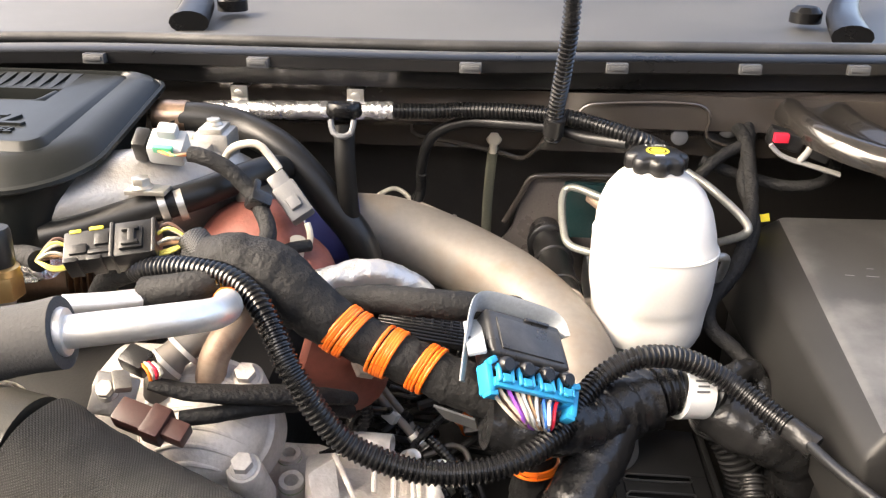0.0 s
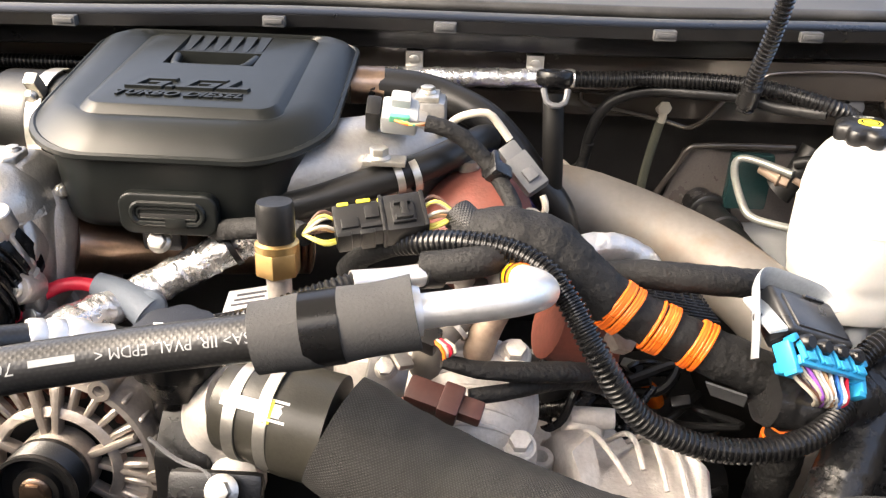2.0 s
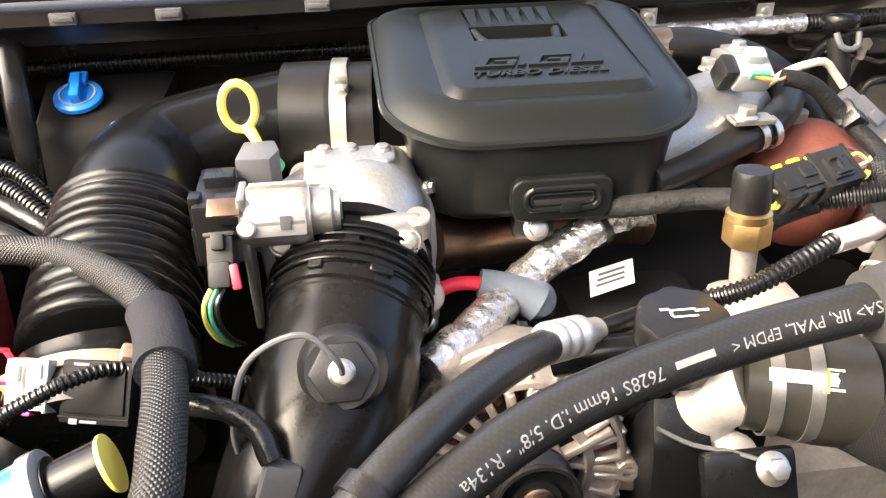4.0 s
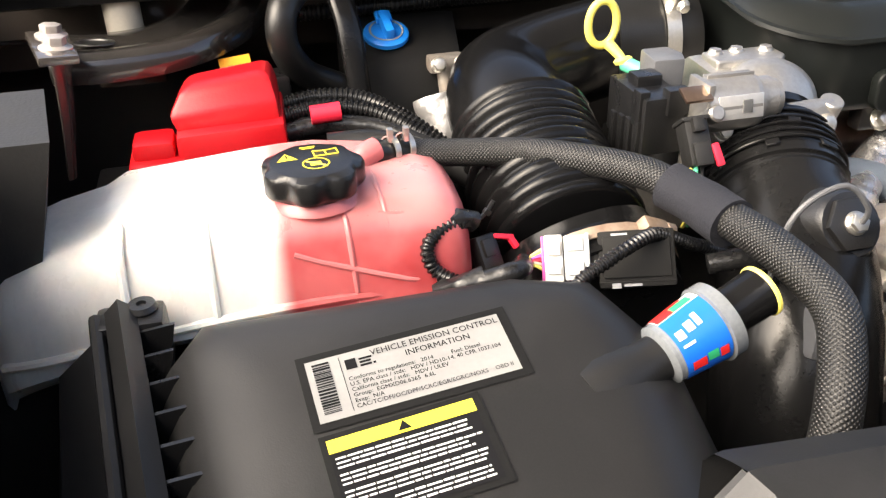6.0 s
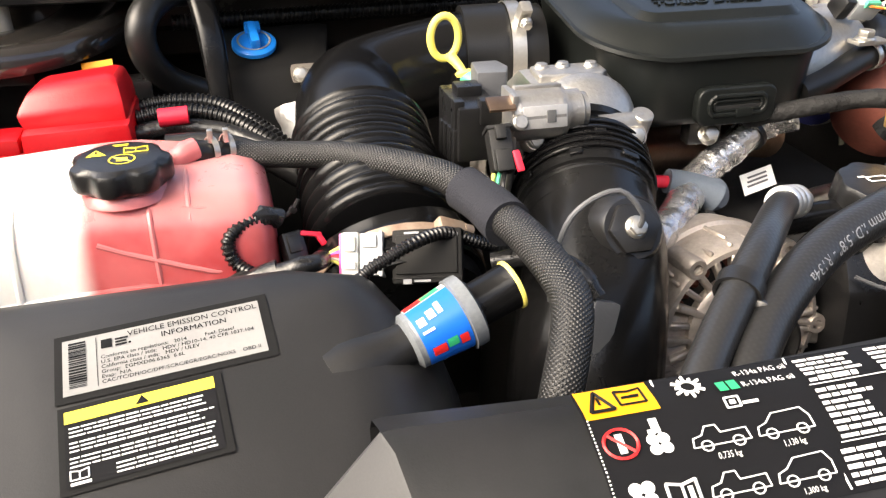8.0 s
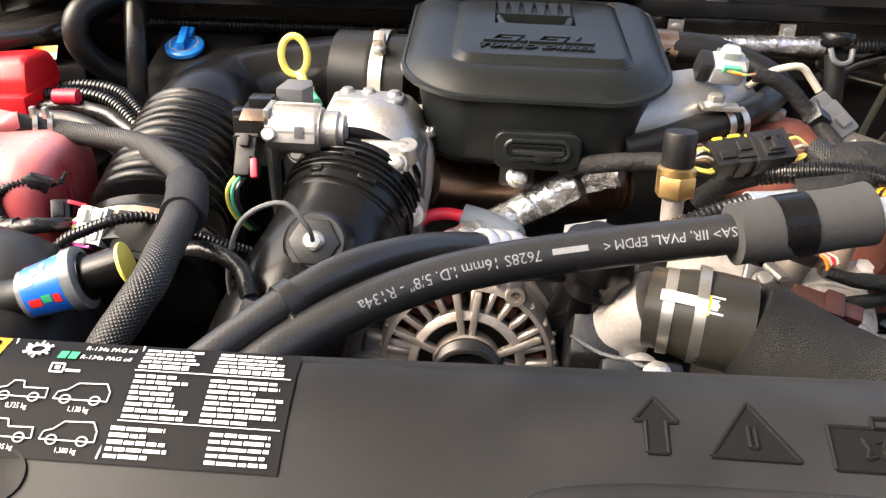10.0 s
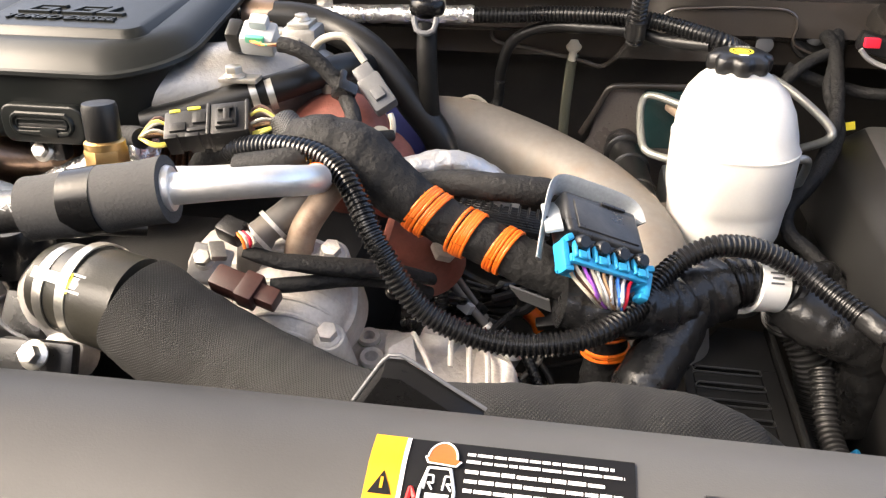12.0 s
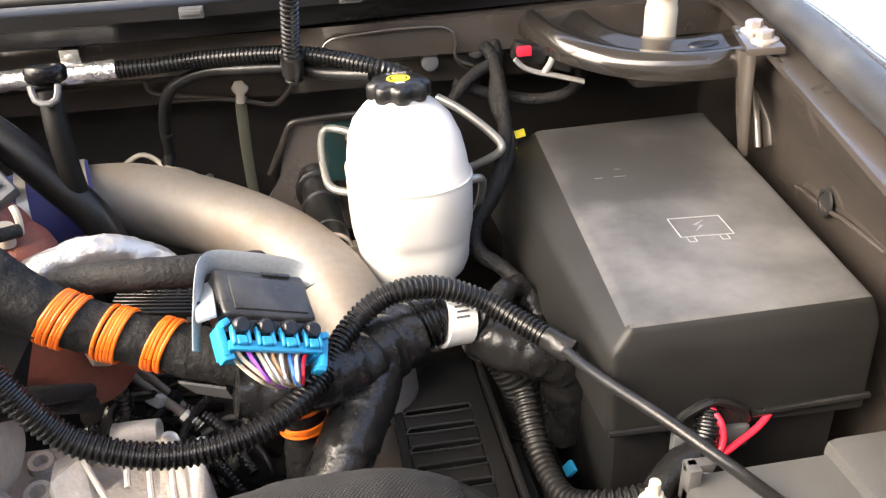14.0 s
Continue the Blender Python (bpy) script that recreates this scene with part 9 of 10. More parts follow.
# ---- engine control module with blue plugs ----
ec = thing("engine_control_module", (0.02, 0.53, 1.28), "black control module in a pale grey bracket with blue plugs", "control module")
EU = Vector((0.057, 0.020, -0.026)).normalized()
EV = Vector((-0.004, 0.042, 0.012))
EN = EU.cross(EV).normalized()
EM = face_to((0.0265, 0.516, 1.318), EN, EU)
bm = B()
box(bm, (0.063, 0.040, 0.024), EM @ pose(0, 0, -0.012), 0.004, 3)
box(bm, (0.050, 0.028, 0.002), EM @ pose(0.001, -0.002, 0.0005), 0.0008)
box(bm, (0.020, 0.0025, 0.002), EM @ pose(0.010, 0.016, 0.0012), 0.0005)
ecb = part("case", bm, ECMCASE, ec)
bm = B()
tube(bm, [EM @ Vector(q) for q in ((-0.040, -0.026, -0.030), (-0.041, -0.012, -0.020), (-0.040, 0.008, -0.010), (-0.037, 0.022, -0.005), (-0.030, 0.0275, -0.003), (-0.01, 0.029, -0.003), (0.02, 0.029, -0.004), (0.032, 0.026, -0.006), (0.036, 0.016, -0.009))], 0.0017, seg=12, step=0.003, flat=5.5)
box(bm, (0.0125, 0.044, 0.003), EM @ pose(-0.0375, -0.002, -0.010, -20, -35, 0), 0.0012)
brkt = part("bracket", bm, mat("pale_bracket_plastic", (0.36, 0.385, 0.40), 0.35, bump=0.15), ec, "pale grey plastic bracket")
bm = B()
lathe(bm, [(0.0035, -0.0026), (0.0035, 0.0026)], EM @ pose(-0.0405, -0.004, -0.013, 0, 90, 0), seg=14)
part("bracket_slot", bm, BLACK, brkt)
PM = EM @ pose(0.001, -0.024, -0.012, 18)
bm = B()
box(bm, (0.066, 0.010, 0.018), PM, 0.002)
part("socket", bm, BLACK, ec)
for k in range(4):
    bm = B()
    lathe(bm, [(0.0055, 0), (0.0055, 0.008), (0.004, 0.010), (0.001, 0.010)], PM @ pose(-0.024 + 0.016 * k, 0.0, 0.007, 15), seg=14)
    part("socket_dome", bm, BLACK, ec)
random.seed(12)
# comb-like blue collar with a latch over each socket and a hooked lug at both ends
bm = B()
box(bm, (0.060, 0.0065, 0.0045), PM @ pose(0, -0.0135, 0.0095), 0.0012)
box(bm, (0.060, 0.0050, 0.0045), PM @ pose(0, -0.0150, -0.0095), 0.0012)
for x in (-0.029, 0.029):
    box(bm, (0.0045, 0.0065, 0.022), PM @ pose(x, -0.0135, 0.0), 0.0012)
collar = part("blue_plug", bm, BLUE, ec, "bright blue wire plug collar")
for k in range(4):
    bm = B()
    q = PM @ pose(-0.024 + 0.016 * k, -0.0085, 0.0115, -12, 0, random.uniform(-4, 4))
    for s in (-1, 1):
        box(bm, (0.0028, 0.0135, 0.0045), q @ pose(0.0048 * s, 0.001, 0), 0.0008, 1)
    box(bm, (0.0115, 0.0035, 0.0045), q @ pose(0, 0.0065, 0), 0.001, 1)
    box(bm, (0.0070, 0.0065, 0.0030), q @ pose(0, -0.003, 0.001), 0.0008, 1)
    part("latch", bm, BLUE, collar)
for s, drop in ((-1, 0.0), (1, -0.005)):
    bm = B()
    q = PM @ pose(0.0335 * s, -0.010 + drop, 0.002, 0, 0, -10 * s)
    box(bm, (0.0048, 0.020, 0.0135), q, 0.0015)
    box(bm, (0.0060, 0.0045, 0.0085), q @ pose(-0.0022 * s, 0.0105, 0.006, 0, 0, 25), 0.0012)
    box(bm, (0.0070, 0.0040, 0.0100), q @ pose(-0.0015 * s, -0.0105, 0.001), 0.0012)
    part("blue_lug", bm, BLUE, collar)
bm = B()
box(bm, (0.053, 0.004, 0.015), PM @ pose(0, -0.0105, 0), 0.001)
part("wire_seal", bm, BLACK, ec)
random.seed(8)
for k in range(18):
    mt = (CREAM, PURPLE, CREAM, WHITEWIRE, TANWIRE, WHITEWIRE, BLUEWIRE, WHITEWIRE, REDWIRE, CREAM, TERRACOTTA)[k % 11]
    f = (k % 9) / 8
    row = 1 if k < 9 else -1
    bm = B()
    a = PM @ Vector((-0.025 + 0.050 * f, -0.011, 0.0035 * row))
    b = PM @ Vector((-0.021 + 0.042 * f + random.uniform(-0.0015, 0.0015), -0.019, 0.0045 * row))
    c = PM @ Vector((-0.006 + 0.024 * f + random.uniform(-0.002, 0.002), -0.032, 0.003 * row + random.uniform(-0.002, 0.002)))
    e = Vector((0.031 + 0.012 * f, 0.492, 1.258))
    tube(bm, [a, b, c, e], 0.0014, seg=6, step=0.004)
    part("wire", bm, mt, ec)

# ---- brake master cylinder, plate and pipes ----
bk = thing("brake_master_cylinder", (0.10, 0.85, 1.18), "dark brake cylinder with steel brake pipes", "brake cylinder")
bm = B()
pts = [(0.036, 1.277), (0.15, 1.285), (0.20, 1.26), (0.20, 1.14), (0.0, 1.14), (0.002, 1.185), (0.022, 1.215)]
prism(bm, pts, -0.958, -0.950, Matrix(((1, 0, 0, 0), (0, 0, -1, 0), (0, 1, 0, 0), (0, 0, 0, 1))), 0.003)
mpl = part("mounting_plate", bm, mat("warm_grey_painted_steel", (0.17, 0.148, 0.135), 0.3, 0.3, coat=0.4, bump=0.08, stain_to=(0.1, 0.09, 0.08)), bk, "bronze painted mounting plate")
bm = B()
tube(bm, [(0.012, 0.948, 1.222), (0.030, 0.946, 1.258), (0.040, 0.945, 1.279), (0.052, 0.944, 1.284), (0.11, 0.943, 1.2865), (0.16, 0.943, 1.287)], 0.0042, seg=10)
part("folded_edge", bm, PAINT, mpl)
bm = B()
tube(bm, [(0.062, 0.945, 1.212), (0.067, 0.86, 1.218), (0.0738, 0.738, 1.2245)], lambda f: 0.0195 - 0.002 * f, seg=28)
for yy, r in ((0.905, 0.025), (0.85, 0.0215), (0.775, 0.0195)):
    lathe(bm, [(r, -0.006), (r, 0.004), (r - 0.003, 0.006)], face_to((0.0645 + (0.905 - yy) * 0.055, yy, 1.2148 + (0.905 - yy) * 0.058), (0.055, -1, 0.055)), seg=28)
part("cylinder", bm, BLACK, bk)
bm = B()
m = face_to((0.0742, 0.735, 1.2248), (0.03, -0.95, 0.25))
lathe(bm, [(0.0185, -0.012), (0.0185, 0.0), (0.0172, 0.0016), (0.0158, 0.0016), (0.0154, 0.0005), (0.001, 0.0005)], m, seg=32)
part("end_cap", bm, CASTDULL, bk)
bm = B()
lathe(bm, [(0.0152, 0.001), (0.0152, 0.0014)], m, seg=28)
dsk = part("black_disc", bm, BLACKINK, bk)
bm = B()
bm.faces.new([bm.verts.new(m @ Vector((0.005 * math.cos(a), 0.005 * math.sin(a), 0.002))) for a in (math.pi / 2, math.pi * 7 / 6, math.pi * 11 / 6)])
part("amber_mark", bm, AMBER, dsk)
for k in range(10):
    bm = B()
    box(bm, (0.0022, 0.0028, 0.0003), m @ pose(0, 0, 0.0016, 0, 0, 36 * k) @ pose(0, 0.0122, 0), 0)
    part("print_bar", bm, GREYINK, dsk)
bolt("plate_bolt", (0.009, 0.948, 1.178), (0, -1, 0.1), 0.013, 0.008, CASTDULL, bk, washer=0.011)
bm = B()
tube(bm, [(0.125, 0.845, 1.292), (0.092, 0.872, 1.296), (0.078, 0.882, 1.292), (0.073, 0.868, 1.28), (0.074, 0.83, 1.263), (0.080, 0.812, 1.256), (0.10, 0.80, 1.254), (0.13, 0.79, 1.252)], 0.0042, seg=12, step=0.003)
part("brake_pipe", bm, mat("grey_coated_pipe", (0.3, 0.31, 0.29), 0.35, 0.5, bump=0.05), bk)
bm = B()
tube(bm, [(0.19, 0.82, 1.338), (0.212, 0.80, 1.328), (0.236, 0.765, 1.312), (0.238, 0.755, 1.302), (0.22, 0.77, 1.285), (0.19, 0.79, 1.265)], 0.0042, seg=12, step=0.003)
tube(bm, [(0.185, 0.70, 1.297), (0.205, 0.705, 1.299), (0.213, 0.72, 1.285), (0.212, 0.74, 1.25), (0.205, 0.76, 1.20)], 0.004, seg=12, step=0.003)
part("brake_pipe", bm, mat("grey_steel_pipe", (0.34, 0.34, 0.32), 0.35, 0.6, bump=0.05), bk)
bm = B()
boxb(bm, (0.077, 0.897, 1.226), (0.125, 0.912, 1.292), 0.005)
part("sight_pane", bm, GREENPL, bk, "dark teal glossy plastic pane")
bm = B()
tube(bm, [(0.105, 0.88, 1.285), (0.12, 0.86, 1.28)], 0.0075, seg=14)
hexhead(bm, face_to((0.118, 0.863, 1.281), (0.8, -0.5, -0.2)), 0.014, 0.012)
part("pipe_union", bm, TANSTEEL, bk, "rusty pipe nut")
bm = B()
tube(bm, [(0.124, 0.872, 1.262), (0.140, 0.868, 1.285), (0.152, 0.872, 1.312)], lambda f: 0.017 - 0.004 * f, seg=18, wave=lambda f, a, q: 0.002 * noise.noise(q * 90))
tube(bm, [(0.128, 0.856, 1.300), (0.146, 0.850, 1.306), (0.160, 0.850, 1.300)], 0.006, seg=12)
part("valve_body", bm, RUBBER, bk)
bm = B()
tube(bm, [(0.128, 0.846, 1.286), (0.142, 0.842, 1.278), (0.160, 0.840, 1.262)], 0.0035, seg=10)
part("brake_pipe", bm, TANSTEEL, bk, "rusted pipe end")
bm = B()
box(bm, (0.034, 0.02, 0.022), pose(0.094, 0.745, 1.216, 0, 0, 10), 0.006)
lathe(bm, [(0.014, -0.004), (0.014, 0.004)], face_to((0.092, 0.733, 1.216), (0, -1, 0.2)), seg=20)
part("lug", bm, CASTDULL, bk)
bolt("lug_bolt", (0.092, 0.730, 1.216), (0, -1, 0.2), 0.013, 0.008, ZINC, bk)

# ---- wiring beside the reservoir ----
rw = thing("bulkhead_harness", (0.25, 0.85, 1.2), "black taped wires dropping from the bulkhead grommet", "wire harness")
WR = [[(0.252, 0.905, 1.366), (0.258, 0.87, 1.356), (0.256, 0.82, 1.322), (0.248, 0.78, 1.29), (0.225, 0.74, 1.262), (0.205, 0.72, 1.244), (0.205, 0.70, 1.228), (0.225, 0.685, 1.215), (0.245, 0.665, 1.195), (0.25, 0.65, 1.15)],
      [(0.265, 0.90, 1.37), (0.262, 0.87, 1.352), (0.250, 0.83, 1.325), (0.256, 0.79, 1.295), (0.235, 0.75, 1.268), (0.212, 0.735, 1.24), (0.20, 0.76, 1.20)],
      [(0.258, 0.87, 1.354), (0.235, 0.86, 1.345), (0.215, 0.85, 1.33), (0.20, 0.86, 1.30)],
      [(0.215, 0.87, 1.335), (0.235, 0.865, 1.328), (0.26, 0.86, 1.322), (0.30, 0.845, 1.318), (0.335, 0.845, 1.325), (0.35, 0.86, 1.345), (0.352, 0.88, 1.37)]]
for k, w in enumerate(WR):
    bm = B()
    tube(bm, w, 0.0062 if k else 0.0072, seg=12, wave=lambda f, a, q: 0.0007 * noise.noise(q * 120))
    part("taped_wire", bm, TAPE, rw)
bm = B()
m = face_to((0.2505, 0.902, 1.363), (0, -1, 0.15))
lathe(bm, [(0.030, -0.01), (0.030, 0.001), (0.027, 0.003), (0.020, 0.001), (0.017, -0.002), (0.001, -0.002)], m, seg=32)
part("grommet", bm, RUBBER, rw)
bm = B()
lathe(bm, [(0.010, -0.002), (0.012, 0.003), (0.008, 0.007), (0.001, 0.008)], m @ pose(-0.004, 0.0, 0), seg=20)
part("grommet_boss", bm, GREYP, rw)
bm = B()
lathe(bm, [(0.009, -0.004), (0.009, 0.002), (0.007, 0.003), (0.001, 0.003)], face_to((0.196, 0.900, 1.350), (0, -1, 0.1)), seg=20)
part("plug_button", bm, GREYP, rw)

gk = thing("bulkhead_plate_edge", (0.17, 0.9, 1.34), "raised gasket outline on the bulkhead", "gasket")
bm = B()
tube(bm, [(0.086, 0.889, 1.378), (0.095, 0.887, 1.3855), (0.124, 0.886, 1.389), (0.17, 0.886, 1.391), (0.205, 0.886, 1.390), (0.218, 0.887, 1.384), (0.2225, 0.888, 1.372), (0.221, 0.890, 1.360), (0.229, 0.892, 1.350), (0.262, 0.895, 1.338)], 0.0017, seg=8)
part("edge", bm, PAINT, gk)

rc = thing("hood_switch", (0.3, 0.85, 1.35), "black hood switch with red lock and pale lever", "switch")
bm = B()
box(bm, (0.035, 0.02, 0.018), pose(0.290, 0.850, 1.367, 0, 15, -10), 0.004)
box(bm, (0.022, 0.024, 0.024), pose(0.322, 0.835, 1.365, 10, 20, -10), 0.004)
part("body", bm, BLACK, rc)
bm = B()
boxb(bm, (0.275, 0.834, 1.367), (0.289, 0.842, 1.376), 0.001)
part("red_lock", bm, REDWIRE, rc)
bm = B()
tube(bm, [(0.271, 0.832, 1.366), (0.279, 0.830, 1.358), (0.292, 0.829, 1.352), (0.311, 0.827, 1.3475), (0.340, 0.823, 1.340)], 0.0048, seg=10, flat=0.5)
tube(bm, [(0.300, 0.828, 1.350), (0.308, 0.829, 1.362), (0.313, 0.832, 1.375)], 0.0036, seg=10)
part("lever", bm, mat("grey_lever_plastic", (0.24, 0.235, 0.225), 0.45, bump=0.1), rc)

ytag = thing("yellow_tag", (0.275, 0.82, 1.25), "yellow warning tag hanging by the fuse box", "tag")
bm = B()
pl = flatplace((0.266, 0.812, 1.27), (1, -0.1, 0.25), (-0.1, 0.2, 1))
patch(bm, pl, 0.002, 0.018, 0.017, 0.026)
patch(bm, pl, 0.0, -0.03, 0.005, 0.019)
patch(bm, pl, 0.002, 0.018, 0.017, 0.026, -0.0005)
part("tag", bm, YELLOWINK, ytag)
bm = B()
for k in range(3):
    patch(bm, pl, 0.0008, -0.026 + 0.013 * k, 0.0042, -0.021 + 0.013 * k, 0.0004)
part("print_bar", bm, REDINK, ytag)

# ---- slatted tray, lower looms ----
tr = thing("battery_tray", (0.15, 0.52, 1.1), "black slotted plastic battery tray", "tray")
TZ = 1.168
bm = B()
prism(bm, [(0.105, 0.563), (0.142, 0.625), (0.180, 0.622), (0.180, 0.563)], TZ - 0.006, TZ, None, 0.0015)
boxb(bm, (0.105, 0.40, TZ - 0.006), (0.1125, 0.5625, TZ), 0.0012)
boxb(bm, (0.1665, 0.40, TZ - 0.006), (0.180, 0.5625, TZ), 0.0012)
boxb(bm, (0.1815, 0.40, 1.06), (0.187, 0.63, TZ + 0.004), 0.002)
boxb(bm, (0.188, 0.40, 1.06), (0.197, 0.52, TZ - 0.01), 0.003)
part("rim", bm, EMBOSS, tr)
for k in range(7):
    y = 0.5545 - 0.021 * k
    bm = B()
    boxb(bm, (0.1128, y - 0.0135, TZ - 0.006), (0.1662, y, TZ - 0.0004), 0.0012)
    part("slat", bm, EMBOSS, tr)
    bm = B()
    yy = y + 0.0037
    tube(bm, [(0.116, yy + 0.0034, TZ), (0.163, yy + 0.0034, TZ), (0.1655, yy, TZ), (0.163, yy - 0.0034, TZ), (0.116, yy - 0.0034, TZ), (0.1135, yy, TZ), (0.116, yy + 0.0034, TZ)], 0.0009, seg=6, step=0.003, cap=False)
    part("slot_lip", bm, BLACK, tr)
bm = B()
boxb(bm, (0.108, 0.40, 1.02), (0.186, 0.62, 1.14), 0.004)
part("body", bm, DARK, tr)
for k in range(5):
    bm = B()
    box(bm, (0.02 + 0.006 * (k % 3), 0.006, 0.006), pose(0.14 + 0.006 * (k % 2), 0.5585 - 0.021 * k, 1.150, 0, 0, 12), 0.001)
    part("inner_contact", bm, LIGHTGREY, tr)
bm = B()
boxb(bm, (0.175, 0.425, 1.166), (0.196, 0.438, 1.180), 0.002)
part("red_clip", bm, REDWIRE, tr)
rl = thing("lower_looms", (0.22, 0.58, 1.1), "black taped looms beside the fuse box", "wire loom")
for k, (pts, r, rib) in enumerate((([(0.178, 0.575, 1.228), (0.20, 0.56, 1.220), (0.225, 0.555, 1.212), (0.245, 0.56, 1.19), (0.25, 0.57, 1.12)], 0.020, 0), ([(0.19, 0.60, 1.20), (0.205, 0.585, 1.18), (0.215, 0.575, 1.15), (0.215, 0.56, 1.10)], 0.016, 0.005),
                                    ([(0.205, 0.54, 1.19), (0.208, 0.50, 1.16), (0.215, 0.46, 1.155), (0.235, 0.44, 1.165), (0.27, 0.435, 1.172), (0.30, 0.45, 1.175)], 0.0095, 0.005), ([(0.20, 0.62, 1.21), (0.215, 0.64, 1.22), (0.235, 0.65, 1.21), (0.25, 0.62, 1.17), (0.25, 0.60, 1.12)], 0.009, 0))):
    bm = B()
    if rib:
        tube(bm, pts, r, seg=20, ribs=rib, rib_depth=0.0018)
        part("loom", bm, GREYBLK, rl)
    else:
        tube(bm, pts, r, seg=28, step=0.0025, wave=lambda f, a, q: 0.0016 * (1 - 2.4 * abs(noise.noise(q * 70))) + 0.001 * ((f * 6 + a / (2 * math.pi)) % 1.0))
        part("taped_loom", bm, VINYL, rl)
bm = B()
tube(bm, [(0.265, 0.425, 1.180), (0.285, 0.438, 1.188), (0.303, 0.446, 1.192)], 0.011, seg=14, wave=lambda f, a, q: 0.0015 * noise.noise(q * 120))
part("tape_wrap", bm, VINYL, rl)
bm = B()
tube(bm, [(0.321, 0.470, 1.216), (0.314, 0.455, 1.202), (0.306, 0.446, 1.186)], 0.010, seg=16, ribs=0.0045, rib_depth=0.0014)
part("fuse_box_loom", bm, LOOM, rl)
bm = B()
box(bm, (0.004, 0.010, 0.010), pose(0.236, 0.512, 1.130, 20, 30, 20), 0.001)
part("blue_plug", bm, BLUE, rl)

rwi = thing("red_feed_wires", (0.324, 0.448, 1.170), "pair of red wires joined at a grey crimp", "wire")
bm = B()
tube(bm, [(0.318, 0.462, 1.217), (0.322, 0.452, 1.210), (0.322, 0.446, 1.198), (0.314, 0.441, 1.186)], 0.0026, seg=10)
part("red_wire", bm, REDWIRE, rwi)
bm = B()
tube(bm, [(0.365, 0.461, 1.208), (0.352, 0.454, 1.200), (0.329, 0.446, 1.192), (0.315, 0.442, 1.186)], 0.0026, seg=10)
part("red_wire", bm, REDWIRE, rwi)
bm = B()
tube(bm, [(0.315, 0.442, 1.187), (0.306, 0.437, 1.177)], 0.0035, seg=10)
part("crimp", bm, GREYP, rwi)
bm = B()
boxb(bm, (0.292, 0.458, 1.180), (0.349, 0.465, 1.198), 0.002)
part("grey_seal", bm, GREYP, rwi)

bm2 = thing("body_mount_bolt", (0.41, 0.5, 1.08), "pale zinc body bolt on a rubber mount", "bolt")
bm = B()
lathe(bm, [(0.024, -0.06), (0.022, 0.0), (0.019, 0.004)], pose(0.410, 0.506, 1.124), seg=28)
part("mount", bm, CASTDULL, bm2)
bolt("bolt", (0.410, 0.506, 1.128), (0, 0, 1), 0.014, 0.012, CREAM, bm2, washer=0.017)

rbt = thing("second_battery", (0.33, 0.3, 1.05), "grey-topped second battery with terminal", "battery")
bm = B()
boxb(bm, (0.205, 0.20, 1.02), (0.44, 0.392, 1.20), 0.006)
part("case", bm, DUSTYCOWL, rbt)
bm = B()
boxb(bm, (0.268, 0.20, 1.19), (0.44, 0.400, 1.222), 0.005)
part("lid", bm, DUSTYCOWL, rbt)
bm = B()
boxb(bm, (0.365, 0.22, 1.21), (0.44, 0.405, 1.231), 0.008)
part("raised_lid", bm, DUSTYCOWL, rbt)
bm = B()
boxb(bm, (0.268, 0.388, 1.205), (0.276, 0.400, 1.235), 0.001)
boxb(bm, (0.268, 0.392, 1.228), (0.286, 0.400, 1.235), 0.002)
part("latch", bm, DUSTYCOWL, rbt)
bm = B()
boxb(bm, (0.238, 0.380, 1.198), (0.256, 0.397, 1.214), 0.004)
lathe(bm, [(0.010, -0.03), (0.009, 0.0)], pose(0.249, 0.372, 1.212), seg=20)
part("terminal", bm, CREAM, rbt)
bolt("terminal_bolt", (0.247, 0.390, 1.213), (0, 0, 1), 0.011, 0.008, CREAM, rbt, washer=0.009)
bm = B()
lathe(bm, [(0.004, 0), (0.0035, 0.010), (0.001, 0.011)], pose(0.247, 0.390, 1.220), seg=12)
part("stud", bm, CREAM, rbt)

pb = thing("prop_rod_bracket", (-0.07, 0.30, 1.32), "black plastic prop bracket with a pale edge", "bracket")
bm = B()
tri_ = [(-0.099, 0.296, 1.316), (-0.084, 0.305, 1.338), (-0.075, 0.305, 1.338), (-0.034, 0.297, 1.318), (-0.034, 0.296, 1.30), (-0.099, 0.294, 1.30)]
loft(bm, [tri_, [(x, y - 0.012, z - 0.003) for x, y, z in tri_]])
part("plate", bm, GLOSS, pb)
bm = B()
tube(bm, [(-0.100, 0.297, 1.316), (-0.091, 0.302, 1.329), (-0.083, 0.305, 1.3395), (-0.075, 0.305, 1.3395), (-0.055, 0.301, 1.3295), (-0.033, 0.297, 1.3185)], 0.0011, seg=8)
part("pale_edge", bm, GREYP, pb)
bm = B()
boxb(bm, (-0.09, 0.25, 1.28), (-0.05, 0.31, 1.319), 0.004)
part("foot", bm, BLACK, pb)

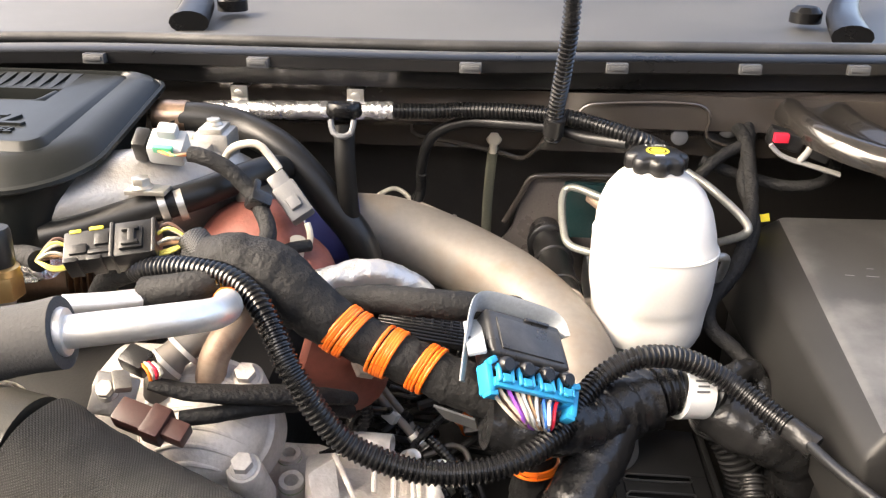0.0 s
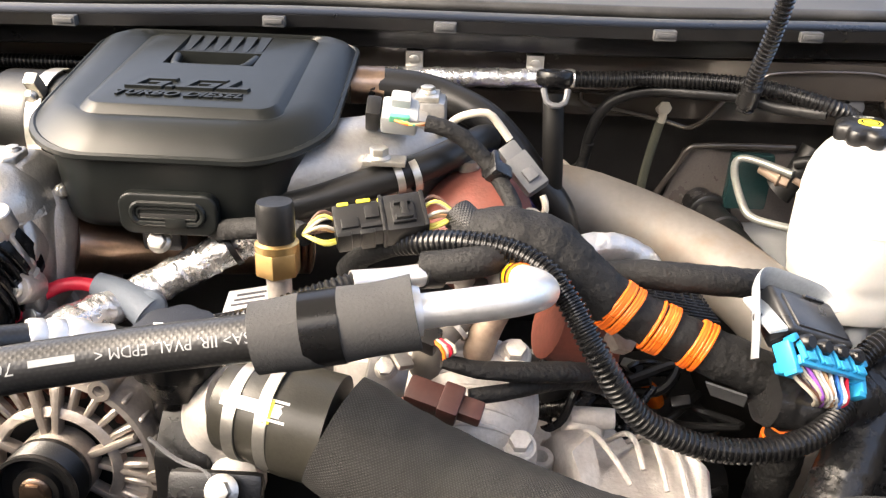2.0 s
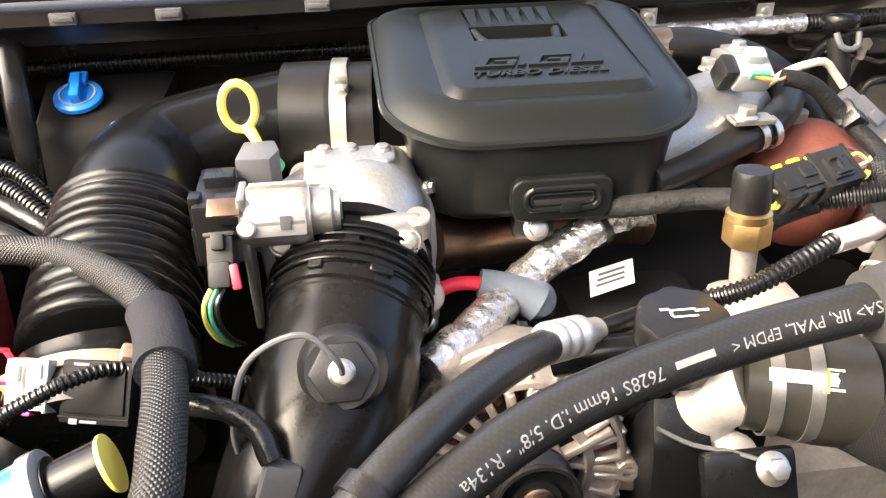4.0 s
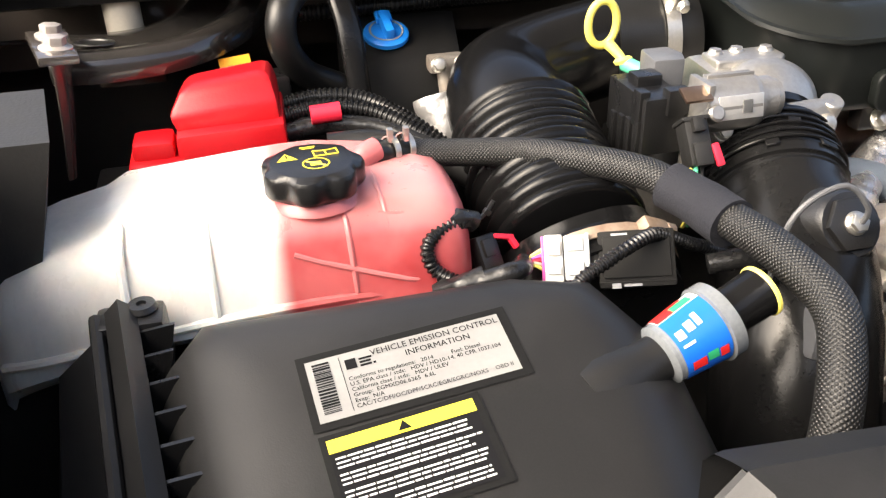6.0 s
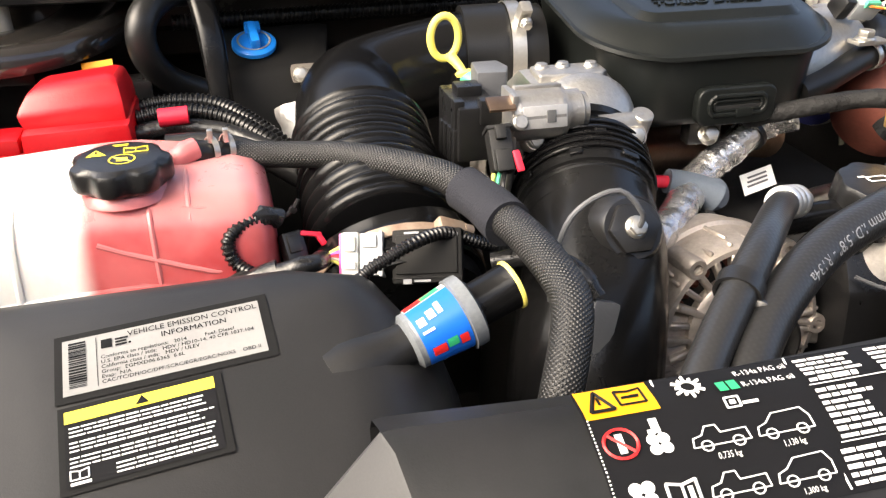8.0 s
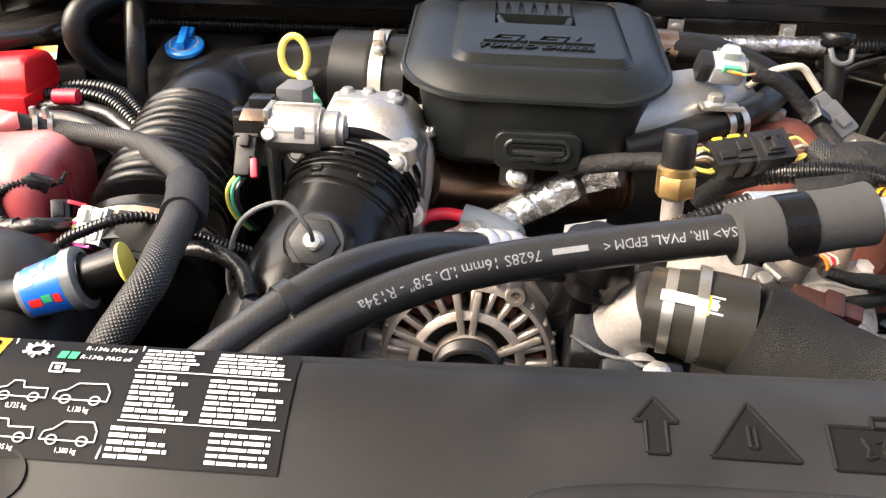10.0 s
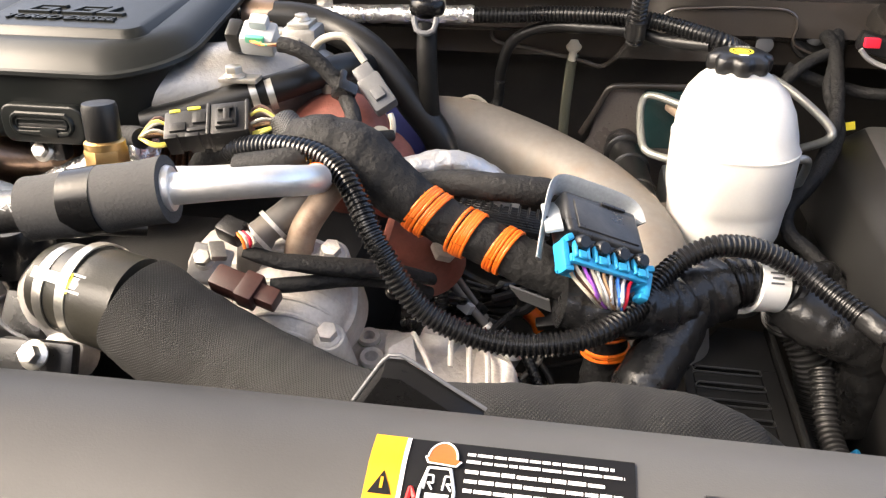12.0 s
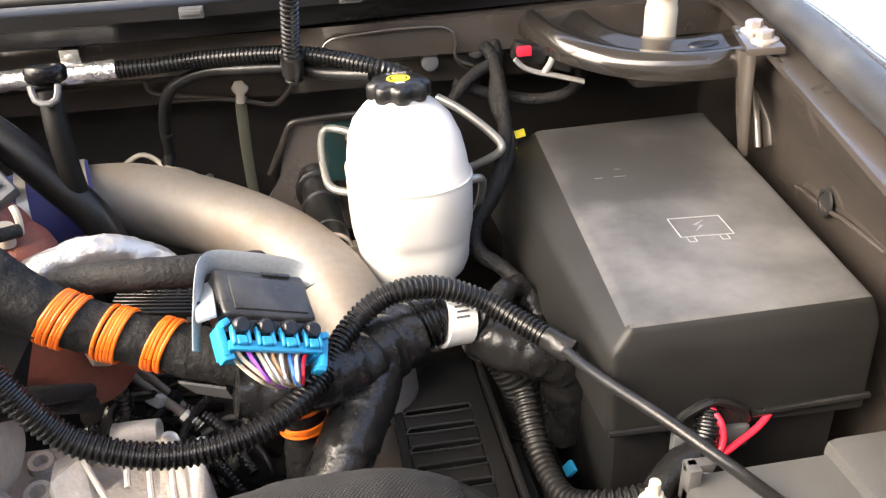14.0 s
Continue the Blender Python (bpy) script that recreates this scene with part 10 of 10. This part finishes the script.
# ---- wiper arms on the cowl ----
for x, y, s in ((-0.345, 1.02, 1), (0.375, 1.04, -1)):
    wp = thing("wiper_arm", (x, y, 1.45), "glossy black wiper arm resting on the cowl", "wiper arm", "wiper arms")
    bm = B()
    tube(bm, [(x, y - 0.09, 1.452), (x - 0.01 * s, y - 0.03, 1.462), (x - 0.04 * s, y + 0.05, 1.472), (x - 0.10 * s, y + 0.16, 1.48)], lambda f: 0.022 - 0.012 * f, seg=14, flat=0.6)
    part("arm", bm, GLOSS, wp)
    bm = B()
    lathe(bm, [(0.018, 0), (0.018, 0.012), (0.012, 0.018), (0.001, 0.018)], pose(x + 0.022 * s, y + 0.0, 1.452), seg=20)
    part("pivot_cap", bm, GLOSS, wp)


# ---- printed labels ----
def bars(parent, mt, place, x0, y0, x1, y1, rows_, seed=0, out=0.0006, fill=0.62, ragged=0.3, skew=0.0):
    """Lines of unreadable print as one bar a line."""
    rnd = random.Random(seed)
    h = (y1 - y0) / rows_
    for k in range(rows_):
        bm = B()
        end = x1 - (x1 - x0) * rnd.uniform(0, ragged)
        yy = y1 - h * (k + 1)
        x = x0 + skew * k
        while x < end:
            w = rnd.uniform(0.003, 0.009)
            patch(bm, place, x, yy, min(end, x + w), yy + h * fill * rnd.uniform(0.8, 1.0), out)
            x += w + 0.0008
        part("print_line", bm, mt, parent)


# emission label on the air box
EO = Vector((-0.9505, 0.3785, ab_z(-0.9505, 0.3785)))
pl0 = flatplace(EO, (0.101, 0.007, 0.006), (-0.004, 0.04, 0.0116))
pla = lambda x, y, out=0.0: pl0(x, y - 0.036, out + 0.0009)
el = thing("emission_label", (-0.9, 0.36, 1.315), "silver emission control information label on the air box", "label")
bm = B()
patch(bm, pla, -0.004, -0.004, 0.106, 0.040, 0)
part("black_backing", bm, EMBOSS, el)
bm = B()
patch(bm, pla, 0, 0, 0.101, 0.036, 0.0004)
face = part("silver_face", bm, SILVERLABEL, el)
bm = B()
for ln in ("VEHICLE EMISSION CONTROL", "INFORMATION"):
    lettering(bm, ln, 0.0050, lambda x, y, z, k=(0 if ln[0] == "V" else 1): pla(0.066 + x, 0.0305 - 0.0055 * k + y, 0.0008), align="CENTER")
part("heading", bm, BLACKINK, face)
for k, ln in enumerate(("Conforms to regulations:   2014          Fuel: Diesel", "U.S. EPA class / stds:   HDV / HD10-14, 40 CFR 1037.104", "California class / stds:   MDV / ULEV", "Group:  EGMXD06.6365  6.6L", "Evap:  N/A", "CAC/TC/DFI/OC/DPF/SCRC/EGR/EGRC/NOXS    OBD II")):
    bm = B()
    lettering(bm, ln, 0.0033, lambda x, y, z: pla(0.0185 + x, 0.0190 - 0.0032 * k + y, 0.0008))
    part("print_line", bm, BLACKINK, face)
bm = B()
patch(bm, pla, 0.019, 0.0255, 0.0245, 0.0315, 0.0008)
part("black_square", bm, BLACKINK, face)
bars(face, BLACKINK, pla, 0.026, 0.0255, 0.034, 0.0315, 3, 5, 0.0008)
rnd = random.Random(2)
y = 0.004
while y < 0.033:
    h = rnd.choice((0.0004, 0.0008, 0.0012))
    bm = B()
    patch(bm, pla, 0.003, y, 0.0115, y + h, 0.0008)
    part("code_bar", bm, BLACKINK, face)
    y += h + rnd.choice((0.0004, 0.0007))
bm = B()
patch(bm, pla, 0.0165, 0.002, 0.0168, 0.034, 0.0008)
part("rule", bm, BLACKINK, face)

wl2 = thing("battery_warning_label", (-0.92, 0.31, 1.30), "black and yellow warning label on the air box", "label")
WO = Vector((-0.9505, 0.3345, ab_z(-0.9505, 0.3345)))
pl1 = flatplace(WO, (0.101, 0.008, 0.007), (-0.004, 0.04, 0.0116))
plb = lambda x, y, out=0.0: pl1(x + 0.004, y - 0.043, out + 0.0009)
bm = B()
patch(bm, plb, -0.003, -0.003, 0.075, 0.046, 0)
part("backing", bm, EMBOSS, wl2)
bm = B()
patch(bm, plb, 0, 0, 0.071, 0.0355, 0.0004)
blk = part("black_field", bm, BLACKINK, wl2)
bm = B()
patch(bm, plb, 0, 0.0360, 0.071, 0.043, 0.0004)
yf = part("yellow_band", bm, YELLOWINK, wl2)
bm = B()
bm.faces.new([bm.verts.new(plb(*q, 0.0008)) for q in ((0.033, 0.0372), (0.0395, 0.0372), (0.0362, 0.0424))])
part("triangle", bm, BLACKINK, yf)
for k in range(4):
    bars(blk, WHITEINK, plb, 0.002, 0.0275 - 0.0085 * k + (0 if k < 3 else 0.0), 0.069, 0.0345 - 0.0085 * k, 3, 30 + k, 0.0008, 0.42, 0.12) if k < 3 else bars(blk, WHITEINK, plb, 0.022, 0.002, 0.069, 0.0090, 3, 40, 0.0008, 0.42, 0.1)
bm = B()
for a, b in (((0.002, 0.004), (0.010, 0.004)), ((0.010, 0.004), (0.010, 0.009)), ((0.010, 0.009), (0.006, 0.008)), ((0.006, 0.008), (0.002, 0.009)), ((0.002, 0.009), (0.002, 0.004)), ((0.006, 0.008), (0.006, 0.004))):
    tube(bm, [plb(*a, 0.0008), plb(*b, 0.0008)], 0.0004, seg=4, step=0.02)
part("book_symbol", bm, WHITEINK, blk)
bm = B()
patch(bm, plb, 0.002, 0.001, 0.011, 0.0026, 0.0008)
part("print_bar", bm, WHITEINK, blk)

# refrigerant label on the radiator cover
def sticker(lines, pts, w, place, out):
    for a, b in zip(pts, pts[1:]):
        tube(lines, [place(*a, out), place(*b, out)], w, seg=4, step=0.03)


rlab = thing("refrigerant_label", (-0.65, 0.2, 1.35), "black refrigerant label with white pictograms", "label")
X0, X1, Y0, Y1 = -0.737, -0.566, -0.066, 0.004
rp = lambda x, y, out=0.0: rad_place(X0 + 0.004 + x, -0.0675 + y * 0.885, out + 0.0010)
W, H = X1 - X0, Y1 - Y0
bm = B()
patch(bm, rp, -0.001, 0.0, W, H, 0, 6, 12)
rf = part("black_face", bm, BLACKINK, rlab)
bm = B()
patch(bm, rp, 0.0, 0.052, 0.031, H - 0.001, 0.0004, 2, 4)
am = part("amber_field", bm, AMBER, rf)
bm = B()
sticker(bm, [(0.003, 0.055), (0.013, 0.055), (0.008, 0.067), (0.003, 0.055)], 0.0009, rp, 0.0008)
patch(bm, rp, 0.0074, 0.0585, 0.0086, 0.0635, 0.0008)
part("warning_triangle", bm, BLACKINK, rlab)
bm = B()
sticker(bm, [(0.016, 0.0565), (0.027, 0.0565), (0.027, 0.0655), (0.0215, 0.0645), (0.016, 0.0655), (0.016, 0.0565)], 0.0006, rp, 0.0008)
sticker(bm, [(0.018, 0.061), (0.025, 0.061)], 0.0008, rp, 0.0008)
part("book_symbol", bm, BLACKINK, rlab)
bm = B()
ring = [(0.0095 + 0.0068 * math.cos(a), 0.039 + 0.0068 * math.sin(a)) for a in [2 * math.pi * k / 20 for k in range(21)]]
sticker(bm, ring, 0.0007, rp, 0.0008)
sticker(bm, [(0.005, 0.0435), (0.014, 0.0345)], 0.0007, rp, 0.0009)
part("prohibition_ring", bm, REDINK, rlab)
bm = B()
patch(bm, rp, 0.008, 0.0345, 0.011, 0.0435, 0.0006)
part("symbol_bar", bm, WHITEINK, rlab)
def clover(cx, cy, r):
    bm = B()
    for k in range(4):
        a = math.pi / 4 + math.pi / 2 * k
        bm.faces.new([bm.verts.new(rp(cx + r * 0.75 * math.cos(a) + r * 0.62 * math.cos(b), cy + r * 0.75 * math.sin(a) + r * 0.62 * math.sin(b), 0.0006 + 0.00004 * k)) for b in [2 * math.pi * i / 12 for i in range(12)]])
    part("fan_symbol", bm, WHITEINK, rlab)
clover(0.0245, 0.036, 0.0042)
clover(0.011, 0.0165, 0.0046)
bm = B()
patch(bm, rp, 0.0235, 0.041, 0.027, 0.048, 0.0006)
patch(bm, rp, 0.0215, 0.0405, 0.0245, 0.043, 0.0007)
part("pump_symbol", bm, WHITEINK, rlab)
bm = B()
lettering(bm, "AUTO", 0.0068, lambda x, y, z: rp(0.0035 + x * 0.78, 0.0045 + y * 0.9, 0.0006))
part("lettering", bm, WHITEINK, rlab)
bm = B()
sticker(bm, [(0.0205, 0.009), (0.0205, 0.019), (0.0265, 0.0175), (0.0325, 0.019), (0.0325, 0.009), (0.0265, 0.0075), (0.0205, 0.009)], 0.0007, rp, 0.0008)
sticker(bm, [(0.0265, 0.0175), (0.0265, 0.0075)], 0.0006, rp, 0.0008)
patch(bm, rp, 0.0285, 0.0105, 0.0305, 0.0165, 0.0008)
part("manual_symbol", bm, WHITEINK, rlab)
bm = B()
sticker(bm, [(0.034, 0.069), (0.0355, 0.002)], 0.0005, rp, 0.0007)
part("dividing_rule", bm, WHITEINK, rlab)
bm = B()
sticker(bm, [(0.0955, 0.069), (0.0925, 0.002)], 0.0005, rp, 0.0007)
part("dividing_rule", bm, WHITEINK, rlab)
bm = B()
for k in range(12):
    a = 2 * math.pi * k / 12
    sticker(bm, [(0.047 + 0.0035 * math.cos(a), 0.061 + 0.0035 * math.sin(a)), (0.047 + (0.007 if k % 2 else 0.0055) * math.cos(a), 0.061 + (0.007 if k % 2 else 0.0055) * math.sin(a))], 0.0008, rp, 0.0007)
sticker(bm, [(0.047 + 0.0036 * math.cos(a), 0.061 + 0.0036 * math.sin(a)) for a in [2 * math.pi * k / 12 for k in range(13)]], 0.0006, rp, 0.0007)
part("snowflake_symbol", bm, WHITEINK, rlab)
for k in range(2):
    bm = B()
    lettering(bm, "R-134a PAG oil", 0.0048, lambda x, y, z: rp(0.069 + 0.0 * k + x * 0.8, 0.0625 - 0.0075 * k + y, 0.0007))
    part("lettering", bm, WHITEINK, rlab)
bm = B()
patch(bm, rp, 0.0585, 0.0545, 0.0625, 0.0605, 0.0007)
patch(bm, rp, 0.0635, 0.0545, 0.0675, 0.0605, 0.0007)
part("green_symbol", bm, GREENINK, rlab)
bm = B()
sticker(bm, [(0.058, 0.0465), (0.064, 0.0465), (0.064, 0.0515), (0.058, 0.0515), (0.058, 0.0465)], 0.0005, rp, 0.0007)
patch(bm, rp, 0.0597, 0.048, 0.0623, 0.0502, 0.0007)
patch(bm, rp, 0.065, 0.047, 0.072, 0.0485, 0.0007)
part("plate_symbol", bm, WHITEINK, rlab)
PICK = [(0, 0.002), (0.001, 0.0062), (0.005, 0.0072), (0.0075, 0.011), (0.012, 0.011), (0.013, 0.0072), (0.024, 0.0075), (0.0245, 0.002), (0.0, 0.002)]
VAN = [(0, 0.002), (0.001, 0.006), (0.005, 0.0075), (0.009, 0.0115), (0.022, 0.012), (0.0245, 0.0075), (0.0245, 0.002), (0.0, 0.002)]
for k, (ox, oy, sh) in enumerate(((0.037, 0.029, PICK), (0.065, 0.029, VAN), (0.037, 0.008, PICK), (0.065, 0.008, VAN))):
    bm = B()
    sticker(bm, [(ox + x, oy + y) for x, y in sh], 0.00035, rp, 0.0007)
    for wx in (0.0055, 0.019):
        sticker(bm, [(ox + wx + 0.0024 * math.cos(a), oy + 0.002 + 0.0024 * math.sin(a)) for a in [2 * math.pi * i / 10 for i in range(11)]], 0.00035, rp, 0.0009)
    part("vehicle_outline", bm, WHITEINK, rlab)
    bm = B()
    lettering(bm, ("0,735 kg", "1,130 kg", "0,735 kg", "1,300 kg")[k], 0.0036, lambda x, y, z: rp(ox + 0.008 + x * 0.8, oy - 0.0042 + y, 0.0007))
    part("lettering", bm, WHITEINK, rlab)
for i, (xa, xb) in enumerate(((0.098, 0.128), (0.133, 0.168))):
    bars(rf, WHITEINK, rp, xa, 0.052, xb, 0.068, 5, 60 + i, 0.0007, 0.6, 0.35)
    bars(rf, WHITEINK, rp, xa, 0.0235, xb, 0.0495, 8, 70 + i, 0.0007, 0.6, 0.4)
bars(rf, WHITEINK, rp, 0.095, 0.003, 0.122, 0.0205, 5, 80, 0.0007, 0.6, 0.4)
bars(rf, WHITEINK, rp, 0.139, 0.003, 0.167, 0.0205, 5, 81, 0.0007, 0.55, 0.1)
bm = B()
for yy in (0.0505, 0.0220):
    sticker(bm, [(0.097, yy), (0.169, yy)], 0.0003, rp, 0.0007)
part("rule", bm, WHITEINK, rlab)
bm = B()
for k in range(30):
    patch(bm, rp, -0.0005, 0.002 + 0.0017 * k, 0.0002, 0.0028 + 0.0017 * k, 0.0007)
part("dotted_edge", bm, WHITEINK, rlab)

# service label on the right of the cover
sl2 = thing("service_warning_label", (-0.02, 0.21, 1.35), "black and amber service warning label", "label")
sp = lambda x, y, out=0.0: rad_place(-0.069 + (x * 1.32 if x < 0.0095 else 0.0125 + (x - 0.0095) * 0.883), -0.0445 + y, out + 0.0010)
bm = B()
patch(bm, sp, 0.009, 0, 0.108, 0.036, 0, 4, 8)
sf = part("black_face", bm, BLACKINK, sl2)
bm = B()
patch(bm, sp, 0.0, 0, 0.0095, 0.036, 0.0004, 1, 8)
ya = part("amber_band", bm, AMBER, sl2)
bm = B()
bm.faces.new([bm.verts.new(sp(x, y, 0.0008)) for x, y in ((0.0012, 0.010), (0.0082, 0.010), (0.0050, 0.0195))])
trg = part("triangle", bm, BLACKINK, ya)
bm = B()
patch(bm, sp, 0.0045, 0.0122, 0.0053, 0.0165, 0.0012)
part("exclamation", bm, AMBER, trg)
bm = B()
patch(bm, sp, 0.0097, 0.0005, 0.0115, 0.0355, 0.0006, 1, 8)
part("white_rule", bm, WHITEINK, sl2)
bars(sf, WHITEINK, sp, 0.037, 0.003, 0.104, 0.033, 8, 90, 0.0007, 0.42, 0.35)
bm = B()
bm.faces.new([bm.verts.new(sp(x, y, 0.0009)) for x, y in [(0.0268 + 0.0062 * math.cos(a), 0.0262 + 0.0082 * math.sin(a)) for a in [math.pi * k / 12 for k in range(13)]]])
bm.faces.new([bm.verts.new(sp(x, y, 0.0010)) for x, y in ((0.0195, 0.0262), (0.021, 0.0242), (0.033, 0.0236), (0.0350, 0.0250), (0.0325, 0.0268))])
hat = part("hat_symbol", bm, HATINK, sl2)
bm = B()
sticker(bm, [(0.0268 + 0.0064 * math.cos(a), 0.0262 + 0.0084 * math.sin(a)) for a in [math.pi * k / 12 for k in range(13)]], 0.0004, sp, 0.0010)
sticker(bm, [(0.0195, 0.0262), (0.021, 0.0242), (0.033, 0.0236), (0.0350, 0.0250)], 0.0004, sp, 0.0012)
part("hat_outline", bm, WHITEINK, hat)
bm = B()
sticker(bm, [(0.0185, 0.001), (0.019, 0.014), (0.0215, 0.0225), (0.031, 0.0225), (0.0335, 0.014), (0.034, 0.001)], 0.0006, sp, 0.0007)
patch(bm, sp, 0.0215, 0.0085, 0.0315, 0.0125, 0.0007)
part("vehicle_symbol", bm, WHITEINK, sl2)
for xx in (0.0205, 0.0285):
    bm = B()
    sticker(bm, [(xx, 0.014), (xx + 0.0006, 0.0195), (xx + 0.0036, 0.0195), (xx + 0.0038, 0.0165), (xx + 0.0015, 0.0165), (xx + 0.0036, 0.014)], 0.0004, sp, 0.0008)
    part("window_symbol", bm, WHITEINK, sl2)
bm = B()
sticker(bm, [(0.0135, 0.002), (0.0152, 0.014), (0.0175, 0.010)], 0.0009, sp, 0.0008)
part("tool_symbol", bm, REDINK, sl2)
# shallow panel pressed beside it
bm = B()
outline(bm, [(0.055, -0.075), (0.145, -0.075), (0.145, -0.022), (0.135, -0.022), (0.135, -0.026), (0.065, -0.026), (0.065, -0.022), (0.055, -0.022)], 0.0016)
part("pressed_panel", bm, GREYBLK, radc)
